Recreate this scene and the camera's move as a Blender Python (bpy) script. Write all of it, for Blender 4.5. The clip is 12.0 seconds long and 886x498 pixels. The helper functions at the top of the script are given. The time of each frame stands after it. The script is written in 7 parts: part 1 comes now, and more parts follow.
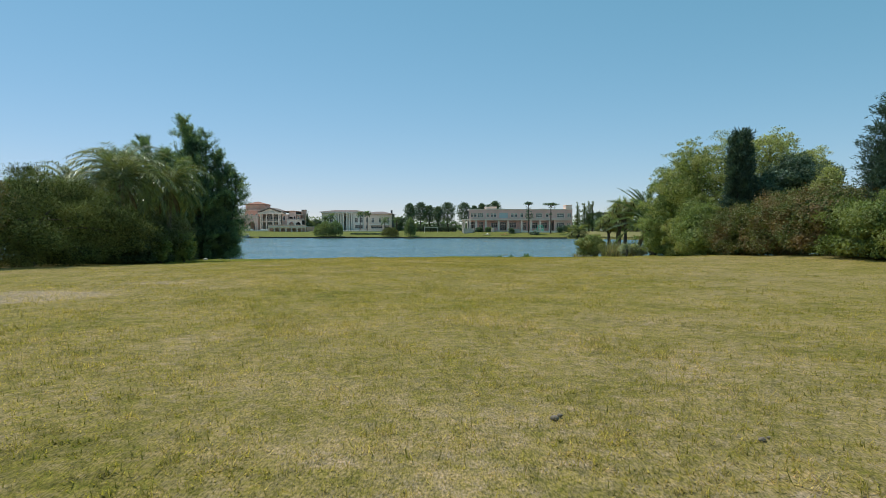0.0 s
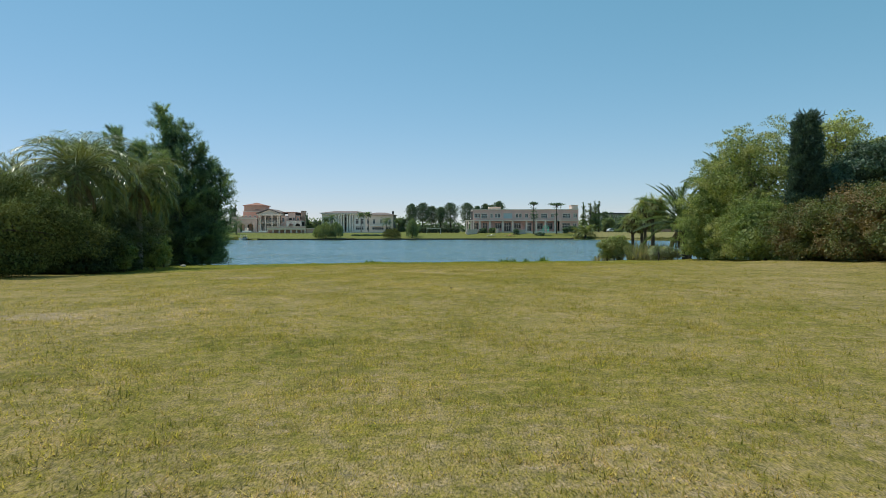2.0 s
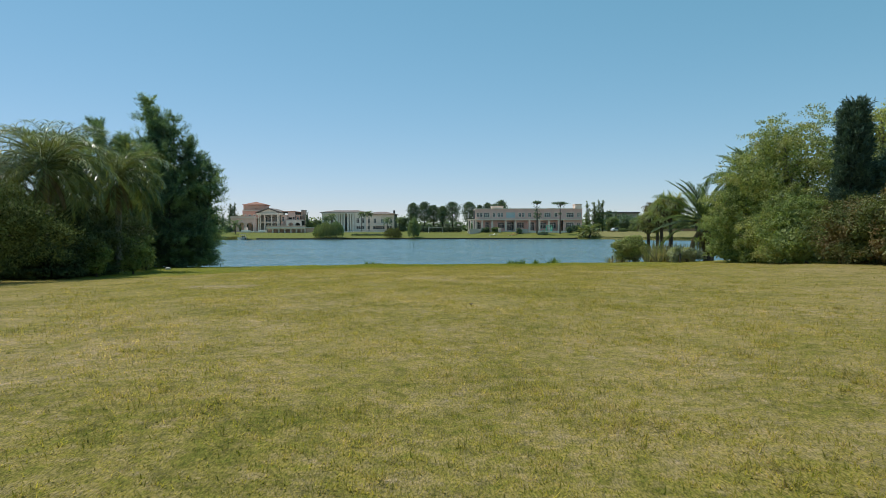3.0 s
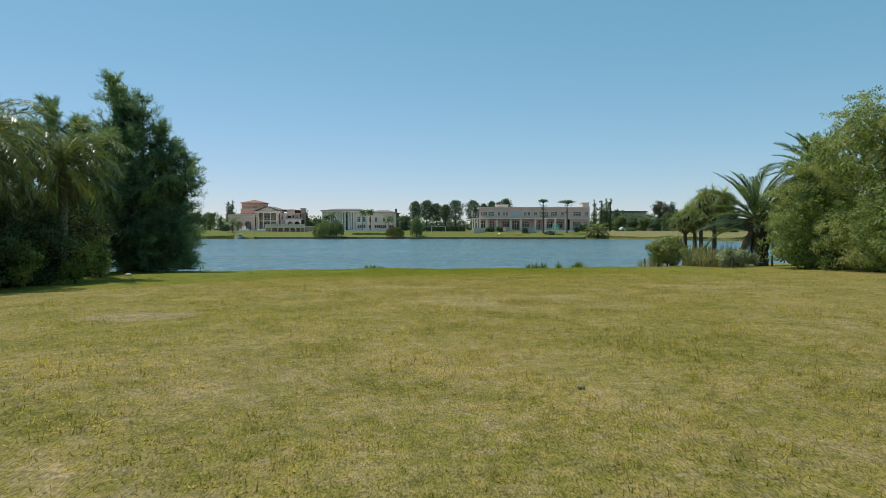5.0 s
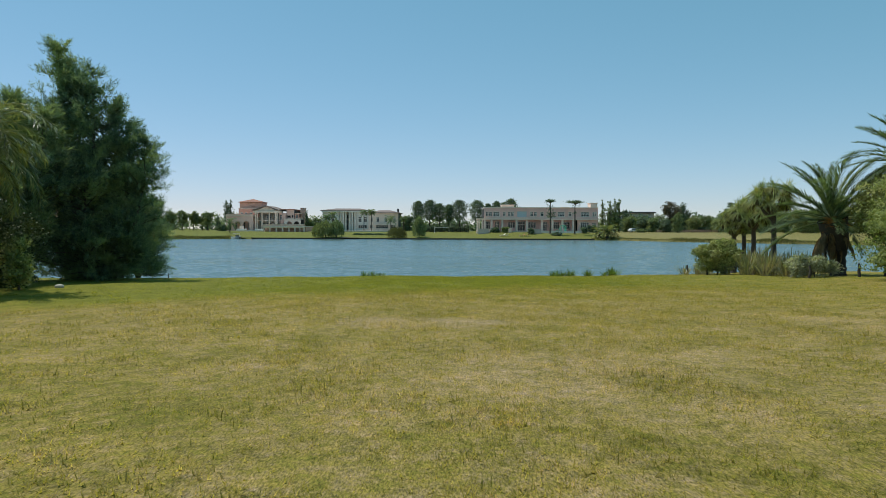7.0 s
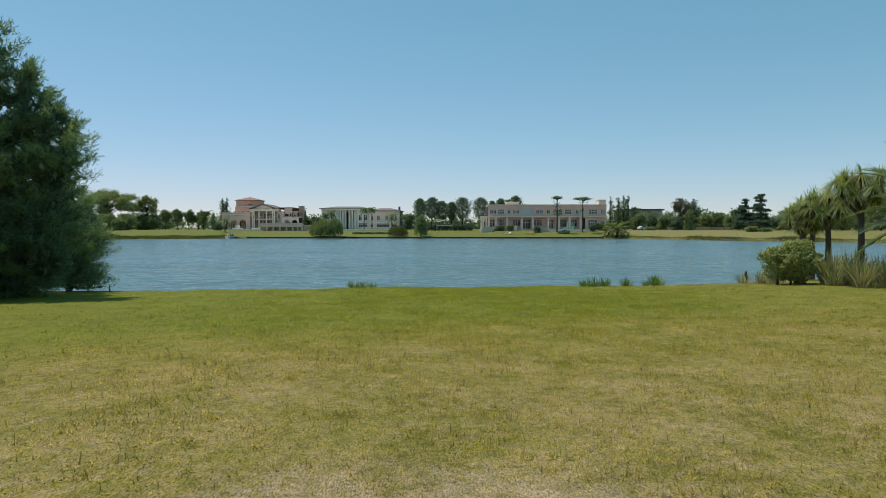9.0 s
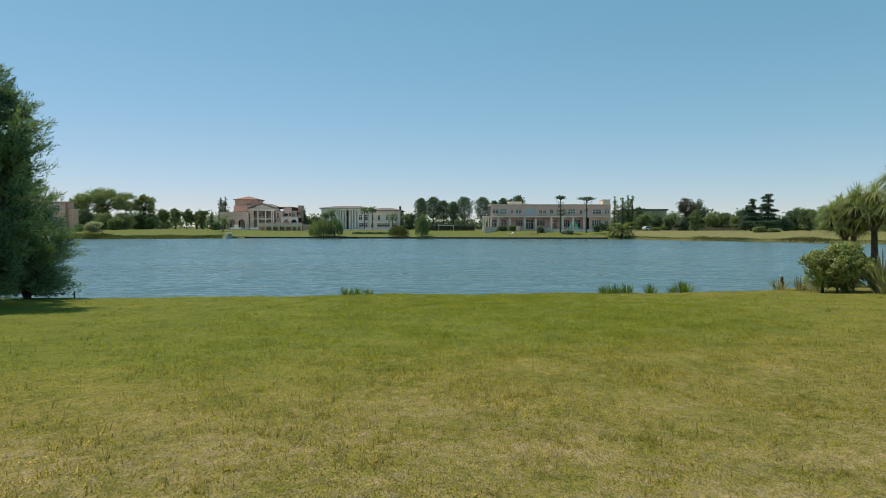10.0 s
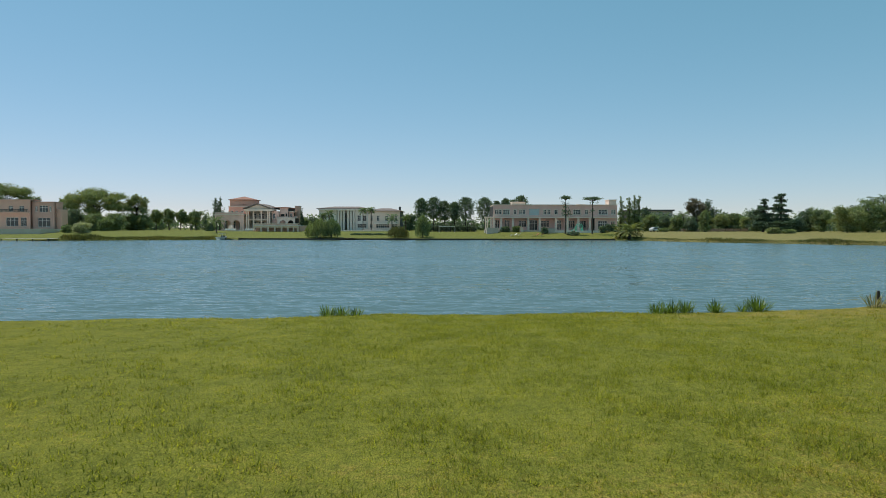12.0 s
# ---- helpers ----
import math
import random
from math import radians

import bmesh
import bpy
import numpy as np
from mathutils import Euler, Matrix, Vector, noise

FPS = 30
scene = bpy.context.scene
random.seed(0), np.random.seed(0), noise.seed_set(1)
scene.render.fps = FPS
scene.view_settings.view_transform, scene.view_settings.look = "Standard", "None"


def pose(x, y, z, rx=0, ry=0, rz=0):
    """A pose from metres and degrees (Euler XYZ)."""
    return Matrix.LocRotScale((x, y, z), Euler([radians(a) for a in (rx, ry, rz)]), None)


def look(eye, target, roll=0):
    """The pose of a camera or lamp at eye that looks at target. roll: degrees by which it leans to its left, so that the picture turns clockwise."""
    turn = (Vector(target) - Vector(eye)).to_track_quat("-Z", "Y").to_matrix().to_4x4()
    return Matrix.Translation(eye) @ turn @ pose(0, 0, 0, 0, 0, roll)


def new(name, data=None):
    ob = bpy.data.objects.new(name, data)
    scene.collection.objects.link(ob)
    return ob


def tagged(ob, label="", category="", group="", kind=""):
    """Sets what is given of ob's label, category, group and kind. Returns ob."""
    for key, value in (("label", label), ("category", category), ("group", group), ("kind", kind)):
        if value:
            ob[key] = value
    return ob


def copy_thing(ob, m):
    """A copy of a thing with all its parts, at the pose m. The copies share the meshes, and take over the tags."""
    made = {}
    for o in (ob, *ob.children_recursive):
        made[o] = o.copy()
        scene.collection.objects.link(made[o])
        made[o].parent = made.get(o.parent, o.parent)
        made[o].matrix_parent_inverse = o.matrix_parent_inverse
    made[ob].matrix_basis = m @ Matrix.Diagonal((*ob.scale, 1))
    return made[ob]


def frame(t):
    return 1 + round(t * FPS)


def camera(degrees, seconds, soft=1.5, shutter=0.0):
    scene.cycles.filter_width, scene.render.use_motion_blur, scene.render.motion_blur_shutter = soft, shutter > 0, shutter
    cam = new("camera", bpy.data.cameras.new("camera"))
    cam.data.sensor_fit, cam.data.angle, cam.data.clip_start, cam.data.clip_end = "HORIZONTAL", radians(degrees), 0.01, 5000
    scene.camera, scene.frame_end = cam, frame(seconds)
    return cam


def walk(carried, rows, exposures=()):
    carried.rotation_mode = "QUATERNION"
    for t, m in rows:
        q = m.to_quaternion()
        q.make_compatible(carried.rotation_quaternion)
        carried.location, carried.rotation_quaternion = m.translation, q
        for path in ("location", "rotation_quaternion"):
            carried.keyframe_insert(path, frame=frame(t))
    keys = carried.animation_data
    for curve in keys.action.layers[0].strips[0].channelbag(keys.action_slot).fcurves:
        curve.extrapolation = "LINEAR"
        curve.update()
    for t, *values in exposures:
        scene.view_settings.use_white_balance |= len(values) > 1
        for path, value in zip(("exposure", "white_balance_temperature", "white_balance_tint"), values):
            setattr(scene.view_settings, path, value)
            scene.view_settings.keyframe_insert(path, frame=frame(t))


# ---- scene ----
cam = camera(68.7, 12.0, soft=0.6)
PATH = [
    (0, (-0.026, 0.06, 3.09), (-0.022, 2.059, 3.03), 0.1),
    (0.5, (-0.163, 1.4, 3.097), (-0.16, 3.399, 3.038), -0.0),
    (1, (-0.317, 2.895, 3.099), (-0.314, 4.894, 3.041), -0.0),
    (1.5, (-0.469, 4.479, 3.118), (-0.467, 6.478, 3.061), -0.1),
    (2, (-0.638, 6.175, 3.124), (-0.638, 8.174, 3.067), -0.1),
    (2.5, (-0.819, 7.891, 3.135), (-0.821, 9.89, 3.076), -0.1),
    (3, (-0.962, 9.575, 3.153), (-0.965, 11.574, 3.094), -0.1),
    (5, (-1.689, 16.34, 3.163), (-1.696, 18.339, 3.101), 0.0),
    (5.5, (-1.835, 17.926, 3.16), (-1.844, 19.925, 3.097), 0.1),
    (6, (-1.927, 19.549, 3.142), (-1.937, 21.548, 3.078), 0.1),
    (6.5, (-2.082, 21.421, 3.154), (-2.093, 23.42, 3.093), 0.2),
    (7, (-2.259, 23.542, 3.154), (-2.272, 25.541, 3.094), 0.2),
    (9, (-2.497, 31.478, 3.257), (-2.517, 33.477, 3.191), 0.0),
    (9.5, (-2.595, 33.281, 3.235), (-2.616, 35.279, 3.17), 0.0),
    (10, (-2.675, 35.005, 3.26), (-2.698, 37.004, 3.194), 0.1),
    (10.5, (-2.761, 36.755, 3.237), (-2.786, 38.754, 3.171), 0.3),
    (11, (-2.855, 38.365, 3.264), (-2.88, 40.363, 3.198), 0.1),
    (11.5, (-2.962, 40.093, 3.271), (-2.987, 42.091, 3.204), 0.2),
    (12, (-3.078, 41.838, 3.27), (-3.101, 43.836, 3.207), 0.1),
]
walk(cam, [(t, look(eye, target, roll)) for t, eye, target, roll in PATH], exposures=[(0, 0.05, 6160, 10), (5, 0.05, 6250, 10), (8, 0.04, 6330, 10), (12, 0.02, 6420, 10)])

# ---- light: high summer sun ahead and to one side, clear sky ----
SUN_AZ, SUN_EL = radians(-55), radians(63)   # azimuth from +y towards +x
world = bpy.data.worlds.new("sky")
scene.world = world
world.use_nodes = True
wn = world.node_tree
wn.nodes.clear()
sky = wn.nodes.new("ShaderNodeTexSky")
sky.sky_type, sky.sun_disc = "NISHITA", False
sky.sun_elevation, sky.sun_rotation = SUN_EL, SUN_AZ
sky.altitude, sky.air_density, sky.dust_density, sky.ozone_density = 0, 0.9, 0.0, 0.6
sky_back = wn.nodes.new("ShaderNodeBackground")
sky_back.inputs["Strength"].default_value = 0.143
sky_out = wn.nodes.new("ShaderNodeOutputWorld")
sky_split, sky_join = wn.nodes.new("ShaderNodeSeparateColor"), wn.nodes.new("ShaderNodeCombineColor")
wn.links.new(sky.outputs[0], sky_split.inputs[0])
for i, (share, power) in enumerate(((0.705, 0.86), (1.46, 0.54), (1.25, 0.685))):   # summer haze: softer step from zenith to horizon
    soft_n, share_n = wn.nodes.new("ShaderNodeMath"), wn.nodes.new("ShaderNodeMath")
    soft_n.operation, share_n.operation = "POWER", "MULTIPLY"
    soft_n.inputs[1].default_value, share_n.inputs[1].default_value = power, share
    wn.links.new(sky_split.outputs[i], soft_n.inputs[0])
    wn.links.new(soft_n.outputs[0], share_n.inputs[0])
    wn.links.new(share_n.outputs[0], sky_join.inputs[i])
wn.links.new(sky_join.outputs[0], sky_back.inputs[0])
wn.links.new(sky_back.outputs[0], sky_out.inputs[0])

sun_dir = Vector((math.sin(SUN_AZ) * math.cos(SUN_EL), math.cos(SUN_AZ) * math.cos(SUN_EL), math.sin(SUN_EL)))
sun_lamp = bpy.data.lights.new("sun", "SUN")
sun_lamp.energy, sun_lamp.angle, sun_lamp.color = 3.0, radians(0.53), (1.0, 0.95, 0.86)
sun_ob = new("sun", sun_lamp)
sun_ob.matrix_world = look(sun_dir * 300, (0, 0, 0))


# ---- material helpers ----
def node_mat(name):
    m = bpy.data.materials.new(name)
    m.use_nodes = True
    nt = m.node_tree
    bsdf = nt.nodes["Principled BSDF"]
    return m, nt, bsdf


def noise_node(nt, scale, detail=4.0, rough=0.55, stretch=(1, 1, 1), world_space=True):
    src = nt.nodes.new("ShaderNodeNewGeometry") if world_space else nt.nodes.new("ShaderNodeTexCoord")
    mp = nt.nodes.new("ShaderNodeMapping")
    mp.inputs["Scale"].default_value = stretch
    nt.links.new(src.outputs["Position" if world_space else "Object"], mp.inputs["Vector"])
    n = nt.nodes.new("ShaderNodeTexNoise")
    n.inputs["Scale"].default_value, n.inputs["Detail"].default_value = scale, detail
    n.inputs["Roughness"].default_value = rough
    nt.links.new(mp.outputs[0], n.inputs["Vector"])
    return n.outputs["Fac"]


def ramp(nt, fac, stops):
    r = nt.nodes.new("ShaderNodeValToRGB")
    el = r.color_ramp.elements
    while len(el) > len(stops):
        el.remove(el[-1])
    while len(el) < len(stops):
        el.new(0.5)
    for e, (p, c) in zip(el, stops):
        e.position, e.color = p, (*c, 1)
    nt.links.new(fac, r.inputs[0])
    return r.outputs["Color"]


def mix(nt, fac, a, b, how="MIX"):
    m = nt.nodes.new("ShaderNodeMix")
    m.data_type, m.blend_type = "RGBA", how
    for sock, v in ((m.inputs["Factor"], fac), (m.inputs["A"], a), (m.inputs["B"], b)):
        if isinstance(v, bpy.types.NodeSocket):
            nt.links.new(v, sock)
        elif isinstance(v, (int, float)):
            sock.default_value = v
        else:
            sock.default_value = (*v, 1)
    return m.outputs["Result"]


def mathn(nt, op, a, b=0.0, clamp=False):
    m = nt.nodes.new("ShaderNodeMath")
    m.operation, m.use_clamp = op, clamp
    for sock, v in zip(m.inputs, (a, b)):
        if isinstance(v, bpy.types.NodeSocket):
            nt.links.new(v, sock)
        else:
            sock.default_value = v
    return m.outputs[0]


def smooth(nt, v, lo, hi):
    m = nt.nodes.new("ShaderNodeMapRange")
    m.interpolation_type = "SMOOTHSTEP"
    nt.links.new(v, m.inputs[0])
    m.inputs[1].default_value, m.inputs[2].default_value = lo, hi
    return m.outputs[0]


def bump(nt, bsdf, height, strength, distance):
    b = nt.nodes.new("ShaderNodeBump")
    b.inputs["Strength"].default_value, b.inputs["Distance"].default_value = strength, distance
    nt.links.new(height, b.inputs["Height"])
    nt.links.new(b.outputs[0], bsdf.inputs["Normal"])


def plain(name, colour, rough=0.7, spread=0.25, scale=1.5, metal=0.0, fine=30.0, bumpy=0.15, spec=0.5):
    """A surface in one colour with stains at one scale and grain at a finer one."""
    m, nt, bsdf = node_mat(name)
    c = Vector(colour)
    big = ramp(nt, noise_node(nt, scale), [(0.3, c * (1 - spread)), (0.7, c * (1 + spread * 0.6))])
    grain = noise_node(nt, fine, 3)
    col = mix(nt, 0.35, big, ramp(nt, grain, [(0.3, c * (1 - spread)), (0.7, c * (1 + spread))]))
    nt.links.new(col, bsdf.inputs["Base Color"])
    bsdf.inputs["Roughness"].default_value, bsdf.inputs["Metallic"].default_value = rough, metal
    bsdf.inputs["Specular IOR Level"].default_value = spec
    if bumpy:
        bump(nt, bsdf, grain, bumpy, 0.02)
    return m


def leaf_mat(name, dark, light, tint=None, rough=0.45, through_share=0.35, patch=0.45, spec=0.3):
    """Foliage: every leaf its own shade, light passing through, broad patches of an odd tint."""
    m, nt, bsdf = node_mat(name)
    geo = nt.nodes.new("ShaderNodeNewGeometry")
    col = ramp(nt, geo.outputs["Random Per Island"], [(0.0, dark), (0.55, [(a + b) / 2 for a, b in zip(dark, light)]), (1.0, light)])
    # Random leaf tone by clump; also puts sunlit and shaded clumps into colour.
    clump_tone = ramp(nt, noise_node(nt, 2.3, 3, 0.65), [(0.32, (0.66, 0.68, 0.70)), (0.5, (1.0, 1.0, 1.0)), (0.68, (1.34, 1.30, 1.16))])
    col = mix(nt, 1.0, col, clump_tone, "MULTIPLY")
    if tint:
        spot = ramp(nt, noise_node(nt, patch, 3), [(0.45, (0, 0, 0)), (0.62, (1, 1, 1))])
        col = mix(nt, spot, col, mix(nt, 0.7, col, tint))
    nt.links.new(col, bsdf.inputs["Base Color"])
    bsdf.inputs["Roughness"].default_value = rough
    bsdf.inputs["Specular IOR Level"].default_value = spec
    tr = nt.nodes.new("ShaderNodeBsdfTranslucent")
    warm = mix(nt, 1.0, col, (1.25, 1.35, 0.6), "MULTIPLY")
    nt.links.new(warm, tr.inputs["Color"])
    ms = nt.nodes.new("ShaderNodeMixShader")
    ms.inputs[0].default_value = through_share
    nt.links.new(bsdf.outputs[0], ms.inputs[1])
    nt.links.new(tr.outputs[0], ms.inputs[2])
    nt.links.new(ms.outputs[0], nt.nodes["Material Output"].inputs["Surface"])
    return m


def lawn_colour(nt):
    """Mown grass: green, yellowing and bare dry patches; lusher towards the water."""
    geo = nt.nodes.new("ShaderNodeNewGeometry")
    sep = nt.nodes.new("ShaderNodeSeparateXYZ")
    nt.links.new(geo.outputs["Position"], sep.inputs[0])
    broad = noise_node(nt, 0.16, 3, 0.6)
    mid = noise_node(nt, 0.9, 4, 0.65)
    small = noise_node(nt, 7.0, 3, 0.6)
    lush = smooth(nt, mathn(nt, "SUBTRACT", mathn(nt, "ADD", sep.outputs["Y"], mathn(nt, "MULTIPLY", broad, 12.0)), mathn(nt, "MULTIPLY", sep.outputs["X"], 0.45)), 50.0, 57.0)
    lush = mathn(nt, "MULTIPLY", lush, mathn(nt, "SUBTRACT", 1.0, mathn(nt, "MULTIPLY", smooth(nt, sep.outputs["X"], 0.0, 11.0), 0.7)))
    lush = mathn(nt, "SUBTRACT", lush, mathn(nt, "MULTIPLY", smooth(nt, sep.outputs["Y"], 60.5, 65.5), 0.4))
    wet = mathn(nt, "ADD", mathn(nt, "MULTIPLY", smooth(nt, sep.outputs["Y"], 34.0, 56.0), 0.35), mathn(nt, "MULTIPLY", lush, 0.65))
    dry = mathn(nt, "ADD", mathn(nt, "MULTIPLY", broad, 0.32), mathn(nt, "ADD", mathn(nt, "MULTIPLY", mid, 0.34), 0.12))
    dry = mathn(nt, "ADD", dry, mathn(nt, "MULTIPLY", small, 0.63))
    dry = mathn(nt, "SUBTRACT", dry, mathn(nt, "MULTIPLY", wet, 0.37))
    dry = mathn(nt, "ADD", dry, mathn(nt, "MULTIPLY", mathn(nt, "SUBTRACT", 1.0, smooth(nt, sep.outputs["Y"], 3.0, 17.0)), 0.02))
    far = smooth(nt, sep.outputs["Y"], 120.0, 200.0)
    dry = mathn(nt, "SUBTRACT", dry, mathn(nt, "MULTIPLY", far, 0.16))
    tan_bank = mathn(nt, "MULTIPLY", far, smooth(nt, sep.outputs["X"], 44.0, 54.0))
    dry = mathn(nt, "ADD", dry, mathn(nt, "MULTIPLY", tan_bank, 0.26))
    for px, py, kx, ky, much in ((-9.6, 14.2, 0.34, 0.62, 0.5), (-7.6, 28.7, 0.62, 1.0, 0.22), (-7.4, 17.3, 0.8, 1.5, 0.26), (-2.6, 35.6, 0.42, 0.7, 0.16), (3.4, 10.4, 0.5, 0.8, 0.06)):   # worn spots
        bx = mathn(nt, "MULTIPLY", mathn(nt, "SUBTRACT", sep.outputs["X"], px), kx)
        by = mathn(nt, "MULTIPLY", mathn(nt, "SUBTRACT", sep.outputs["Y"], py), ky)
        rad = mathn(nt, "SQRT", mathn(nt, "ADD", mathn(nt, "MULTIPLY", bx, bx), mathn(nt, "MULTIPLY", by, by)))
        worn = smooth(nt, mathn(nt, "SUBTRACT", 1.25, mathn(nt, "ADD", rad, mathn(nt, "MULTIPLY", mid, 0.7))), -0.1, 0.5)
        dry = mathn(nt, "ADD", dry, mathn(nt, "MULTIPLY", worn, much))
    scuffs = smooth(nt, noise_node(nt, 1.9, 5, 0.7), 0.60, 0.72)
    dry = mathn(nt, "ADD", dry, mathn(nt, "MULTIPLY", mathn(nt, "MULTIPLY", scuffs, mathn(nt, "SUBTRACT", 1.0, wet)), 0.15))
    strand = noise_node(nt, 85.0, 3, 0.6, (1.0, 0.32, 1.0))
    dry = mathn(nt, "ADD", dry, mathn(nt, "MULTIPLY", mathn(nt, "SUBTRACT", strand, 0.5), 0.55))
    col = ramp(nt, dry, [(0.50, GRASS_GREEN), (0.70, GRASS_MID), (0.88, GRASS_DRY), (1.0, GRASS_BARE)])
    tuft = noise_node(nt, 7.0, 6, 0.75, (1.0, 0.8, 1.0))
    deep = ramp(nt, mathn(nt, "ADD", mathn(nt, "MULTIPLY", tuft, 0.65), mathn(nt, "MULTIPLY", mid, 0.35)), [(0.38, (0.60, 0.64, 0.52)), (0.5, (0.95, 0.95, 0.90)), (0.63, (1.24, 1.17, 1.08))])
    col = mix(nt, 1.0, col, deep, "MULTIPLY")
    col = mix(nt, mathn(nt, "MULTIPLY", far, 0.42), col, (0.17, 0.19, 0.075))
    bank = mathn(nt, "MULTIPLY", tan_bank, mathn(nt, "SUBTRACT", 1.0, smooth(nt, mathn(nt, "ADD", sep.outputs["X"], mathn(nt, "MULTIPLY", mid, 22.0)), 88.0, 104.0)))
    col = mix(nt, mathn(nt, "MULTIPLY", bank, 0.34), col, (0.31, 0.275, 0.13))
    grain = ramp(nt, noise_node(nt, 70.0, 3, 0.65, (1.0, 0.35, 1.0)), [(0.34, (0.50, 0.53, 0.48)), (0.5, (1.0, 1.0, 0.93)), (0.68, (1.55, 1.47, 1.42))])
    return mix(nt, 1.0, col, grain, "MULTIPLY"), small


GRASS_GREEN, GRASS_MID, GRASS_DRY, GRASS_BARE = (0.220, 0.229, 0.036), (0.302, 0.250, 0.060), (0.370, 0.286, 0.138), (0.44, 0.34, 0.225)


def make_lawn():
    m, nt, bsdf = node_mat("lawn")
    col, small = lawn_colour(nt)
    # Ground under the blades darkened: shade between them is put into the colour.
    col = mix(nt, 1.0, col, (0.93, 0.90, 0.90), "MULTIPLY")
    nt.links.new(col, bsdf.inputs["Base Color"])
    bsdf.inputs["Roughness"].default_value = 0.9
    bsdf.inputs["Specular IOR Level"].default_value = 0.1
    fine = noise_node(nt, 60.0, 4, 0.7)
    bump(nt, bsdf, mathn(nt, "ADD", small, mathn(nt, "MULTIPLY", fine, 0.6)), 0.6, 0.05)
    return m


def make_blades():
    m, nt, bsdf = node_mat("grass_blades")
    col, small = lawn_colour(nt)
    geo = nt.nodes.new("ShaderNodeNewGeometry")
    # Blades lifted above the ground's tone: backlight is put into their colour.
    vary = ramp(nt, geo.outputs["Random Per Island"], [(0.0, (0.95, 1.0, 0.85)), (0.5, (1.35, 1.35, 1.2)), (0.84, (1.45, 1.40, 1.32)), (1.0, (1.55, 1.5, 1.5))])
    col = mix(nt, 1.0, col, vary, "MULTIPLY")
    nt.links.new(col, bsdf.inputs["Base Color"])
    bsdf.inputs["Roughness"].default_value = 0.6
    bsdf.inputs["Specular IOR Level"].default_value = 0.2
    lift = nt.nodes.new("ShaderNodeVectorMath")
    lift.operation = "MULTIPLY_ADD"
    nt.links.new(geo.outputs["Normal"], lift.inputs[0])
    lift.inputs[1].default_value, lift.inputs[2].default_value = (0.35, 0.35, 0.35), (0, 0, 0.9)
    flat = nt.nodes.new("ShaderNodeVectorMath")
    flat.operation = "NORMALIZE"
    nt.links.new(lift.outputs[0], flat.inputs[0])
    nt.links.new(flat.outputs[0], bsdf.inputs["Normal"])
    tr = nt.nodes.new("ShaderNodeBsdfTranslucent")
    nt.links.new(mix(nt, 1.0, col, (1.15, 1.2, 0.7), "MULTIPLY"), tr.inputs["Color"])
    ms = nt.nodes.new("ShaderNodeMixShader")
    ms.inputs[0].default_value = 0.62
    nt.links.new(bsdf.outputs[0], ms.inputs[1])
    nt.links.new(tr.outputs[0], ms.inputs[2])
    nt.links.new(ms.outputs[0], nt.nodes["Material Output"].inputs["Surface"])
    return m


def make_water():
    """Lake water whose small waves tilt the surface by some degrees each way."""
    m, nt, bsdf = node_mat("lake_water")
    bsdf.inputs["Base Color"].default_value = (0.112, 0.168, 0.152, 1)
    bsdf.inputs["Roughness"].default_value = 0.05
    bsdf.inputs["IOR"].default_value = 1.33
    geo = nt.nodes.new("ShaderNodeNewGeometry")
    total = None
    for scale, stretch, tilt in ((1.4, (0.4, 1.5, 1), 0.42), (4.2, (0.45, 1.6, 1), 0.50), (11.0, (0.6, 1.4, 1), 0.40)):
        mp = nt.nodes.new("ShaderNodeMapping")
        mp.inputs["Scale"].default_value = stretch
        nt.links.new(geo.outputs["Position"], mp.inputs["Vector"])
        n = nt.nodes.new("ShaderNodeTexNoise")
        n.inputs["Scale"].default_value, n.inputs["Detail"].default_value = scale, 2.0
        nt.links.new(mp.outputs[0], n.inputs["Vector"])
        c = nt.nodes.new("ShaderNodeVectorMath")
        c.operation = "SUBTRACT"
        nt.links.new(n.outputs["Color"], c.inputs[0])
        c.inputs[1].default_value = (0.5, 0.5, 0.5)
        k = nt.nodes.new("ShaderNodeVectorMath")
        k.operation = "MULTIPLY"
        nt.links.new(c.outputs[0], k.inputs[0])
        k.inputs[1].default_value = (tilt * 0.7, tilt * 1.3, 0.0)
        if total is None:
            total = k.outputs[0]
        else:
            ad = nt.nodes.new("ShaderNodeVectorMath")
            nt.links.new(total, ad.inputs[0])
            nt.links.new(k.outputs[0], ad.inputs[1])
            total = ad.outputs[0]
    calm = ramp(nt, noise_node(nt, 0.05, 2, 0.5, (0.5, 1.6, 1)), [(0.3, (0.7, 0.7, 0.7)), (0.7, (1.15, 1.15, 1.15))])
    sc = nt.nodes.new("ShaderNodeVectorMath")
    sc.operation = "MULTIPLY"
    nt.links.new(total, sc.inputs[0])
    nt.links.new(calm, sc.inputs[1])
    up = nt.nodes.new("ShaderNodeVectorMath")
    nt.links.new(sc.outputs[0], up.inputs[0])
    up.inputs[1].default_value = (0, -0.11, 1)   # normals tipped to -y so reflections show higher sky, not the far trees
    no = nt.nodes.new("ShaderNodeVectorMath")
    no.operation = "NORMALIZE"
    nt.links.new(up.outputs[0], no.inputs[0])
    nt.links.new(no.outputs[0], bsdf.inputs["Normal"])
    return m


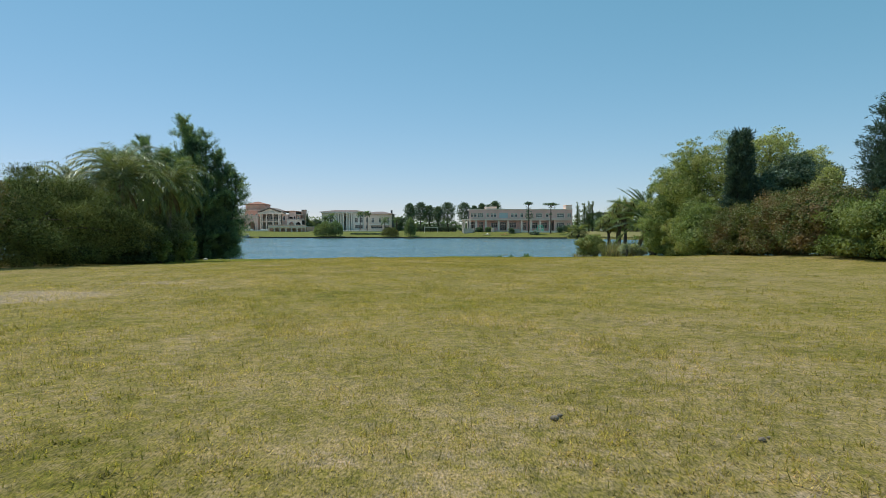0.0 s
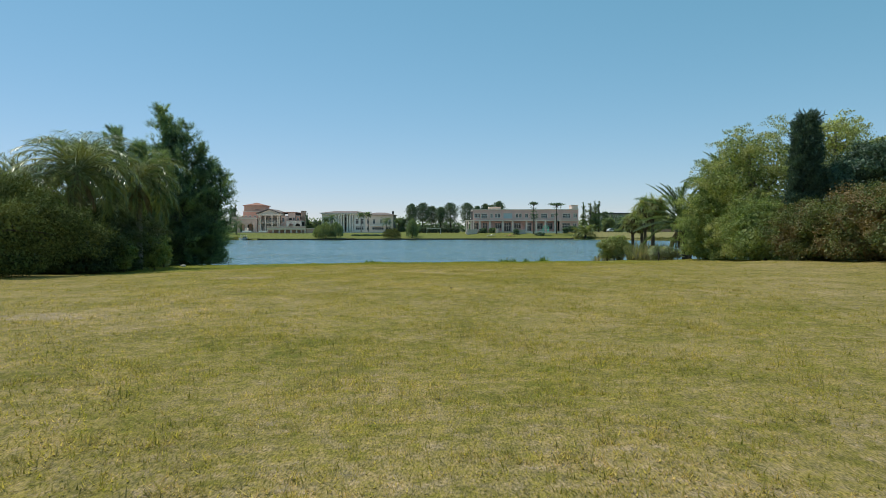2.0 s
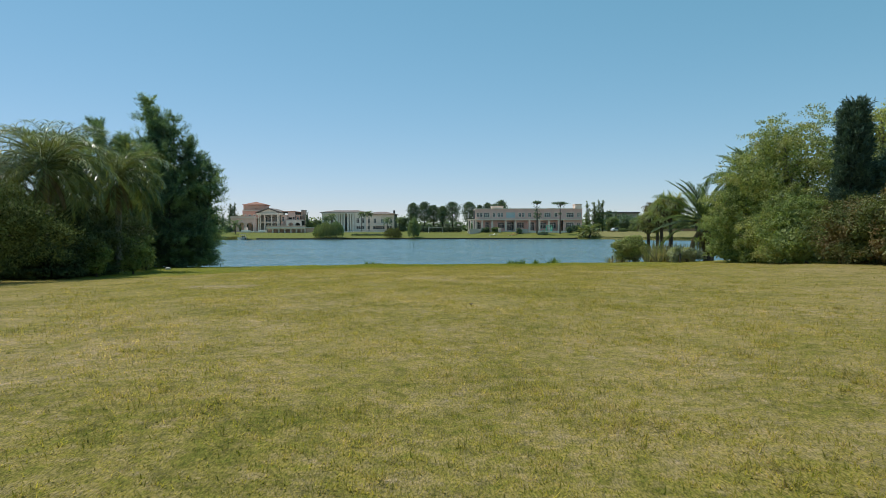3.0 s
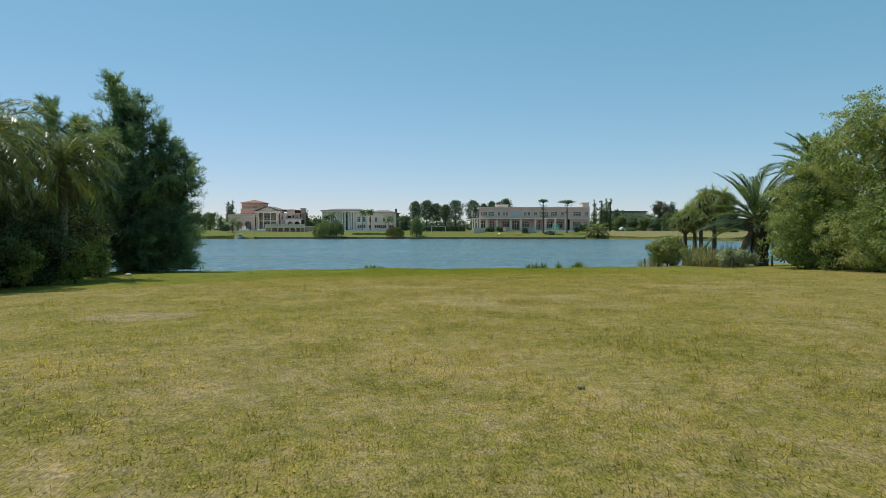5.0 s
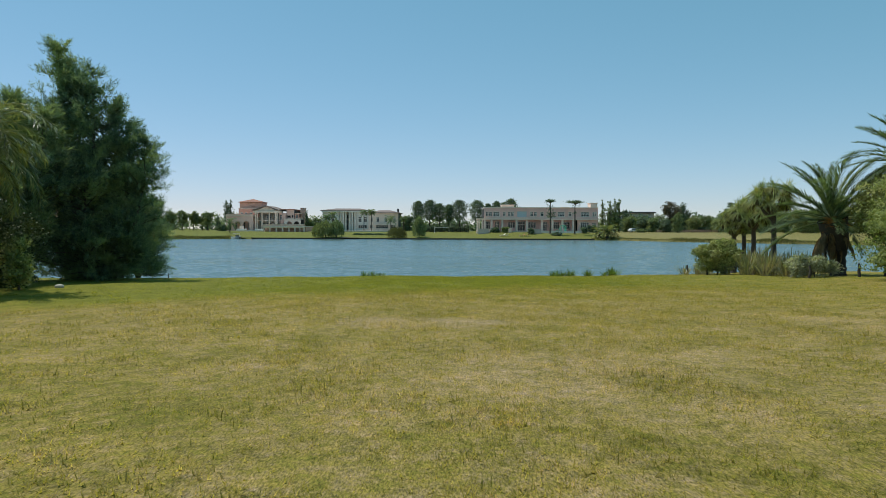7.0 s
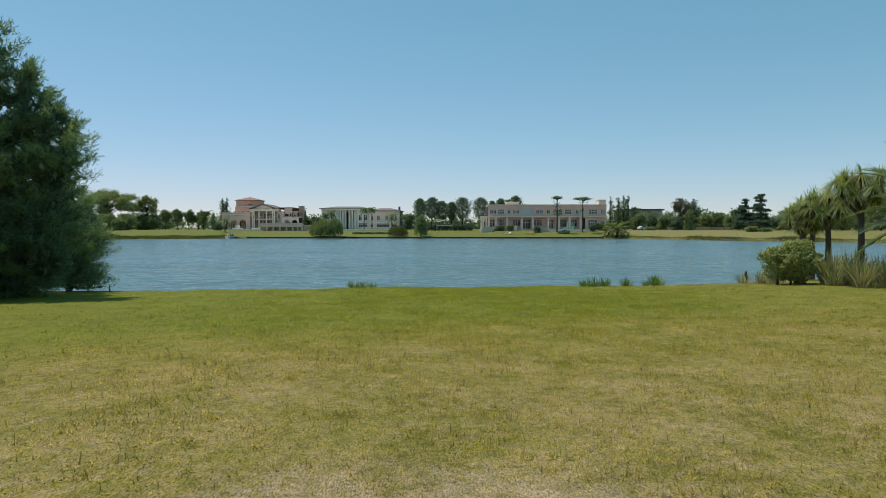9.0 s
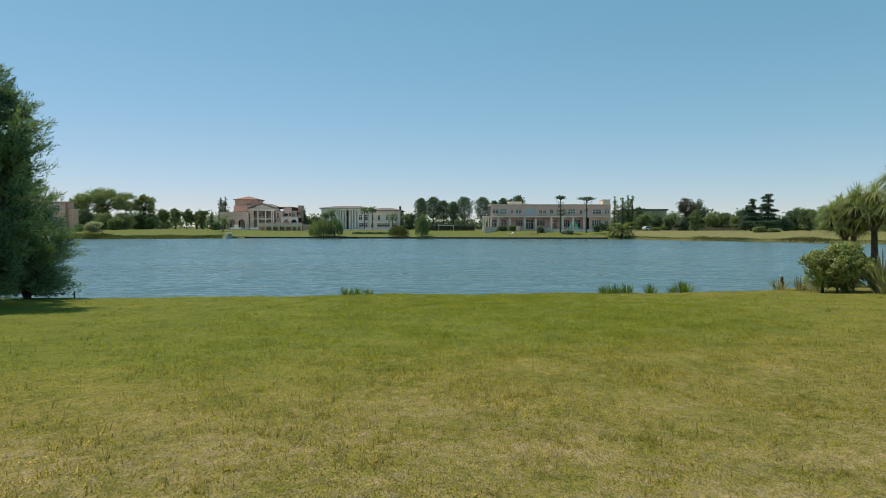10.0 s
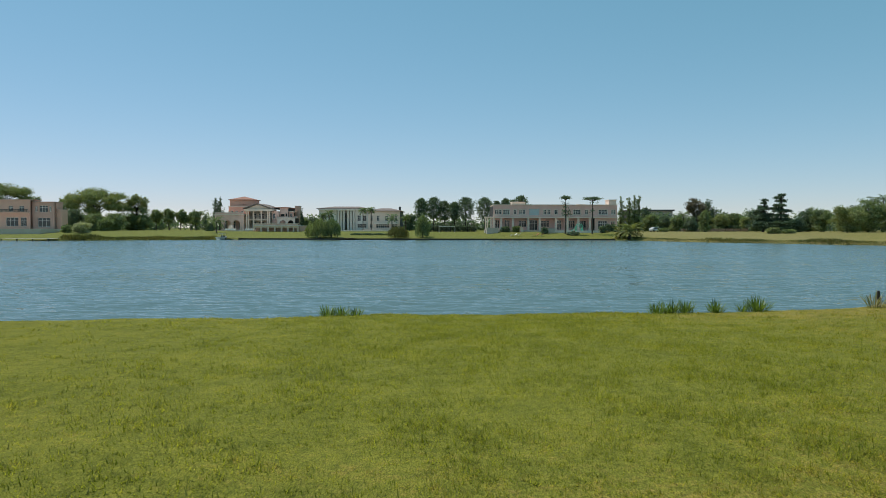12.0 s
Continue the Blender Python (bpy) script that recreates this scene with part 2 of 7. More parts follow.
M_LAWN, M_BLADES, M_WATER = make_lawn(), make_blades(), make_water()
M_BARK = plain("bark", (0.10, 0.075, 0.055), 0.9, 0.45, 3.0, fine=18, bumpy=0.8)
M_BARK_PALE = plain("bark_pale", (0.21, 0.18, 0.14), 0.9, 0.4, 3.0, fine=18, bumpy=0.8)
M_BARK_DARK = plain("bark_dark", (0.055, 0.045, 0.036), 0.95, 0.4, 3.0, fine=14, bumpy=0.9)
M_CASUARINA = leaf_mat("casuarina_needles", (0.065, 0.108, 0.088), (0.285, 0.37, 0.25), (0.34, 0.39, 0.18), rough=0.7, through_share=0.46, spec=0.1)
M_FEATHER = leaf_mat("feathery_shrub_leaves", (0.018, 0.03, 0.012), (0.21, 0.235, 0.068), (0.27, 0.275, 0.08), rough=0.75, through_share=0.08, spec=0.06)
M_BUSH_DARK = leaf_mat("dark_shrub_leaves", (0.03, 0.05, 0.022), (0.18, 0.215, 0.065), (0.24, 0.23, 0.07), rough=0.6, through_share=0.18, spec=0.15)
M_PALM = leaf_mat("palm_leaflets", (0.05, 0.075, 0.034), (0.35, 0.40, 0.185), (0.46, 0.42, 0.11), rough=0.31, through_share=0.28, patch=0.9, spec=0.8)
# Understorey leaves near black: the palms' shade is put into the colour.
M_SHADE_LEAF = leaf_mat("understorey_shade_leaves", (0.018, 0.03, 0.016), (0.085, 0.11, 0.04), (0.13, 0.15, 0.05), rough=0.6, through_share=0.15, patch=0.7, spec=0.12)
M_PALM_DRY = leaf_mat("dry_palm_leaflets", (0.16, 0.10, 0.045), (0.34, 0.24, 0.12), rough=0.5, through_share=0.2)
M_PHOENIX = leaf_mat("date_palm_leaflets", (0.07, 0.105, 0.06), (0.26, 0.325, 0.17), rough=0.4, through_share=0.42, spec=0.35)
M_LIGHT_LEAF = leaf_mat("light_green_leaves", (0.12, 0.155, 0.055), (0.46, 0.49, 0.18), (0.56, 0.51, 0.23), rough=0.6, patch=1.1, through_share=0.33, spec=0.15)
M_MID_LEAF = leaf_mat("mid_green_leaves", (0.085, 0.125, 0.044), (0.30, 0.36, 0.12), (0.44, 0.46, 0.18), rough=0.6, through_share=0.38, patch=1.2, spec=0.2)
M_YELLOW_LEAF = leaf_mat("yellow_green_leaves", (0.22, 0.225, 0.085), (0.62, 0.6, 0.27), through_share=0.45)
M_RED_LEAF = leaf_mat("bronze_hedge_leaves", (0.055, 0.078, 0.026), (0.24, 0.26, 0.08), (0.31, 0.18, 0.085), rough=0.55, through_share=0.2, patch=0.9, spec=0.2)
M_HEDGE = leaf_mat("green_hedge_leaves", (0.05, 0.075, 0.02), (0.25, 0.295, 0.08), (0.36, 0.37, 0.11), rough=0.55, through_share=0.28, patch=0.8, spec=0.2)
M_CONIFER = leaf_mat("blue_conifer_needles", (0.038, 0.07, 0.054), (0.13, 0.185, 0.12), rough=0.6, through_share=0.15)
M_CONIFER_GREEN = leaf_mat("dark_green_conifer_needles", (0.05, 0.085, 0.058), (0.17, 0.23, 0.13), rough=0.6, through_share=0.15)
# Next three far leaf colours have some distance haze mixed in.
M_FAR_DARK = leaf_mat("far_dark_leaves_hazed", (0.082, 0.116, 0.085), (0.215, 0.27, 0.165), rough=0.6, through_share=0.32)
M_FAR_MID = leaf_mat("far_green_leaves_hazed", (0.13, 0.165, 0.085), (0.33, 0.375, 0.19), rough=0.6, through_share=0.42)
M_FAR_OLIVE = leaf_mat("far_olive_leaves_hazed", (0.160, 0.185, 0.080), (0.39, 0.405, 0.195), rough=0.6, through_share=0.4)
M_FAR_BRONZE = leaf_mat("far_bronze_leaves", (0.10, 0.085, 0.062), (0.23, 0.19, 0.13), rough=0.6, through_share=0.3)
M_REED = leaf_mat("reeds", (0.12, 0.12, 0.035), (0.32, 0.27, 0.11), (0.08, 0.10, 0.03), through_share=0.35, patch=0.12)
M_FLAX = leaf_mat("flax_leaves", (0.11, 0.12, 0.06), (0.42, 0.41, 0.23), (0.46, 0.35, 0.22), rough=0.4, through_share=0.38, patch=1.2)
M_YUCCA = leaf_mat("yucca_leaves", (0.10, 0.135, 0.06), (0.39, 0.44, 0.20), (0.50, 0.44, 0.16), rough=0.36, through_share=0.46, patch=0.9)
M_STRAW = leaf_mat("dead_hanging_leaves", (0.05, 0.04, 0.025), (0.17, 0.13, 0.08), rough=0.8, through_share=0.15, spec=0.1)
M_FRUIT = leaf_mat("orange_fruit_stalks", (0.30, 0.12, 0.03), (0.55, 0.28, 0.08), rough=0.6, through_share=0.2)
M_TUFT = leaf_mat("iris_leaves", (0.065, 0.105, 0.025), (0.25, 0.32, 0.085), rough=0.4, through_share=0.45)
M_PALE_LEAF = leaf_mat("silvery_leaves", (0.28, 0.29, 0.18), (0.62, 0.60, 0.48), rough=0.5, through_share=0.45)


# ---- mesh tools ----
def mesh_of(name, verts, faces):
    """A mesh from an array of places and arrays of faces, each array with its own count of corners."""
    me = bpy.data.meshes.new(name)
    verts = np.asarray(verts, np.float32).reshape(-1, 3)
    faces = [np.asarray(f, np.int32) for f in (faces if isinstance(faces, list) else [faces]) if len(f)]
    me.vertices.add(len(verts))
    me.vertices.foreach_set("co", verts.ravel())
    loops = np.concatenate([f.ravel() for f in faces])
    counts = np.concatenate([np.full(len(f), f.shape[1], np.int32) for f in faces])
    me.loops.add(len(loops))
    me.loops.foreach_set("vertex_index", loops)
    me.polygons.add(len(counts))
    me.polygons.foreach_set("loop_start", np.r_[0, np.cumsum(counts)[:-1]].astype(np.int32))
    me.update(calc_edges=True)
    return me


def part(name, data, material, parent=None, label="", soft=False):
    """Links a mesh or bmesh as one object, under a thing or a part."""
    if isinstance(data, bmesh.types.BMesh):
        me = bpy.data.meshes.new(name)
        bmesh.ops.recalc_face_normals(data, faces=data.faces)
        data.to_mesh(me)
        data.free()
    else:
        me = data
    if material and not me.materials:
        me.materials.append(material)
    if soft:
        me.polygons.foreach_set("use_smooth", [True] * len(me.polygons))
    ob = new(name, me)
    ob.parent = parent
    return tagged(ob, label)


def thing(name, m, label, category, group="", kind=""):
    """An Empty at the base of a thing that holds its parts."""
    ob = new(name)
    ob.empty_display_size = 0.3
    ob.matrix_world = m
    return tagged(ob, label, category, group, kind)


def box(bm, x0, x1, y0, y1, z0, z1, bevel=0.0):
    c = bmesh.ops.create_cube(bm, size=1.0)["verts"]
    for v in c:
        v.co = Vector(((x0 + x1) / 2 + v.co.x * (x1 - x0), (y0 + y1) / 2 + v.co.y * (y1 - y0), (z0 + z1) / 2 + v.co.z * (z1 - z0)))
    if bevel:
        edges = list({e for v in c for e in v.link_edges})
        bmesh.ops.bevel(bm, geom=edges, offset=bevel, segments=1, affect="EDGES")
    return bm


def block(x0, x1, y0, y1, z0, z1, bevel=0.0):
    return box(bmesh.new(), x0, x1, y0, y1, z0, z1, bevel)


def prism(outline, y0, y1):
    """An outline in x and z drawn out along y."""
    bm = bmesh.new()
    a = [bm.verts.new((x, y0, z)) for x, z in outline]
    b = [bm.verts.new((x, y1, z)) for x, z in outline]
    bm.faces.new(a)
    bm.faces.new(b[::-1])
    for i in range(len(a)):
        j = (i + 1) % len(a)
        bm.faces.new((a[i], b[i], b[j], a[j]))
    return bm


def tube(points, radii, sides=8, base=0):
    """A tapered tube along a bent line: its places and quads."""
    p, r = np.asarray(points, float), np.asarray(radii, float)
    d = np.gradient(p, axis=0)
    d /= np.linalg.norm(d, axis=1, keepdims=True) + 1e-9
    ref = np.where(np.abs(d[:, 2:3]) > 0.9, [[1.0, 0, 0]], [[0, 0, 1.0]])
    u = np.cross(d, ref)
    u /= np.linalg.norm(u, axis=1, keepdims=True) + 1e-9
    w = np.cross(d, u)
    a = np.linspace(0, 2 * np.pi, sides, endpoint=False)
    ring = p[:, None] + r[:, None, None] * (np.cos(a)[None, :, None] * u[:, None] + np.sin(a)[None, :, None] * w[:, None])
    n = len(p)
    i, j = np.meshgrid(np.arange(n - 1), np.arange(sides), indexing="ij")
    k = (j + 1) % sides
    q = np.stack([i * sides + j, i * sides + k, (i + 1) * sides + k, (i + 1) * sides + j], -1).reshape(-1, 4)
    return ring.reshape(-1, 3), q + base


def joined(pieces):
    """Joins (places, quads) pieces."""
    vs, fs, n = [], [], 0
    for v, f in pieces:
        vs.append(v)
        fs.append(f + n)
        n += len(v)
    return np.concatenate(vs), np.concatenate(fs)


def unit(v):
    return v / (np.linalg.norm(v, axis=-1, keepdims=True) + 1e-9)


def leaf_quads(centres, ways, length, width, rng, faces=None):
    """Pointed leaves: one four-cornered leaf at each place, along its way; faces: about where its upper side looks."""
    n = len(centres)
    ways = unit(ways)
    side = unit(np.cross(ways, unit(rng.normal(size=(n, 3)) * (1.0 if faces is None else 0.32) + (0.0 if faces is None else faces))))
    ln = (length * rng.uniform(0.65, 1.3, n))[:, None]
    wd = (width * rng.uniform(0.7, 1.25, n))[:, None]
    mid = centres + ways * ln * 0.45
    v = np.stack([centres, mid + side * wd * 0.5, centres + ways * ln, mid - side * wd * 0.5], 1)
    return v.reshape(-1, 3), np.arange(4 * n).reshape(-1, 4)


def needle_tris(foots, ways, length, width, rng):
    """Needles: one slim triangle at each place, along its way."""
    n = len(foots)
    ways = unit(ways)
    side = unit(np.cross(ways, rng.normal(size=(n, 3)))) * (width * rng.uniform(0.7, 1.25, n))[:, None] / 2
    v = np.stack([foots - side, foots + side, foots + ways * (length * rng.uniform(0.6, 1.3, n))[:, None]], 1)
    return v.reshape(-1, 3), np.arange(3 * n).reshape(-1, 3)


def on_ball(n, rng):
    return unit(rng.normal(size=(n, 3)))


def skin_area(r):
    """The surface of a rounded mass from its three radii, for each row."""
    p = 1.6
    return 4 * np.pi * (((r[:, 0] * r[:, 1])**p + (r[:, 1] * r[:, 2])**p + (r[:, 0] * r[:, 2])**p) / 3) ** (1 / p)


def buried(places, blobs, share, own=None):
    """Which places lie within the given share of a mass (other than their own)."""
    b = np.asarray(blobs, float)
    q = np.linalg.norm((places[:, None] - b[None, :, :3]) / b[None, :, 3:], axis=2)
    if own is not None:
        q[np.arange(len(places)), own] = 9
    return (q < share).any(1)


def lumps(blobs, rng, grain=0.7, relief=0.1):
    """Smaller rounded masses, each a bough's end, over the skin of each mass; and the way each one looks."""
    b = np.asarray(blobs, float)
    n = np.clip(skin_area(b[:, 3:]) / (grain**2 * 2.3), 6, 80).astype(int)
    pick = np.repeat(np.arange(len(b)), n)
    d = on_ball(len(pick), rng)
    d[:, 2] = np.where((d[:, 2] < -0.35) & (rng.random(len(pick)) < 0.6), -d[:, 2], d[:, 2])
    size = np.minimum(grain * rng.uniform(0.45, 1.15, len(pick)), b[pick, 3:].min(1) * 0.6)
    reach = 1.02 - 0.75 * size / b[pick, 3:].min(1) + rng.normal(size=len(pick)).clip(-1.2, 2.2) * relief
    c = b[pick, :3] + d * b[pick, 3:] * reach[:, None]
    free = ~buried(c, b, 0.7, pick)
    out = np.concatenate([c, size[:, None] * np.array([1.05, 1.05, 0.78])], 1)
    return out[free], unit(d / b[pick, 3:])[free]


def crown_points(blobs, clumps, per, spread, rng, grain=0.7, relief=0.1):
    """Places, ways and upper sides of leaves: twigs full of leaves over the outer and upper sides of the lumps."""
    b, look_way = lumps(blobs, rng, grain, relief)
    area = skin_area(b[:, 3:])
    pick = rng.choice(len(b), clumps, p=area / area.sum())
    d = unit(on_ball(clumps, rng) + look_way[pick] * 0.75 + np.array([0, 0, 0.4]))
    c = b[pick, :3] + d * b[pick, 3:] * rng.uniform(0.78, 1.12, clumps)[:, None]
    size = spread * rng.uniform(0.4, 0.95, clumps)
    off = rng.normal(size=(clumps * per, 3)).clip(-1.7, 1.7)
    pts = np.repeat(c, per, 0) + off * np.repeat(size, per)[:, None] * np.array([1, 1, 0.7])
    faces = unit(np.repeat(unit(d / b[pick, 3:]), per, 0) + off * 0.3 + np.array([0, 0, 0.6]))
    ways = unit(rng.normal(size=(clumps * per, 3)) + faces * 0.4)
    return pts, ways, faces


def crown_core(blobs, rng, cover=1.0, most=0.17):
    """The shaded leaves within each mass, close enough that it is not seen through."""
    b = np.asarray(blobs, float)
    size = np.clip(b[:, 3:].min(1) * 0.26, most * 0.35, most)
    n = np.clip(skin_area(b[:, 3:]) * cover / (size**2 * 0.36), 20, 4500).astype(int)
    pick = np.repeat(np.arange(len(b)), n)
    d = on_ball(len(pick), rng)
    pts = b[pick, :3] + d * b[pick, 3:] * rng.uniform(0.45, 0.76, len(pick))[:, None]
    keep = ~buried(pts, b, 0.55, pick)
    pts, d, pick = pts[keep], d[keep], pick[keep]
    v, f = leaf_quads(pts, on_ball(len(pick), rng), 1.0, 0.72, rng, d)
    v = pts[:, None] + (v.reshape(-1, 4, 3) - pts[:, None]) * size[pick][:, None, None]
    v[..., 2] = np.maximum(v[..., 2], 0.02)
    return v.reshape(-1, 3), f


def limbs(rng, base, top, radius, tips, sides=7, bend=0.12):
    """A trunk from base to top, and a limb to each tip from somewhere on it."""
    base, top = np.array(base, float), np.array(top, float)
    h = np.linalg.norm(top - base)
    t = np.linspace(0, 1, 8)[:, None]
    line = base + (top - base) * t + rng.normal(size=(8, 3)) * bend * h * 0.12 * np.sin(t * np.pi)
    r = radius * (1 - 0.75 * t[:, 0]) * np.where(t[:, 0] < 0.05, 1.35, 1)
    out = [tube(line, r, sides)]
    for tip in tips:
        tip = np.array(tip, float)
        s = rng.uniform(0.35, 0.9)
        a = base + (top - base) * s
        u = np.linspace(0, 1, 5)[:, None]
        way = a + (tip - a) * u
        way[:, 2] += (np.sin(u[:, 0] * np.pi) * 0.12) * np.linalg.norm(tip - a)
        out.append(tube(way, radius * (1 - 0.75 * s) * 0.6 * (1 - 0.8 * u[:, 0]), 5))
    return joined(out)


def leafy_tree(name, at, blobs, leaf, bark, seed, label, category="tree", clumps=300, per=24, spread=0.35, size=(0.14, 0.08), trunk=0.16, group="", more=None, cover=1.0, grain=0.7, most=0.17, relief=0.1):
    """A tree or shrub: trunk and limbs, and a crown of many leaves over the given masses (x, y, z, rx, ry, rz from its foot)."""
    rng = np.random.default_rng(seed)
    tree = thing(name, pose(*at), label, category, group)
    b = np.asarray(blobs, float)
    top = b[np.argmax(b[:, 2])]
    tips = [tuple(q[:3] + on_ball(1, rng)[0] * q[3:] * 0.5) for q in b for _ in range(2)]
    v, f = limbs(rng, (0, 0, -0.15), (top[0] * 0.8, top[1] * 0.8, top[2]), trunk, tips)
    part("trunk", mesh_of("trunk", v, f), bark, tree, soft=True)
    pts, ways, faces = crown_points(b, clumps, per, spread, rng, grain, relief)
    pts[:, 2] = np.where(pts[:, 2] < 0.03, rng.uniform(0.03, 0.5, len(pts)), pts[:, 2])
    v, f = joined([leaf_quads(pts, ways, size[0], size[1], rng, faces), crown_core(b, rng, cover, most)])
    part("crown", mesh_of("crown", v, f), leaf, tree)
    if more:
        blobs2, leaf2, clumps2 = more
        pts, ways, faces = crown_points(blobs2, clumps2, per, spread, rng, grain, relief)
        v, f = leaf_quads(pts, ways, size[0], size[1], rng, faces)
        part("crown", mesh_of("crown", v, f), leaf2, tree, "leaves in a second tone")
    return tree


def feathery_tree(name, at, leaders, leaf, bark, seed, label, boughs=90, sprays=16, needles=14, size=(0.30, 0.035), rise=0.45, group="", low=0.08, category="tree", inner=12):
    """A needle-leaved tree: leaders (x, y, height, reach) with rising boughs that end in feathery plumes."""
    rng = np.random.default_rng(seed)
    tree = thing(name, pose(*at), label, category, group)
    wood, spots, ways, deep = [], [], [], []
    for lx, ly, h, reach in leaders:
        line = np.array([(0, 0, -0.2), (lx * 0.35, ly * 0.35, h * 0.15), (lx * 0.8, ly * 0.8, h * 0.4), (lx, ly, h * 0.7), (lx, ly, h)])
        wood.append(tube(line, np.array([0.05, 0.045, 0.035, 0.02, 0.004]) * h * 0.32, 7))
        for _ in range(int(boughs * (0.35 + h / 10))):
            s = low + (1 - low) * rng.random() ** 0.85
            z = h * s
            a = rng.uniform(0, 2 * np.pi)
            foot = np.array([np.interp(z, line[:, 2], line[:, k]) for k in range(2)] + [z])
            full = np.interp(s, [0, 0.12, 0.35, 0.7, 0.92, 1.0], [1.0, 1.05, 0.92, 0.6, 0.26, 0.04])
            ln = reach * full * rng.uniform(0.5, 1.15) + 0.22
            up = (rise * rng.uniform(0.4, 1.4) + 0.5 * s) * min(1.0, 0.1 + s * 5)
            d = np.array([math.cos(a), math.sin(a), up])
            u = np.linspace(0, 1, 5)[:, None]
            sag = np.array([0, 0, -0.22 * ln])
            bough = foot + d * ln * u + sag * u**2
            bough[:, 2] = np.maximum(bough[:, 2], 0.15)
            wood.append(tube(bough, 0.012 * ln * (1.2 - u[:, 0]) + 0.004, 4))
            k = max(4, int(sprays * (0.25 + ln / reach)))
            plumes = np.r_[1.0, rng.uniform(0.4, 0.95, 3)]
            pos = np.where(rng.random(k) < 0.55, plumes[rng.integers(0, 4, k)] + rng.normal(size=k) * 0.05, rng.uniform(0.08, 1.0, k)).clip(0.05, 1.05)
            side = rng.normal(size=(4, 3)) * 0.10 * (0.4 + 0.35 * ln)
            p = foot + d * ln * pos[:, None] + sag * (pos**2)[:, None] + side[rng.integers(0, 4, k)]
            p += rng.normal(size=(k, 3)) * 0.07 * (0.5 + 0.3 * ln)
            p[:, 2] = np.where(p[:, 2] < 0.25, rng.uniform(0.05, 0.6, k), p[:, 2])
            spots.append(p)
            ways.append(unit(d + rng.normal(size=(k, 3)) * 0.5 + np.array([0, 0, 0.35])))
            pos = rng.uniform(0.04, 0.8, inner)
            q = foot + d * ln * pos[:, None] + sag * (pos**2)[:, None] + rng.normal(size=(inner, 3)) * 0.14 * (0.3 + 0.3 * ln)
            q[:, 2] = np.maximum(q[:, 2], 0.1)
            deep.append(q)
    v, f = joined(wood)
    part("trunk", mesh_of("trunk", v, f), bark, tree, soft=True)
    p, w = np.concatenate(spots), np.concatenate(ways)
    along = rng.uniform(0, 0.45, (len(p), needles))
    q = p[:, None] + w[:, None] * along[..., None] + rng.normal(size=(len(p), needles, 3)) * 0.05
    nw = unit(w[:, None] + rng.normal(size=(len(p), needles, 3)) * 0.5)
    q, nw = q.reshape(-1, 3), nw.reshape(-1, 3)
    keep = q[:, 2] > 0.03
    v, f = needle_tris(q[keep], nw[keep], size[0], size[1], rng)
    q = np.concatenate(deep)
    reach = max(l[3] for l in leaders)
    v2, f2 = leaf_quads(q, on_ball(len(q), rng), 0.10 + 0.10 * reach, 0.03 + 0.045 * reach, rng)
    part("crown", mesh_of("crown", np.concatenate([v, v2]), [f, f2 + len(v)]), leaf, tree)
    return tree


def frond_mesh(length, rise, droop, leaflets, leaflet, rng, hang=0.5, width=0.045, plume=0.12, sweep=0.0):
    """A palm frond that leaves the origin along +x: a bent rib with leaflets to both sides."""
    s = np.linspace(0, 1, 12)
    ang = rise - droop * s**1.3
    step = length / 11
    x = np.r_[0, np.cumsum(np.cos(ang[:-1]) * step)]
    z = np.r_[0, np.cumsum(np.sin(ang[:-1]) * step)]
    rib = np.stack([x, 0 * x, z], 1)
    v0, f0 = tube(rib, 0.035 * (1.1 - s) * length / 3, 4)
    t = np.repeat(np.linspace(0.16, 1.0, leaflets), 2)
    side = np.tile([1.0, -1.0], leaflets)
    foot = np.stack([np.interp(t, s, x), 0 * t, np.interp(t, s, z)], 1)
    a = np.interp(t, s, ang)
    tang = np.stack([np.cos(a), 0 * a, np.sin(a)], 1)
    lean = 0.55 + 0.5 * t + sweep
    way = unit(tang * lean[:, None] + np.stack([0 * t, side, 0 * t], 1) + np.array([0, 0, 0.25 - hang]) + rng.normal(size=(len(t), 3)) * plume)
    ln = leaflet * (0.55 + 0.9 * np.sin(np.clip(t, 0, 1) * np.pi * 0.9)) * rng.uniform(0.85, 1.15, len(t))
    across = unit(np.cross(way, np.array([0, 0, 1.0])))
    wd = width * (0.7 + 0.5 * np.sin(t * np.pi))
    mid = foot + way * ln[:, None] * 0.5
    tip = foot + way * ln[:, None] + np.array([0, 0, -1.0]) * (ln * hang * 0.55)[:, None]
    v1 = np.stack([foot, mid + across * wd[:, None] / 2, tip, mid - across * wd[:, None] / 2], 1).reshape(-1, 3)
    f1 = np.arange(len(v1)).reshape(-1, 4)
    return joined([(v0, f0), (v1, f1)])


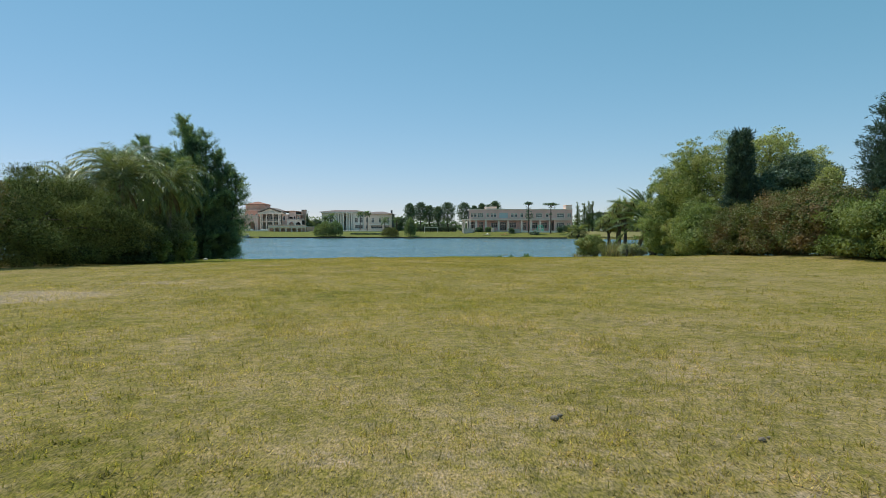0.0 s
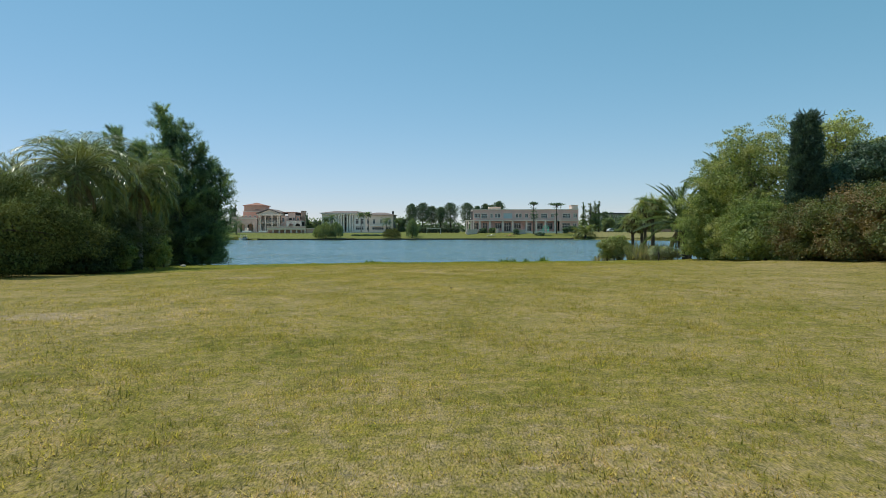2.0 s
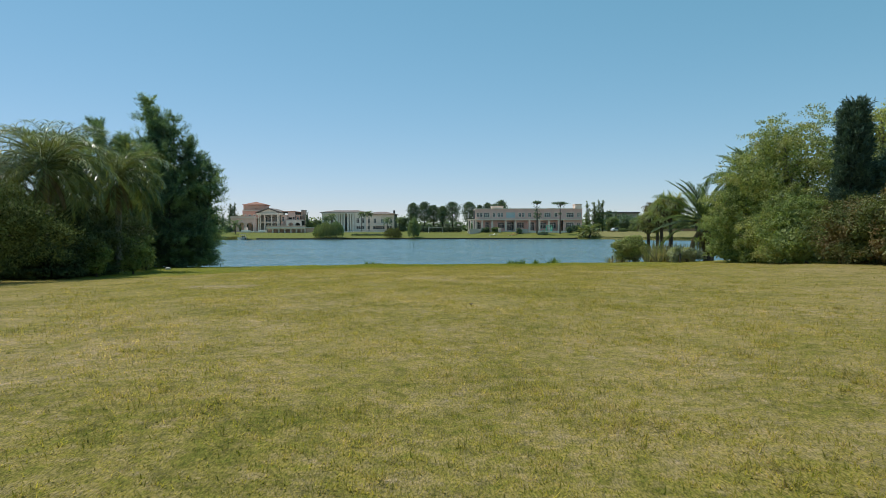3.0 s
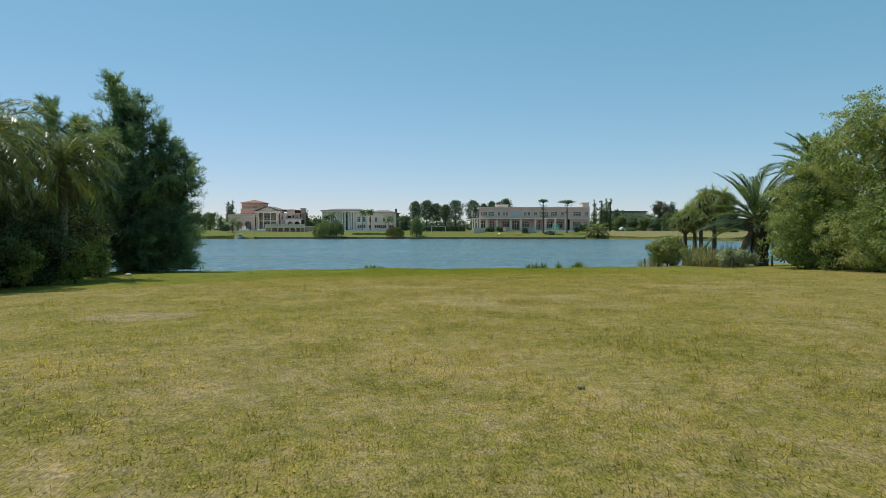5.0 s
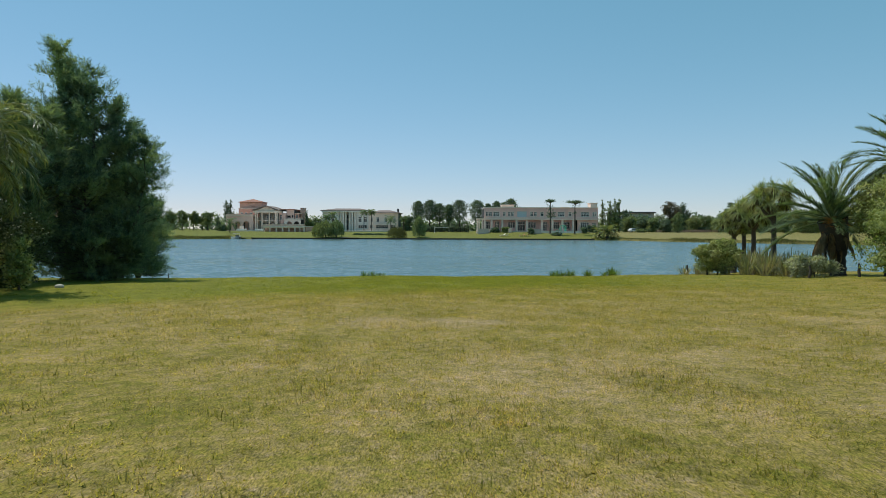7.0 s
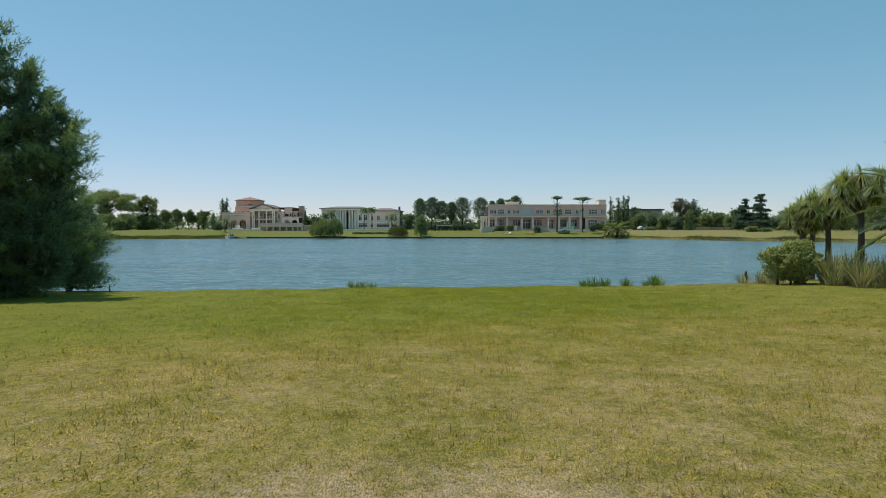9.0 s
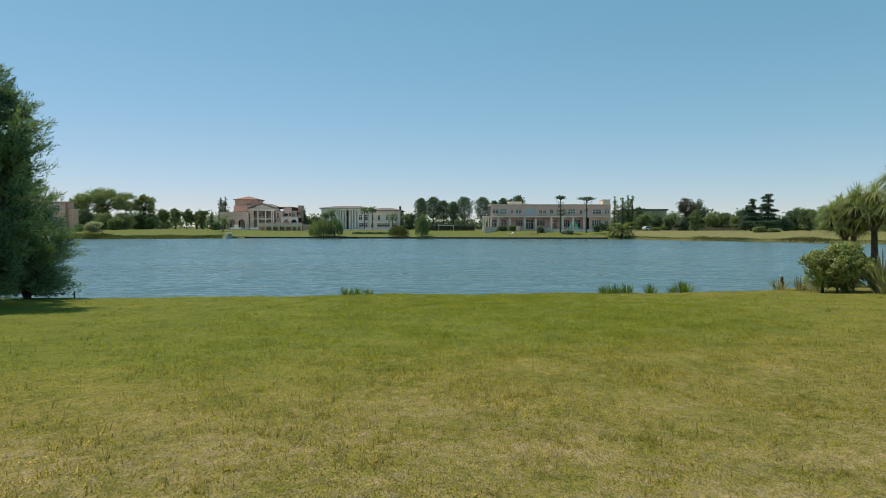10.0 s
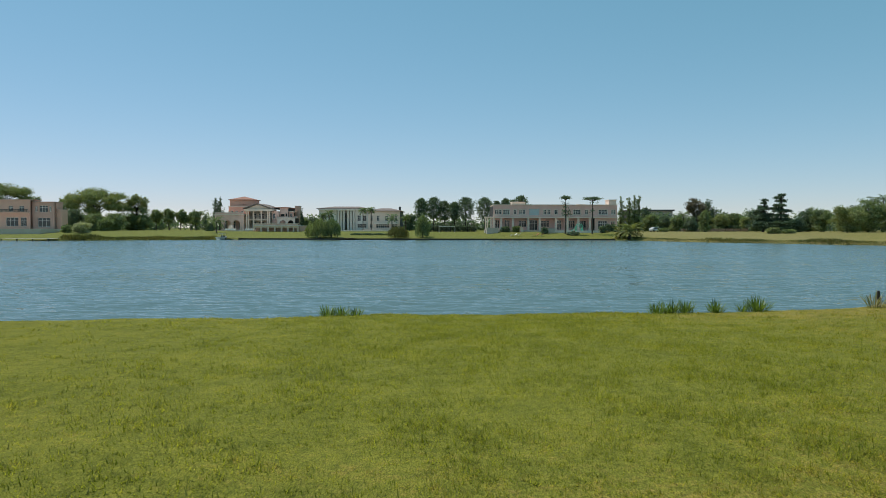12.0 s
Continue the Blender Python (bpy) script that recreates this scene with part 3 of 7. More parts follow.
def palm(name, at, height, fronds, length, leaf, bark, seed, label, rise=(-0.35, 1.35), droop=1.5, leaflets=34, leaflet=0.42, hang=0.5, radius=0.2, dry=None, dead=6, lean=(0, 0), width=0.045, group="", skirt=0.0, plume=0.12, sweep=0.0):
    """A feather palm: ringed trunk, then every frond a part of its own."""
    rng = np.random.default_rng(seed)
    tree = thing(name, pose(*at), label, "palm tree", group)
    z = np.linspace(-0.2, height, 18)
    r = radius * (1.12 - 0.2 * (z / max(height, 0.1)).clip(0, 1)) * (1 + 0.06 * np.where(np.arange(18) % 2, 1, -1))
    if skirt:
        r = r + skirt * np.clip((z / height - 0.35) / 0.65, 0, 1) ** 0.6
    line = np.stack([lean[0] * (z / height) ** 2, lean[1] * (z / height) ** 2, z], 1)
    v, f = tube(line, r, 12)
    part("trunk", mesh_of("trunk", v, f), bark, tree)
    shapes = []
    for k in range(7):
        u = rise[0] + (rise[1] - rise[0]) * (k + 0.5) / 7
        v, f = frond_mesh(length * rng.uniform(0.88, 1.08), u, droop * (0.75 + 0.35 * rng.random()), leaflets, leaflet, rng, hang, width, plume, sweep)
        shapes.append(mesh_of("frond", v, f))
    for i in range(fronds):
        k = int(7 * ((i + 0.5) / fronds) ** 0.8)
        fr = part("frond", shapes[min(k, 6)], leaf, tree)
        fr.matrix_basis = pose(lean[0], lean[1], height - 0.05, rng.uniform(-14, 14), 0, i * 137.5 + rng.uniform(-12, 12)) @ Matrix.Diagonal((*(rng.uniform(0.85, 1.1),) * 3, 1))
    if dry:
        v, f = frond_mesh(length * 0.5, -0.8, 0.7, leaflets, leaflet * 0.8, rng, 0.9, width)
        sh = mesh_of("frond", v, f)
        for i in range(dead):
            fr = part("frond", sh, dry, tree, "dry brown hanging frond")
            fr.matrix_basis = pose(lean[0], lean[1], height - 0.25, 0, rng.uniform(-5, 25), i * 360 / dead + rng.uniform(-20, 20))
    return tree


def sword_leaves(n, length, width, rng, spread=0.9, droop=0.7, upright=0.3, foot=0.12):
    """A tuft of strap leaves that rise and arch over: places and quads."""
    a = rng.uniform(0, 2 * np.pi, n)
    out = rng.uniform(0.05, spread, n)
    ln = length * rng.uniform(0.55, 1.15, n)
    flat = np.stack([np.cos(a), np.sin(a), 0 * a], 1)
    d0 = unit(flat * out[:, None] + np.array([0, 0, upright + 0.5]))
    side = np.stack([-np.sin(a), np.cos(a), 0 * a], 1)
    base = flat * (rng.uniform(0, foot, n))[:, None]
    s = np.array([0, 0.4, 0.75, 1.0])
    w = np.array([0.7, 1.0, 0.75, 0.08]) * width / 2
    p = base[:, None] + d0[:, None] * (ln[:, None] * s)[..., None]
    p = p + (np.array([0, 0, -1.0]) * 0.6 + flat[:, None] * 0.35) * (droop * ln * out)[:, None, None] * (s**2)[None, :, None]
    left, right = p + side[:, None] * w[None, :, None], p - side[:, None] * w[None, :, None]
    v = np.stack([left, right], 2).reshape(-1, 3)
    b = np.arange(n)[:, None] * 8 + np.array([0, 2, 4])[None]
    q = np.stack([b, b + 1, b + 3, b + 2], -1).reshape(-1, 4)
    return v, q


# ---- ground and lake: one sheet of land with the lake's bed in it ----
NEAR_SHORE = [(-400, 20), (-150, 48), (-60, 61), (-20, 64.4), (-10, 65.3), (-5, 66.2), (3.5, 66.9), (9, 67.5), (12, 68.3), (15, 70), (22, 73), (60, 74), (110, 68), (250, 62)]
FAR_SHORE = [(-400, 190), (-240, 212), (-150, 217), (-125, 212), (-106, 206), (-81, 216), (-66, 227.6), (45, 227.9), (50, 221), (56, 207), (71, 190), (86, 171), (104, 151), (140, 132), (200, 112), (250, 72)]
NX, NY = np.array(NEAR_SHORE, float).T
FX, FY = np.array(FAR_SHORE, float).T
NEAR_D = [-6, -1.2, 0, 0.35, 1.2, 5, 12, 22, 32, 41, 52, 70, 400]
NEAR_Z = [-1.8, -0.5, -0.06, 0.05, 0.13, 0.35, 0.68, 1.12, 1.49, 1.65, 1.66, 1.68, 1.8]
FAR_D = [-6, -1.5, 0, 0.5, 2.5, 12, 24, 36, 60, 400, 4000]
FAR_Z = [-1.8, -0.6, -0.05, 0.35, 0.6, 1.0, 1.7, 2.2, 2.35, 3.2, 4.0]


def wobble(x, y):
    return 0.045 * np.sin(0.33 * x + 1.1) * np.sin(0.27 * y + 0.4) + 0.025 * np.sin(0.9 * x - 0.5 * y) + 0.012 * np.sin(1.9 * x + 1.3 * y)


def ground_z(x, y):
    x, y = np.asarray(x, float), np.asarray(y, float)
    ripple = 0.18 * np.sin(0.8 * x) + 0.1 * np.sin(2.1 * x + 1)
    dn = np.interp(x, NX, NY) + ripple - y
    df = y - np.interp(x, FX, FY) - 3 * ripple * np.where((x > -66) & (x < 45), 0.0, 1.0)
    zn = np.interp(dn, NEAR_D, NEAR_Z) + wobble(x, y) * np.clip(dn / 4, 0, 1)
    zn = zn + 0.25 * np.clip((x - 13) / 6, 0, 1) * np.clip((45 - y) / 12, 0, 1)
    zn = zn - 0.23 * np.clip((-x - 6) / 8, 0, 1) * np.clip((dn - 4) / 18, 0, 1)
    zf = np.interp(df, FAR_D, FAR_Z)
    zf = zf + 0.75 * np.clip((x - 6) / 6, 0, 1) * np.clip((54 - x) / 6, 0, 1) * np.clip((y - 236) / 10, 0, 1) * np.clip((275 - y) / 8, 0, 1)
    return np.where((x > 250) | (x < -400), 1.5, np.maximum(zn, zf))


def axis_steps(stops):
    out = [np.arange(a, b, s) for a, b, s in stops]
    return np.concatenate(out + [[stops[-1][1]]])


gx = axis_steps([(-4000, -1000, 600), (-1000, -400, 100), (-400, -140, 10), (-140, -30, 2.6), (-30, 30, 0.9), (30, 150, 2.6), (150, 400, 10), (400, 1000, 100), (1000, 4000, 600)])
gy = axis_steps([(-1500, -300, 200), (-300, -20, 20), (-20, 0, 2), (0, 62, 1.0), (62, 72, 0.3), (72, 200, 4), (200, 240, 1.5), (240, 320, 4), (320, 800, 30), (800, 4700, 300)])
GX, GY = np.meshgrid(gx, gy)
gv = np.stack([GX, GY, ground_z(GX, GY)], -1).reshape(-1, 3)
nx = len(gx)
gi, gj = np.meshgrid(np.arange(len(gy) - 1), np.arange(nx - 1), indexing="ij")
gf = np.stack([gi * nx + gj, gi * nx + gj + 1, (gi + 1) * nx + gj + 1, (gi + 1) * nx + gj], -1).reshape(-1, 4)
tagged(part("ground", mesh_of("ground", gv, gf), M_LAWN, soft=True), "mown lawn with dry patches sloping down to a lake", "lawn", kind="structure")

lake = bmesh.new()
bmesh.ops.create_grid(lake, x_segments=1, y_segments=1, size=1)
for v in lake.verts:
    v.co = Vector((v.co.x * 420 - 20, 130 + v.co.y * 115, 0))
tagged(part("water", lake, M_WATER), "blue lake water with small wind ripples", "lake", kind="structure")


def foot(x, y, sink=0.0):
    """A place on the ground."""
    return (x, y, float(ground_z(x, y)) - sink)


# ---- planting on the left of the lawn ----
leafy_tree("shrub", foot(-20.4, 32.2), [(0, 0, 2.2, 4.7, 4.6, 1.9), (-0.6, 0.6, 2.8, 3.7, 3.6, 1.6), (2.6, 0.6, 1.8, 2.5, 3.2, 1.5), (0.4, -3.0, 1.8, 3.4, 2.6, 1.4), (0.2, -1.2, 0.7, 3.7, 3.7, 0.9), (2.4, -0.3, 0.6, 1.8, 2.7, 0.8)], M_FEATHER, M_BARK, 11, "large rounded dark green feathery shrub beside the lawn", "shrub", 1600, 38, 0.28, (0.16, 0.036), 0.18, grain=1.2, most=0.10, relief=0.12)
leafy_tree("shrub", foot(-26.4, 29.6), [(0, 0, 1.5, 4.4, 4.4, 2.2), (-1, 0.5, 2.1, 3.4, 3.4, 2.0)], M_FEATHER, M_BARK, 12, "large rounded dark green feathery shrub beside the lawn", "shrub", 420, 30, 0.34, (0.18, 0.045), 0.18, grain=1.1, most=0.18)
leafy_tree("shrub", foot(-20.6, 27.4), [(0, 0, 1.5, 2.2, 2.2, 1.6), (0.3, 0.3, 2.6, 1.7, 1.7, 1.4)], M_RED_LEAF, M_BARK, 13, "bronze and green leafy shrub at the lawn's edge", "shrub", 420, 30, 0.24, (0.11, 0.055), 0.12)
leafy_tree("shrub", foot(-27.5, 24.5), [(0, 0, 1.5, 3.2, 3.2, 2.0)], M_BUSH_DARK, M_BARK, 14, "dark green shrub at the edge of the lawn", "shrub", 170, 24, 0.34, (0.15, 0.07), 0.14)
for i, (px, py, h, ln, s) in enumerate([(-19.9, 40.4, 5.3, 3.7, 21), (-19.7, 46.9, 5.5, 3.5, 22), (-24.4, 42.6, 4.9, 3.2, 23), (-22.0, 44.4, 6.2, 3.7, 24), (-22.0, 38.6, 3.9, 2.7, 25)]):
    palm("palm_tree", foot(px, py), h, 58, ln, M_PALM, M_BARK_PALE, s, "queen palm with long arching feathery fronds", (-0.5, 1.3), 2.0, 50, 0.40, 0.2, 0.17, M_PALM_DRY, 4, width=0.042, group="palms left of the lawn", plume=0.3)
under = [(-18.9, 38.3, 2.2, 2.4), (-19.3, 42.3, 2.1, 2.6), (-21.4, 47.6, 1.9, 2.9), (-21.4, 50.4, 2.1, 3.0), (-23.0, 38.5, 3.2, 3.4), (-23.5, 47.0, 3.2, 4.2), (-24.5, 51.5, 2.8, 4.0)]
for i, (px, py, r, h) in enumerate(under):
    leafy_tree("shrub", foot(px, py), [(0, 0, h * 0.42, r, r, h * 0.55), (0.2, 0.3, h * 0.7, r * 0.75, r * 0.75, h * 0.42), (0, 0, 0.3, r * 1.15, r * 1.15, 0.45)], M_SHADE_LEAF, M_BARK, 30 + i, "understorey shrub under palms with leaves coloured for shade", "shrub", 260, 24, 0.3, (0.14, 0.06), 0.1, group="understorey shrubs", grain=0.8, relief=0.22)
leafy_tree("shrub", foot(-18.9, 48.6), [(0, 0, 0.7, 0.6, 0.7, 0.7), (-0.2, 0, 1.4, 0.5, 0.5, 0.6)], M_LIGHT_LEAF, M_BARK, 37, "light green shrub in front of dark trees", "shrub", 70, 22, 0.16, (0.13, 0.06), 0.05)
for i, (px, py, h) in enumerate([(-17.3, 43.6, 2.0), (-17.4, 40.2, 1.6)]):
    leafy_tree("shrub", foot(px, py), [(0, 0, h * 0.3, 0.5, 0.6, h * 0.3), (0.1, 0.2, h * 0.6, 0.45, 0.5, h * 0.25), (-0.1, 0, h * 0.85, 0.35, 0.35, h * 0.16)], M_HEDGE, M_BARK, 44 + i, "leafy climbing shrub in front of dark understorey", "shrub", 90, 22, 0.16, (0.13, 0.06), 0.05, grain=0.4, relief=0.2)
feathery_tree("tree", foot(-21.2, 63.1), [(0, 0, 6.2, 1.2), (0.5, 0.6, 3.6, 1.1), (-0.6, -0.8, 5.0, 1.3), (0.3, -0.3, 2.0, 1.3)], M_CASUARINA, M_BARK, 40, "young casuarina with boughs down to the water", 62, 18, 11, (0.19, 0.034), low=0.01)
feathery_tree("tree", foot(-21.4, 58.4), [(-1.8, 0.3, 12.5, 2.4), (-1.2, 0.2, 11.7, 1.7), (-0.7, 0.1, 10.9, 1.9), (0.3, -0.3, 11.2, 1.6), (1.2, 0.2, 9.5, 1.1), (2.9, -0.1, 7.5, 1.7), (2.0, 0.1, 8.4, 1.4), (-3.6, -0.6, 9.2, 2.4), (0.4, -1.4, 6.0, 2.3), (1.9, -0.4, 4.0, 1.4), (2.4, -0.3, 2.2, 0.9), (0.5, -1.5, 2.4, 1.8), (-2.2, -1.4, 3.0, 2.4), (0.6, 2.6, 7.4, 1.4)], M_CASUARINA, M_BARK, 41, "tall dark feathery casuarina tree at the shore", 66, 20, 11, (0.19, 0.034), low=0.01)
feathery_tree("tree", foot(-25.3, 54.5), [(0.4, 0, 9.9, 2.5), (1.9, 0.6, 9.0, 2.2), (3.2, 0.8, 8.3, 1.8), (-1.6, -0.4, 8.6, 2.8), (2.6, -0.8, 5.2, 2.0)], M_CASUARINA, M_BARK, 42, "dark feathery casuarina tree behind palms", 48, 20, 14, (0.32, 0.042), low=0.02)
feathery_tree("tree", foot(-31.5, 50.0), [(0, 0, 6.8, 3.0), (-1.5, 0.8, 6.0, 2.6)], M_CASUARINA, M_BARK, 43, "dark feathery casuarina tree behind palms", 50, 13, 13, (0.34, 0.05), low=0.02)

# ---- planting on the right of the lawn ----
for i, (px, py, r, h) in enumerate([(18.8, 23.5, 2.4, 2.2), (18.9, 27.6, 2.6, 2.5), (19.2, 31.8, 2.7, 3.2), (19.2, 36.0, 2.7, 3.4), (18.7, 39.6, 2.5, 3.0)]):
    leafy_tree("hedge_shrub", foot(px, py), [(0, 0, h * 0.50, r, r * 1.1, h * 0.45), (0.2, 0.5, h * 0.75, r * 0.8, r * 0.9, h * 0.3), (-0.9, -0.7, h * 0.55, r * 0.65, r * 0.8, h * 0.36), (-0.4, 0.0, h * 0.2, r * 0.95, r * 1.1, h * 0.3), (-0.5, 1.2, h * 0.8, r * 0.45, r * 0.5, h * 0.22)], M_RED_LEAF if py > 30 else M_HEDGE, M_BARK, 50 + i, "dense hedge shrub with bronze-red and green leaves" if py > 30 else "dense green hedge shrub beside the lawn", "hedge", 600, 24, 0.22, (0.11, 0.06), 0.1, group="bronze hedge", relief=0.13)
leafy_tree("shrub", foot(17.6, 22.6), [(0, 0, 0.9, 1.3, 1.6, 1.0), (0.3, 0.5, 1.5, 1.1, 1.3, 0.8)], M_MID_LEAF, M_BARK, 56, "light green shrub with pale flower heads", "shrub", 230, 26, 0.18, (0.12, 0.07), 0.07, more=([(0, -0.2, 1.2, 1.4, 1.5, 0.9)], M_PALE_LEAF, 24))
leafy_tree("shrub", foot(22.5, 37.8), [(0, 0, 4.2, 0.9, 1.0, 0.75), (0, 0, 2.6, 1.0, 1.0, 1.5), (-0.6, 0, 3.5, 0.6, 0.7, 0.5)], M_YELLOW_LEAF, M_BARK, 57, "yellow flowering shrub behind the hedge", "shrub", 180, 26, 0.22, (0.12, 0.06), 0.1)
feathery_tree("conifer", foot(21.0, 31.2), [(0.9, 0, 7.6, 1.8), (1.4, 0.5, 6.0, 1.9), (0.4, 0.2, 5.0, 1.8), (1.2, -0.3, 6.8, 1.6)], M_CONIFER, M_BARK_DARK, 58, "dark blue-green conifer behind the hedge", 90, 15, 12, (0.2, 0.04), 0.1, inner=18)
feathery_tree("conifer", foot(18.7, 40.8), [(0, 0, 7.5, 0.55), (0.2, 0.15, 7.3, 0.5), (-0.22, -0.1, 6.5, 0.5)], M_CONIFER, M_BARK_DARK, 59, "narrow dark columnar conifer above the hedge", 80, 13, 12, (0.2, 0.055), 0.8)
leafy_tree("conifer", foot(21.8, 40.6), [(-0.3, 0, 4.8, 1.9, 2.0, 0.8), (2.1, 0.4, 4.9, 1.6, 1.8, 0.65), (-1.4, 0.2, 4.0, 1.4, 1.8, 0.8), (0.3, 0, 5.7, 1.3, 1.2, 0.55), (0.6, 0.2, 3.6, 2.2, 2.0, 0.7)], M_CONIFER_GREEN, M_BARK_DARK, 60, "dark spreading conifer behind the hedge", "conifer", 420, 26, 0.26, (0.18, 0.06), 0.2)
leafy_tree("tree", foot(22.8, 44.0), [(-0.8, 0, 6.9, 1.8, 2.0, 1.4), (1.8, 0, 6.1, 1.5, 2.0, 1.2), (0.4, 0.5, 5.0, 2.6, 2.8, 1.7), (-1.0, -0.3, 7.5, 1.0, 1.1, 0.9), (3.2, 0.2, 5.5, 1.1, 1.2, 0.8)], M_YELLOW_LEAF, M_BARK_PALE, 61, "yellow-green leafy tree behind dark conifers", "tree", 600, 28, 0.19, (0.12, 0.068), 0.2, cover=0.35, grain=0.8, relief=0.18)
# M_MID_LEAF low in the crown: its shaded underside is put into colour.
leafy_tree("tree", foot(18.6, 45.8), [(0.3, 0, 6.0, 2.4, 2.4, 1.8), (-0.6, 0.3, 6.5, 1.7, 1.6, 1.3), (-1.3, 0.8, 4.9, 2.2, 2.5, 1.8), (1.4, -0.8, 4.4, 2.4, 2.6, 2.0), (-0.4, -1.2, 2.4, 2.2, 2.4, 1.9), (0.6, 1.4, 6.2, 1.6, 1.6, 1.2), (-0.2, 0.6, 1.3, 2.3, 2.6, 1.4), (-0.3, -0.2, 0.5, 2.4, 2.8, 0.7)], M_LIGHT_LEAF, M_BARK_PALE, 62, "broad light green tree with airy foliage", "tree", 1350, 28, 0.17, (0.105, 0.062), 0.22, cover=0.4, grain=0.8, relief=0.22, more=([(-0.4, -0.6, 2.2, 2.4, 2.6, 1.8), (0.4, -0.8, 4.0, 2.5, 2.6, 1.8)], M_MID_LEAF, 280))
leafy_tree("tree", foot(17.6, 50.3), [(0, 0, 1.5, 2.0, 2.3, 1.5), (0.3, -0.4, 3.5, 2.1, 2.1, 1.6), (-0.5, 0.6, 0.9, 1.7, 2.0, 0.9), (0.2, -0.6, 0.5, 2.2, 2.4, 0.7), (0.8, 0.4, 5.0, 1.6, 1.5, 1.3)], M_MID_LEAF, M_BARK_PALE, 63, "leafy mid-green tree with branches to the ground", "tree", 950, 28, 0.165, (0.11, 0.068), 0.16, cover=0.65, grain=0.75, relief=0.28, more=([(0.2, -0.2, 4.0, 1.9, 1.9, 1.3), (-0.4, 0.2, 2.6, 1.9, 2.1, 1.4)], M_LIGHT_LEAF, 240))
leafy_tree("shrub", foot(17.4, 42.4), [(0, 0, 1.2, 2.1, 2.2, 1.4), (0, 0.3, 2.2, 1.7, 1.9, 1.1)], M_MID_LEAF, M_BARK, 64, "mid-green leafy shrub at the lawn's edge", "shrub", 420, 28, 0.24, (0.12, 0.065), 0.1)
palm("date_palm", foot(19.5, 59.7), 3.1, 40, 3.9, M_PHOENIX, M_BARK_DARK, 66, "short date palm with stiff arching fronds", (-0.3, 1.5), 0.85, 84, 0.42, 0.05, 0.36, M_PALM_DRY, 9, lean=(-0.5, -0.2), width=0.042, skirt=0.42, plume=0.2, sweep=0.75, group="date palms")
palm("date_palm", foot(22.0, 57.6), 5.9, 40, 3.4, M_PHOENIX, M_BARK_DARK, 67, "date palm with stiff arching fronds behind trees", (-0.4, 1.4), 0.95, 84, 0.42, 0.05, 0.36, width=0.042, skirt=0.4, plume=0.2, sweep=0.75, group="date palms")
leafy_tree("tree", foot(19.9, 56.4), [(0, 0, 2.8, 1.4, 1.3, 1.5), (0.6, 0, 4.4, 1.3, 1.2, 1.2), (-0.5, 0.2, 3.8, 1.1, 1.0, 1.0)], M_BUSH_DARK, M_BARK_DARK, 68, "small leafy tree beside a date palm", "tree", 300, 30, 0.22, (0.1, 0.05), 0.09, more=([(0, 0, 3.2, 1.3, 1.2, 1.4), (0.6, 0, 4.4, 1.1, 1.1, 1.0)], M_MID_LEAF, 110))

def yucca(x, y, trunk_h, heads, seed):
    """A tree yucca: stout trunk that forks to heads of sword leaves, each over a skirt of dead ones."""
    rng = np.random.default_rng(seed)
    tree = thing("yucca_tree", pose(*foot(x, y)), "tree yucca with tufted heads of yellow-green sword leaves", "tree", "yuccas at the shore")
    wood = [tube([(0, 0, -0.2), (0.06, 0, trunk_h * 0.5), (0, 0, trunk_h)], [0.22, 0.15, 0.13], 9)]
    for hx, hy, hz, _ in heads:
        s = rng.uniform(0.75, 0.98)
        wood.append(tube([(0, 0, trunk_h * s), (hx * 0.7, hy * 0.7, trunk_h * s * 0.5 + hz * 0.5), (hx, hy, hz)], [0.11, 0.08, 0.07], 7))
    v, f = joined(wood)
    part("trunk", mesh_of("trunk", v, f), M_BARK, tree, soft=True)
    for hx, hy, hz, r in heads:
        v, f = sword_leaves(190, r * 1.1, 0.034, rng, 1.8, 1.45, -0.15, 0.07)
        part("leaf_head", mesh_of("leaf_head", v + np.array([hx, hy, hz]), f), M_YUCCA, tree)
        d = on_ball(90, rng) * [0.6, 0.6, 0.4] + np.array([0, 0, -0.8])
        v, f = leaf_quads(np.array([hx, hy, hz - 0.05]) + rng.normal(size=(90, 3)) * [0.06, 0.06, 0.12], d, r * 0.65, 0.045, rng)
        part("dead_leaves", mesh_of("dead_leaves", v, f), M_STRAW, tree, "brown skirt of hanging dead leaves")


rng_fruit = np.random.default_rng(69)
stalk_ways = unit(rng_fruit.normal(size=(240, 3)) * [0.8, 0.8, 0.3] + np.array([0, -0.4, -0.35]))
stalk_v, stalk_f = leaf_quads(rng_fruit.normal(size=(240, 3)) * [0.22, 0.22, 0.12], stalk_ways, 0.55, 0.03, rng_fruit)
fruit_palm = next(o for o in scene.objects if o.name == "date_palm")
fruit = part("fruit_stalks", mesh_of("fruit_stalks", stalk_v, stalk_f), M_FRUIT, fruit_palm, "hanging orange fruit stalks")
fruit.matrix_basis = pose(-0.55, -0.45, 3.0)

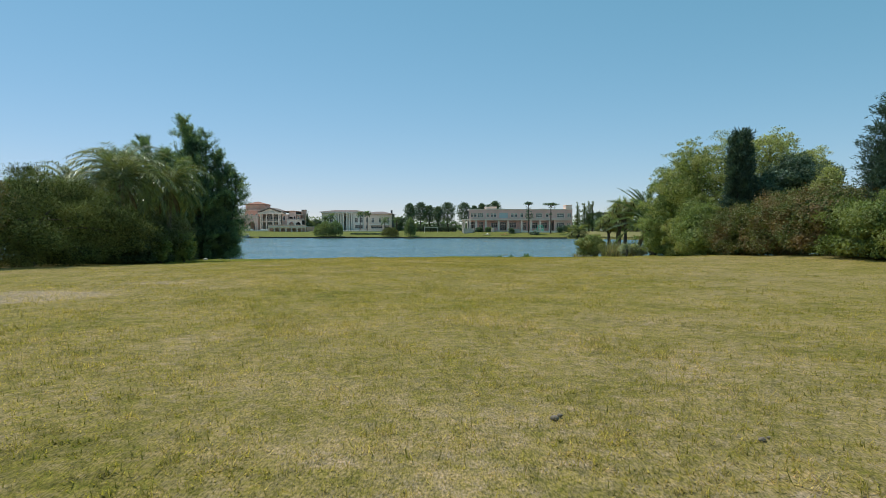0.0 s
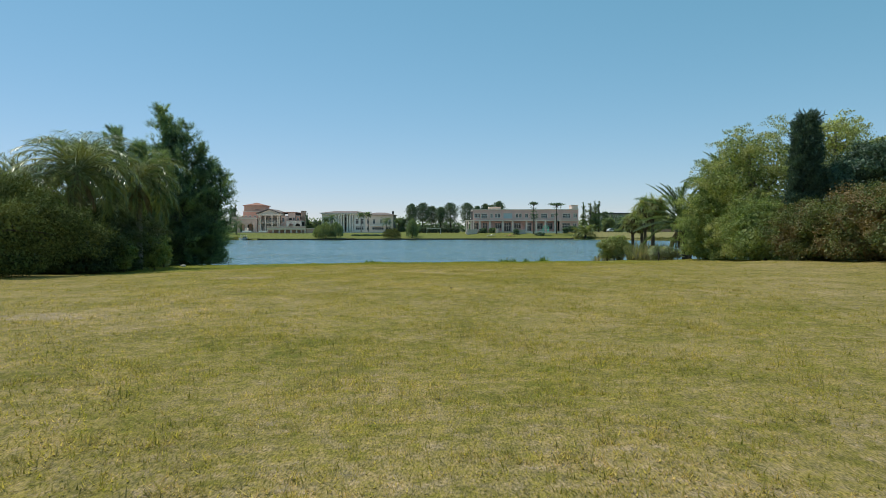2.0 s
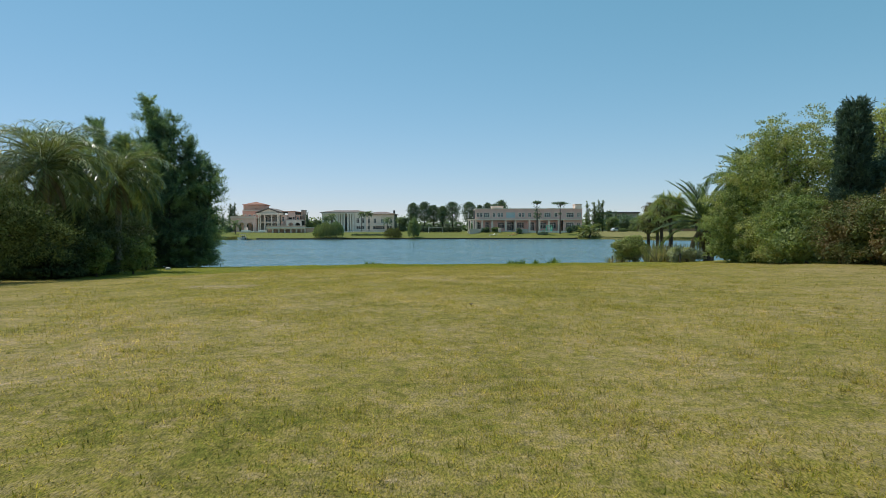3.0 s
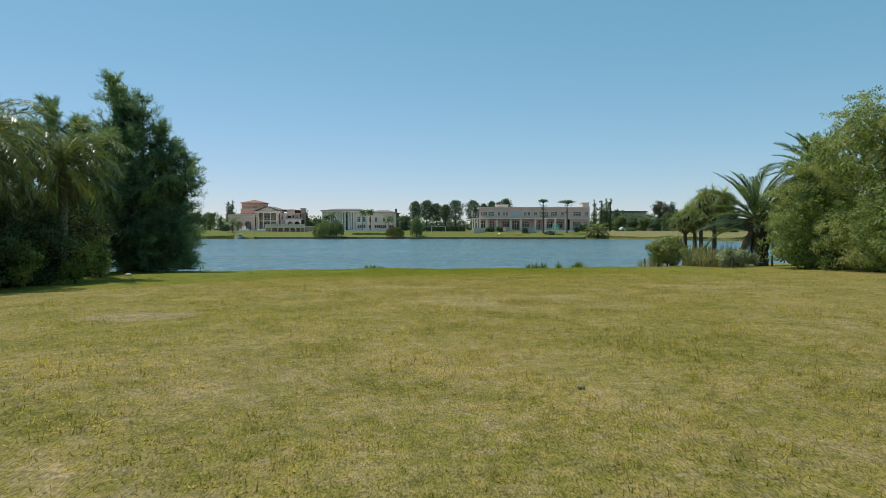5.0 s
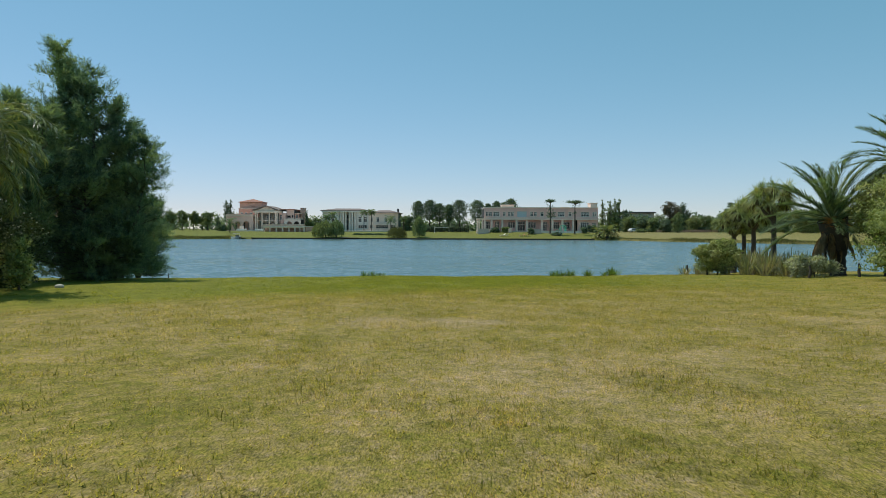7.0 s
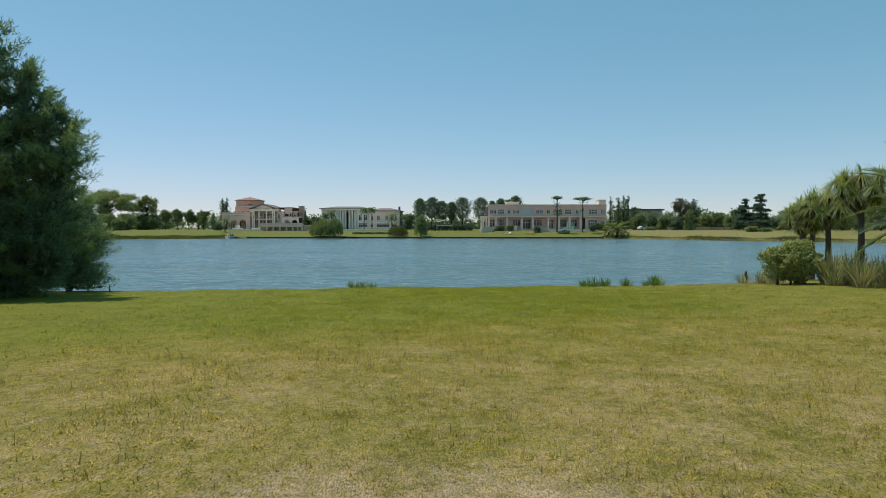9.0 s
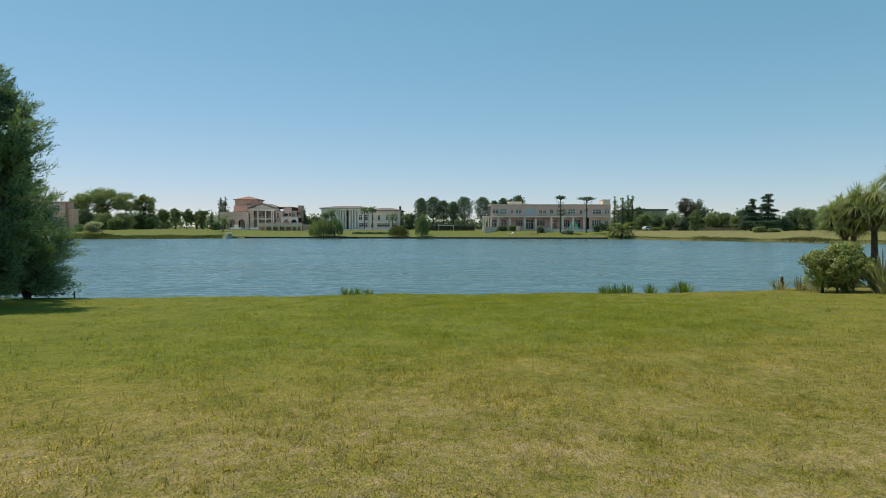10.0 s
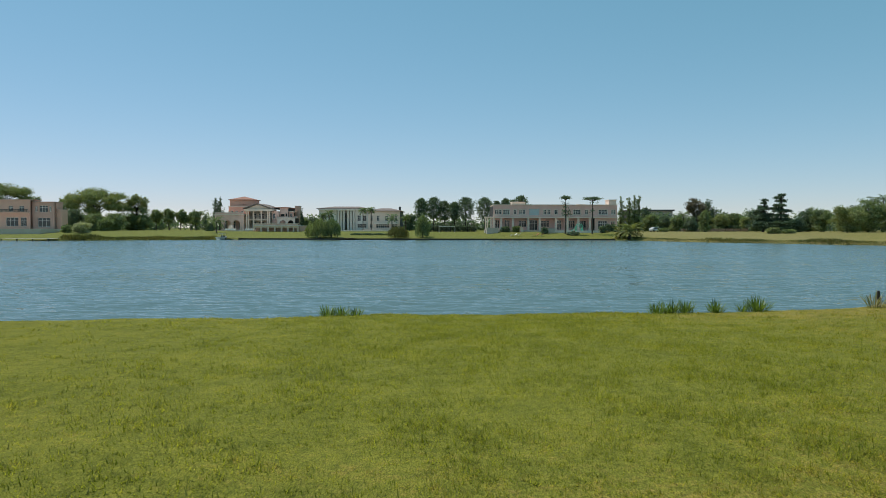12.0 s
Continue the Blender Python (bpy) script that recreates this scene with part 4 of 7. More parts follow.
CROWN = [(0, 0, 0.35), (0.42, 0.1, 0.1), (-0.42, 0.15, 0.15), (0.05, -0.4, -0.05), (0.1, 0.45, 0.2), (-0.25, -0.2, -0.3), (0.3, -0.1, -0.35), (0.22, -0.3, 0.3), (-0.2, 0.3, 0.32), (-0.5, -0.1, -0.12), (0.5, 0.25, -0.15)]
for px, py, cz, r, s in ((18.1, 64.2, 4.9, 1.2, 71), (18.5, 67.7, 4.2, 1.2, 72), (18.9, 70.0, 4.0, 1.05, 73), (17.6, 68.6, 3.6, 0.9, 76)):
    yucca(px, py, cz - 0.5, [(hx * r * 1.8, hy * r * 1.8, cz + hz * 1.6, r * 0.54) for hx, hy, hz in CROWN], s)

# Yellow leaves: paler foliage, and its sunlit look put into the colour.
leafy_tree("shrub", foot(14.7, 64.3), [(0, 0, 1.0, 1.3, 1.2, 1.0), (0.2, 0, 1.7, 0.9, 0.9, 0.65), (-0.9, -0.1, 1.35, 0.75, 0.7, 0.45), (0.3, 0.1, 0.55, 1.0, 1.0, 0.5), (0.7, 0.1, 1.5, 0.8, 0.8, 0.6)], M_LIGHT_LEAF, M_BARK, 74, "rounded glossy green shrub by the water", "shrub", 420, 24, 0.14, (0.12, 0.07), 0.06, more=([(0.1, 0, 1.1, 1.2, 1.1, 0.95)], M_YELLOW_LEAF, 130))
leafy_tree("shrub", foot(17.0, 57.6), [(0, 0, 0.6, 0.8, 0.8, 0.45), (-0.7, 0.3, 0.5, 0.6, 0.6, 0.4), (0.8, 0.3, 0.45, 0.6, 0.6, 0.35)], M_PALE_LEAF, M_BARK, 75, "low shrub with pale silvery leaves", "shrub", 170, 16, 0.16, (0.2, 0.07), 0.04)


def strap_clump(name, at, n, length, width, leaf, seed, label, spread=0.9, droop=0.5, upright=0.5, foot_r=0.3, group=""):
    rng = np.random.default_rng(seed)
    v, f = sword_leaves(n, length, width, rng, spread, droop, upright, foot_r)
    ob = part(name, mesh_of(name, v, f), leaf)
    ob.matrix_world = pose(*at)
    return tagged(ob, label, "plant", group)


for i, (px, py, ln, n, fr) in enumerate([(16.0, 63.2, 1.5, 110, 0.4), (16.9, 62.6, 1.7, 120, 0.45), (16.4, 61.2, 1.5, 110, 0.45), (17.6, 60.9, 1.5, 100, 0.4), (15.7, 60.2, 1.1, 80, 0.35), (18.2, 62.4, 1.6, 100, 0.4), (17.2, 59.6, 1.2, 80, 0.35), (16.6, 64.0, 1.8, 150, 0.5), (17.5, 63.6, 1.6, 130, 0.5), (18.6, 61.2, 1.4, 110, 0.45), (16.9, 60.2, 1.2, 100, 0.4), (15.6, 62.2, 1.2, 90, 0.4)]):
    strap_clump("flax_plant", foot(px, py), n, ln, 0.055, M_FLAX, 80 + i, "clump of flax with long sword leaves", 0.8, 0.45, 0.65, fr, "flax clumps by the water")
for i, (px, py, ln, n, fr) in enumerate([(14.0, 68.0, 0.75, 70, 0.35), (14.6, 66.9, 0.8, 80, 0.45), (14.7, 65.8, 0.7, 70, 0.45)]):
    strap_clump("flax_plant", foot(px, py), n, ln, 0.035, M_FLAX, 90 + i, "small clump of dry strap leaves at the shore", 0.9, 0.5, 0.6, fr, "flax clumps by the water")
for i, (px, py, ln, n, fr) in enumerate([(4.9, 66.7, 0.55, 90, 0.3), (5.4, 66.7, 0.62, 90, 0.3), (5.95, 66.75, 0.55, 80, 0.25), (7.15, 66.9, 0.58, 100, 0.22), (8.3, 67.1, 0.42, 40, 0.2), (8.85, 67.1, 0.7, 150, 0.3), (-7.55, 65.3, 0.5, 60, 0.25), (-7.05, 65.35, 0.42, 60, 0.3), (-6.55, 65.45, 0.36, 40, 0.2)]):
    strap_clump("iris_clump", foot(px, py), int(n * 1.4), ln, 0.026, M_TUFT, 100 + i, "tuft of green strap leaves at the water's edge", 1.0, 0.6, 0.6, fr * 1.3, "tufts along the near shore")


# ---- far shore: materials ----
M_PINK = plain("pink_stucco", (0.82, 0.54, 0.45), 0.85, 0.12, 0.4)
M_BLUSH = plain("blush_stucco", (0.86, 0.54, 0.47), 0.85, 0.14, 0.4)
M_ROSE = plain("rose_stucco", (0.78, 0.42, 0.32), 0.85, 0.12, 0.4)
M_CREAM = plain("cream_stucco", (0.84, 0.67, 0.55), 0.85, 0.10, 0.4)
M_WHITE = plain("white_paint", (0.82, 0.76, 0.68), 0.6, 0.08, 0.6)
M_STONE = plain("grey_stone", (0.56, 0.49, 0.42), 0.9, 0.2, 0.8)
M_BROWNISH = plain("brown_stucco", (0.64, 0.39, 0.30), 0.85, 0.12, 0.4)
M_TAN = plain("tan_stucco", (0.78, 0.46, 0.34), 0.85, 0.12, 0.4)
M_CLAY = plain("clay_roof_tiles", (0.40, 0.19, 0.13), 0.85, 0.25, 0.8)
M_SLATE = plain("dark_roof_tiles", (0.13, 0.11, 0.10), 0.8, 0.25, 0.8)
M_TILE = plain("brown_roof_tiles", (0.24, 0.18, 0.15), 0.85, 0.25, 0.8)
# Blocks behind openings carry room shade in this colour; rails use it too.
M_DARK = plain("room_shade_and_dark_rails", (0.06, 0.055, 0.05), 0.9, 0.2, 0.8)
M_TIMBER = plain("weathered_timber", (0.16, 0.12, 0.085), 0.9, 0.3, 2.0)
M_EDGE = plain("dark_bank_timber", (0.07, 0.055, 0.04), 0.95, 0.3, 1.0)
M_GREEN_PLASTIC = plain("mint_plastic", (0.14, 0.60, 0.40), 0.4, 0.06, 1.0)
M_ORANGE = plain("orange_cushion", (0.55, 0.22, 0.10), 0.8, 0.1, 2.0)
M_SAND = plain("pale_paving", (0.55, 0.50, 0.42), 0.9, 0.12, 0.8)
M_CAR = plain("white_car_paint", (0.75, 0.76, 0.78), 0.25, 0.03, 1.0, bumpy=0)
M_RUBBER = plain("black_rubber", (0.02, 0.02, 0.02), 0.9, 0.1, 3.0)


def make_glass():
    m, nt, bsdf = node_mat("window_glass")
    bsdf.inputs["Base Color"].default_value = (0.06, 0.066, 0.07, 1)
    bsdf.inputs["Roughness"].default_value = 0.08
    bsdf.inputs["Specular IOR Level"].default_value = 0.5
    return m


M_GLASS = make_glass()
M_PALE_GLASS = plain("frosted_glass_blocks", (0.55, 0.60, 0.60), 0.3, 0.1, 2.0)


# ---- parts of houses; built in place, then hung under the house's Empty ----
def hp(name, data, material, house, label="", soft=False):
    ob = part(name, data, material, house, label, soft)
    ob.matrix_parent_inverse = house.matrix_basis.inverted()
    return ob


def pierced(x0, x1, z0, z1, y, thick, holes):
    """A wall with openings through it: holes are (x0, x1, z0, z1)."""
    xs = sorted({x0, x1, *(h[0] for h in holes), *(h[1] for h in holes)})
    zs = sorted({z0, z1, *(h[2] for h in holes), *(h[3] for h in holes)})
    xs, zs = [x for x in xs if x0 <= x <= x1], [z for z in zs if z0 <= z <= z1]
    bm = bmesh.new()
    g = {(i, k): bm.verts.new((x, y, z)) for i, x in enumerate(xs) for k, z in enumerate(zs)}
    for i in range(len(xs) - 1):
        for k in range(len(zs) - 1):
            cx, cz = (xs[i] + xs[i + 1]) / 2, (zs[k] + zs[k + 1]) / 2
            if not any(h[0] < cx < h[1] and h[2] < cz < h[3] for h in holes):
                bm.faces.new((g[i, k], g[i + 1, k], g[i + 1, k + 1], g[i, k + 1]))
    for v in [v for v in bm.verts if not v.link_faces]:
        bm.verts.remove(v)
    out = bmesh.ops.extrude_face_region(bm, geom=list(bm.faces))["geom"]
    for v in (e for e in out if isinstance(e, bmesh.types.BMVert)):
        v.co.y += thick
    return bm


def window(house, x0, x1, z0, z1, y, lights=2):
    """A window in an opening: white frame, panes, and a transom across a tall one."""
    t = 0.09
    bm = bmesh.new()
    for a, b, c, d in ((x0, x1, z0, z0 + t), (x0, x1, z1 - t, z1), (x0, x0 + t, z0 + t, z1 - t), (x1 - t, x1, z0 + t, z1 - t)):
        box(bm, a, b, y, y + 0.08, c, d)
    if z1 - z0 > 1.2:
        zt = z0 + (z1 - z0) * 0.68
        box(bm, x0 + t, x1 - t, y - 0.01, y + 0.028, zt - 0.05, zt + 0.05)
    w = hp("window", bm, M_WHITE, house)
    step = (x1 - x0 - 2 * t) / lights
    for i in range(lights):
        a = x0 + t + i * step
        if i:
            part("mullion", block(a - 0.05, a + 0.05, y + 0.002, y + 0.026, z0 + t, z1 - t), M_WHITE, w)
        part("pane", block(a + (0.03 if i else 0), a + step - (0.03 if i < lights - 1 else 0), y + 0.03, y + 0.05, z0 + t, z1 - t), M_GLASS, w)
    return w


def surround(house, x0, x1, z0, z1, y):
    """A raised cream architrave round an opening, and a sill below it."""
    w = 0.11
    bm = bmesh.new()
    for a, b, c, d in ((x0 - w, x1 + w, z1, z1 + w), (x0 - w, x0, z0, z1), (x1, x1 + w, z0, z1)):
        box(bm, a, b, y - 0.05, y - 0.003, c, d)
    s = hp("architrave", bm, M_CREAM, house, "raised cream window surround")
    part("sill", block(x0 - w - 0.08, x1 + w + 0.08, y - 0.12, y - 0.003, z0 - 0.14, z0 - 0.003), M_CREAM, s)


def column(house, x, y, z0, z1, r, material):
    z = np.array([z0, z0 + 0.2, z0 + 0.21, z0 + 0.35, z1 - 0.4, z1 - 0.3, z1 - 0.16, z1 - 0.15, z1])
    rr = r * np.array([1.35, 1.35, 1.0, 1.0, 0.86, 1.0, 1.1, 1.35, 1.35])
    v, f = tube(np.stack([0 * z + x, 0 * z + y, z], 1), rr, 10)
    return hp("column", mesh_of("column", v, f), material, house)


def arch_corners(bm, x0, x1, z_top, y, thick):
    """Fills the upper corners of a square-headed opening to leave a round arch."""
    r = (x1 - x0) / 2
    cx, cz = (x0 + x1) / 2, z_top - r
    for s in (-1, 1):
        outline = [(cx + s * r, z_top + 0.01)] + [(cx + s * r * math.cos(a), cz + r * math.sin(a)) for a in np.linspace(0, math.pi / 2, 7)]
        tmp = prism(outline, y + 0.004, y + thick - 0.004)
        me = bpy.data.meshes.new("corner")
        tmp.to_mesh(me)
        tmp.free()
        bm.from_mesh(me)
        bpy.data.meshes.remove(me)


def balustrade(house, x0, x1, y, z, material, h=1.0):
    """Handrail, plinth, posts and the close row of balusters."""
    b = hp("balustrade", block(x0, x1, y - 0.14, y + 0.14, z + h - 0.14, z + h), material, house)
    part("plinth", block(x0, x1, y - 0.12, y + 0.12, z, z + 0.15), material, b)
    n = max(1, round((x1 - x0) / 3.2))
    for i in range(n + 1):
        cx = x0 + 0.16 + (x1 - x0 - 0.32) * i / n
        part("post", block(cx - 0.16, cx + 0.16, y - 0.16, y + 0.16, z + 0.004, z + h + 0.08), material, b)
    bm = bmesh.new()
    for k in range(int((x1 - x0) / 0.42)):
        cx = x0 + 0.3 + k * 0.42
        box(bm, cx - 0.06, cx + 0.06, y - 0.06, y + 0.06, z + 0.15, z + h - 0.14)
    tagged(part("baluster", bm, material, b), kind="stuff")
    return b


def hip_roof(x0, x1, y0, y1, z0, z1, inset, over=0.6, thick=0.22):
    """A hipped roof with overhanging eaves."""
    bm = bmesh.new()
    x0, x1, y0, y1 = x0 - over, x1 + over, y0 - over, y1 + over
    lo = [bm.verts.new(c) for c in ((x0, y0, z0), (x1, y0, z0), (x1, y1, z0), (x0, y1, z0))]
    up = [bm.verts.new(c) for c in ((x0, y0, z0 + thick), (x1, y0, z0 + thick), (x1, y1, z0 + thick), (x0, y1, z0 + thick))]
    ym = (y0 + y1) / 2
    r = [bm.verts.new((x0 + inset, ym, z1)), bm.verts.new((x1 - inset, ym, z1))]
    bm.faces.new(lo[::-1])
    for i in range(4):
        bm.faces.new((lo[i], lo[(i + 1) % 4], up[(i + 1) % 4], up[i]))
    bm.faces.new((up[0], up[1], r[1], r[0]))
    bm.faces.new((up[2], up[3], r[0], r[1]))
    bm.faces.new((up[1], up[2], r[1]))
    bm.faces.new((up[3], up[0], r[0]))
    return bm


# ---- villa with a pediment, a tower and a long arcaded terrace ----
def villa_pediment():
    h = thing("villa", pose(-74.76, 285.00, 2.20), "pink classical villa with columned portico, tower and clay roofs", "house")
    hp("wall", block(-89.97, -61.65, 286.50, 297.00, 1.90, 7.92), M_PINK, h)
    zt = 8.13
    arches = [(-89.34, -87.23), (-86.49, -84.16), (-83.21, -80.67)]
    bm = pierced(-89.97, -79.19, 1.9, zt, 280, 0.5, [(a, b, 2.6, 6.23) for a, b in arches])
    for a, b in arches:
        arch_corners(bm, a, b, 6.23, 280, 0.5)
    hp("arcade_wall", bm, M_PINK, h, "pink wall with three round arches")
    for a, b in arches:
        window(h, a + 0.2, b - 0.2, 2.6, 6.02, 286.3, 3)
    hp("arcade_roof", block(-90.08, -79.09, 279.7, 286.5, zt, zt + 0.35), M_CREAM, h)
    hp("parapet", block(-89.97, -79.41, 279.9, 280.2, zt + 0.354, zt + 0.85), M_PINK, h)
    hp("parapet_coping", block(-90.05, -79.33, 279.8, 280.3, zt + 0.854, zt + 0.97), M_CREAM, h)
    # upper floor beside the tower
    zu = 11.30
    ups = [(-85.32, -84.58), (-83.63, -82.79), (-81.52, -80.67)]
    holes = [(a, b, zt + 0.6, 9.72) for a, b in ups]
    hp("upper_wall", pierced(-86.17, -78.56, zt, zu, 284, 0.4, holes), M_ROSE, h)
    hp("upper_body", block(-86.17, -78.56, 284.9, 296, zt, zu), M_ROSE, h)
    for a, b, c, d in holes:
        window(h, a, b, c, d, 284.15)
        surround(h, a, b, c, d, 284)
    hp("upper_coping", block(-86.28, -78.45, 283.8, 296.2, zu, zu + 0.25), M_CREAM, h)
    # tower
    tz, te = 11.43, 13.80
    slots = [(-81.10, -80.61), (-80.24, -79.75)]
    hp("tower", pierced(-85.94, -77.02, tz - 0.6, te, 284.6, 0.4, [(a, b, 11.97, 12.51) for a, b in slots]), M_ROSE, h)
    hp("tower_body", block(-85.94, -77.02, 285.2, 292, tz - 0.6, te), M_ROSE, h)
    hp("tower_roof", hip_roof(-85.94, -77.02, 284.6, 292, te, 15.35, 4.9, 0.45), M_CLAY, h)
    # portico
    zp = 9.61
    back = [(-77.29, -76.24), (-75.39, -73.38), (-72.54, -70.85)]
    holes = [(a, b, 2.8, 5.81) for a, b in back] + [(a, b, 6.65, 8.77) for a, b in back]
    hp("portico_wall", pierced(-79.19, -69.68, 1.9, zp, 285.5, 0.4, holes), M_STONE, h)
    for a, b, c, d in holes:
        window(h, a, b, c, d, 285.65)
    hp("portico_body", block(-79.19, -66.72, 286.4, 297, 1.9, zp), M_CREAM, h)
    hp("balcony", block(-78.98, -69.89, 281.2, 285.5, 6.23, 6.65), M_CREAM, h)
    balustrade(h, -78.77, -70.11, 281.6, 6.65, M_STONE, 0.9)
    hp("portico_floor", block(-79.19, -69.68, 279.8, 285.5, 1.6, 2.6), M_STONE, h)
    for cx in (-78.43, -77.72, -75.81, -72.94, -70.53, -69.89):
        column(h, cx, 280.6, 2.6, zp, 0.29, M_CREAM)
    ze = 10.35
    hp("entablature", block(-79.19, -68.84, 279.9, 286.4, zp, ze), M_CREAM, h)
    xa, xm, xb, za = -79.41, -74.12, -68.73, 12.36
    hp("pediment", prism([(xa + 0.8, ze), (xb - 0.8, ze), (xm, za - 0.35)], 280.3, 286), M_CREAM, h)
    hp("portico_roof", prism([(xa, ze + 0.004), (xa, ze + 0.34), (xm, za + 0.1), (xb, ze + 0.34), (xb, ze + 0.004), (xm, za - 0.25)], 279.6, 295), M_TILE, h)
    side = [(-69.26, -68.42)]
    hp("flank_wall", pierced(-69.64, -66.94, 1.9, zp, 283, 0.4, [(a, b, 6.86, 8.77) for a, b in side]), M_PINK, h)
    for a, b in side:
        window(h, a, b, 6.86, 8.77, 283.15)
    # stepped wing beyond the portico
    z1 = 10.88
    holes = [(-66.72, -65.25, 7.71, 8.55), (-64.82, -64.19, 7.71, 8.77)]
    hp("wing_wall", pierced(-66.89, -63.87, 1.9, z1, 284, 0.4, holes), M_PINK, h)
    hp("wing_body", block(-66.89, -63.87, 284.6, 296, 1.9, z1), M_DARK, h)
    hp("wing_roof", hip_roof(-69.26, -63.87, 284, 296, z1, 11.41, 4, 0.6), M_CLAY, h)
    z2 = 9.40
    holes = [(-63.45, -62.60, 7.50, 8.77)]
    hp("wing_wall", pierced(-63.83, -62.07, 1.9, z2, 285, 0.4, holes), M_ROSE, h)
    for a, b, c, d in holes:
        window(h, a, b, c, d, 285.15)
    hp("wing_coping", block(-63.89, -61.99, 284.8, 296, z2, z2 + 0.25), M_CREAM, h)
    # veranda with two arches
    zv = 6.97
    va = [(-65.88, -63.77), (-63.03, -60.91)]
    bm = pierced(-66.83, -60.38, 1.9, zv, 280, 0.45, [(a, b, 4.33, 6.23) for a, b in va])
    for a, b in va:
        arch_corners(bm, a, b, 6.23, 280, 0.45)
    hp("veranda_wall", bm, M_STONE, h)
    hp("veranda_roof", block(-66.94, -60.28, 279.7, 286, zv, zv + 0.3), M_STONE, h)
    # Near-black back: the veranda's inner shade is put into its colour.
    hp("veranda_back", block(-66.83, -60.38, 284.2, 286, 1.9, zv), M_DARK, h)
    # free-standing chimney tower
    hp("chimney", block(-62.70, -60.96, 290, 293, 1.9, 11.64, 0.08), M_BROWNISH, h)
    hp("chimney_cap", block(-62.79, -60.87, 289.8, 293.2, 11.64, 11.86), M_STONE, h)
    # arcaded terrace towards the water
    zd, zb = 4.04, 1.15
    cells = [(-69.67, -68.03), (-67.36, -65.62), (-64.95, -63.30), (-62.63, -60.99), (-60.31, -58.77), (-58.10, -56.84), (-56.36, -55.39)]
    hp("terrace_wall", pierced(-70.06, -54.91, zb, zd, 262, 0.5, [(a - 0.1, b + 0.1, 1.6, 3.5) for a, b in cells]), M_CREAM, h, "cream terrace wall with square openings")
    hp("terrace_body", block(-70.06, -54.91, 264.2, 280, zb, zd), M_BROWNISH, h)
    hp("terrace_deck", block(-70.14, -54.81, 261.7, 280, zd, zd + 0.2), M_WHITE, h)
    hp("parapet", block(-70.06, -54.91, 261.95, 262.25, zd + 0.204, zd + 0.75), M_PINK, h)
    hp("parapet_coping", block(-70.14, -54.83, 261.85, 262.35, zd + 0.754, zd + 0.88), M_CREAM, h)
    hp("pool_wall", block(-80.09, -70.25, 262, 276, zb, 2.50), M_CREAM, h, "low cream wall of a raised pool deck")
    hp("pool_coping", block(-80.17, -70.21, 261.8, 276, 2.50, 2.69), M_WHITE, h)
    for a, b in ((-80.09, -76.43), (-73.34, -70.25)):
        hp("pool_parapet", block(a, b, 262.4, 262.8, 2.69, 3.17), M_WHITE, h)
    hp("pavilion_wall", block(-80.09, -79.13, 266, 268, 2.69, 4.23), M_CREAM, h)


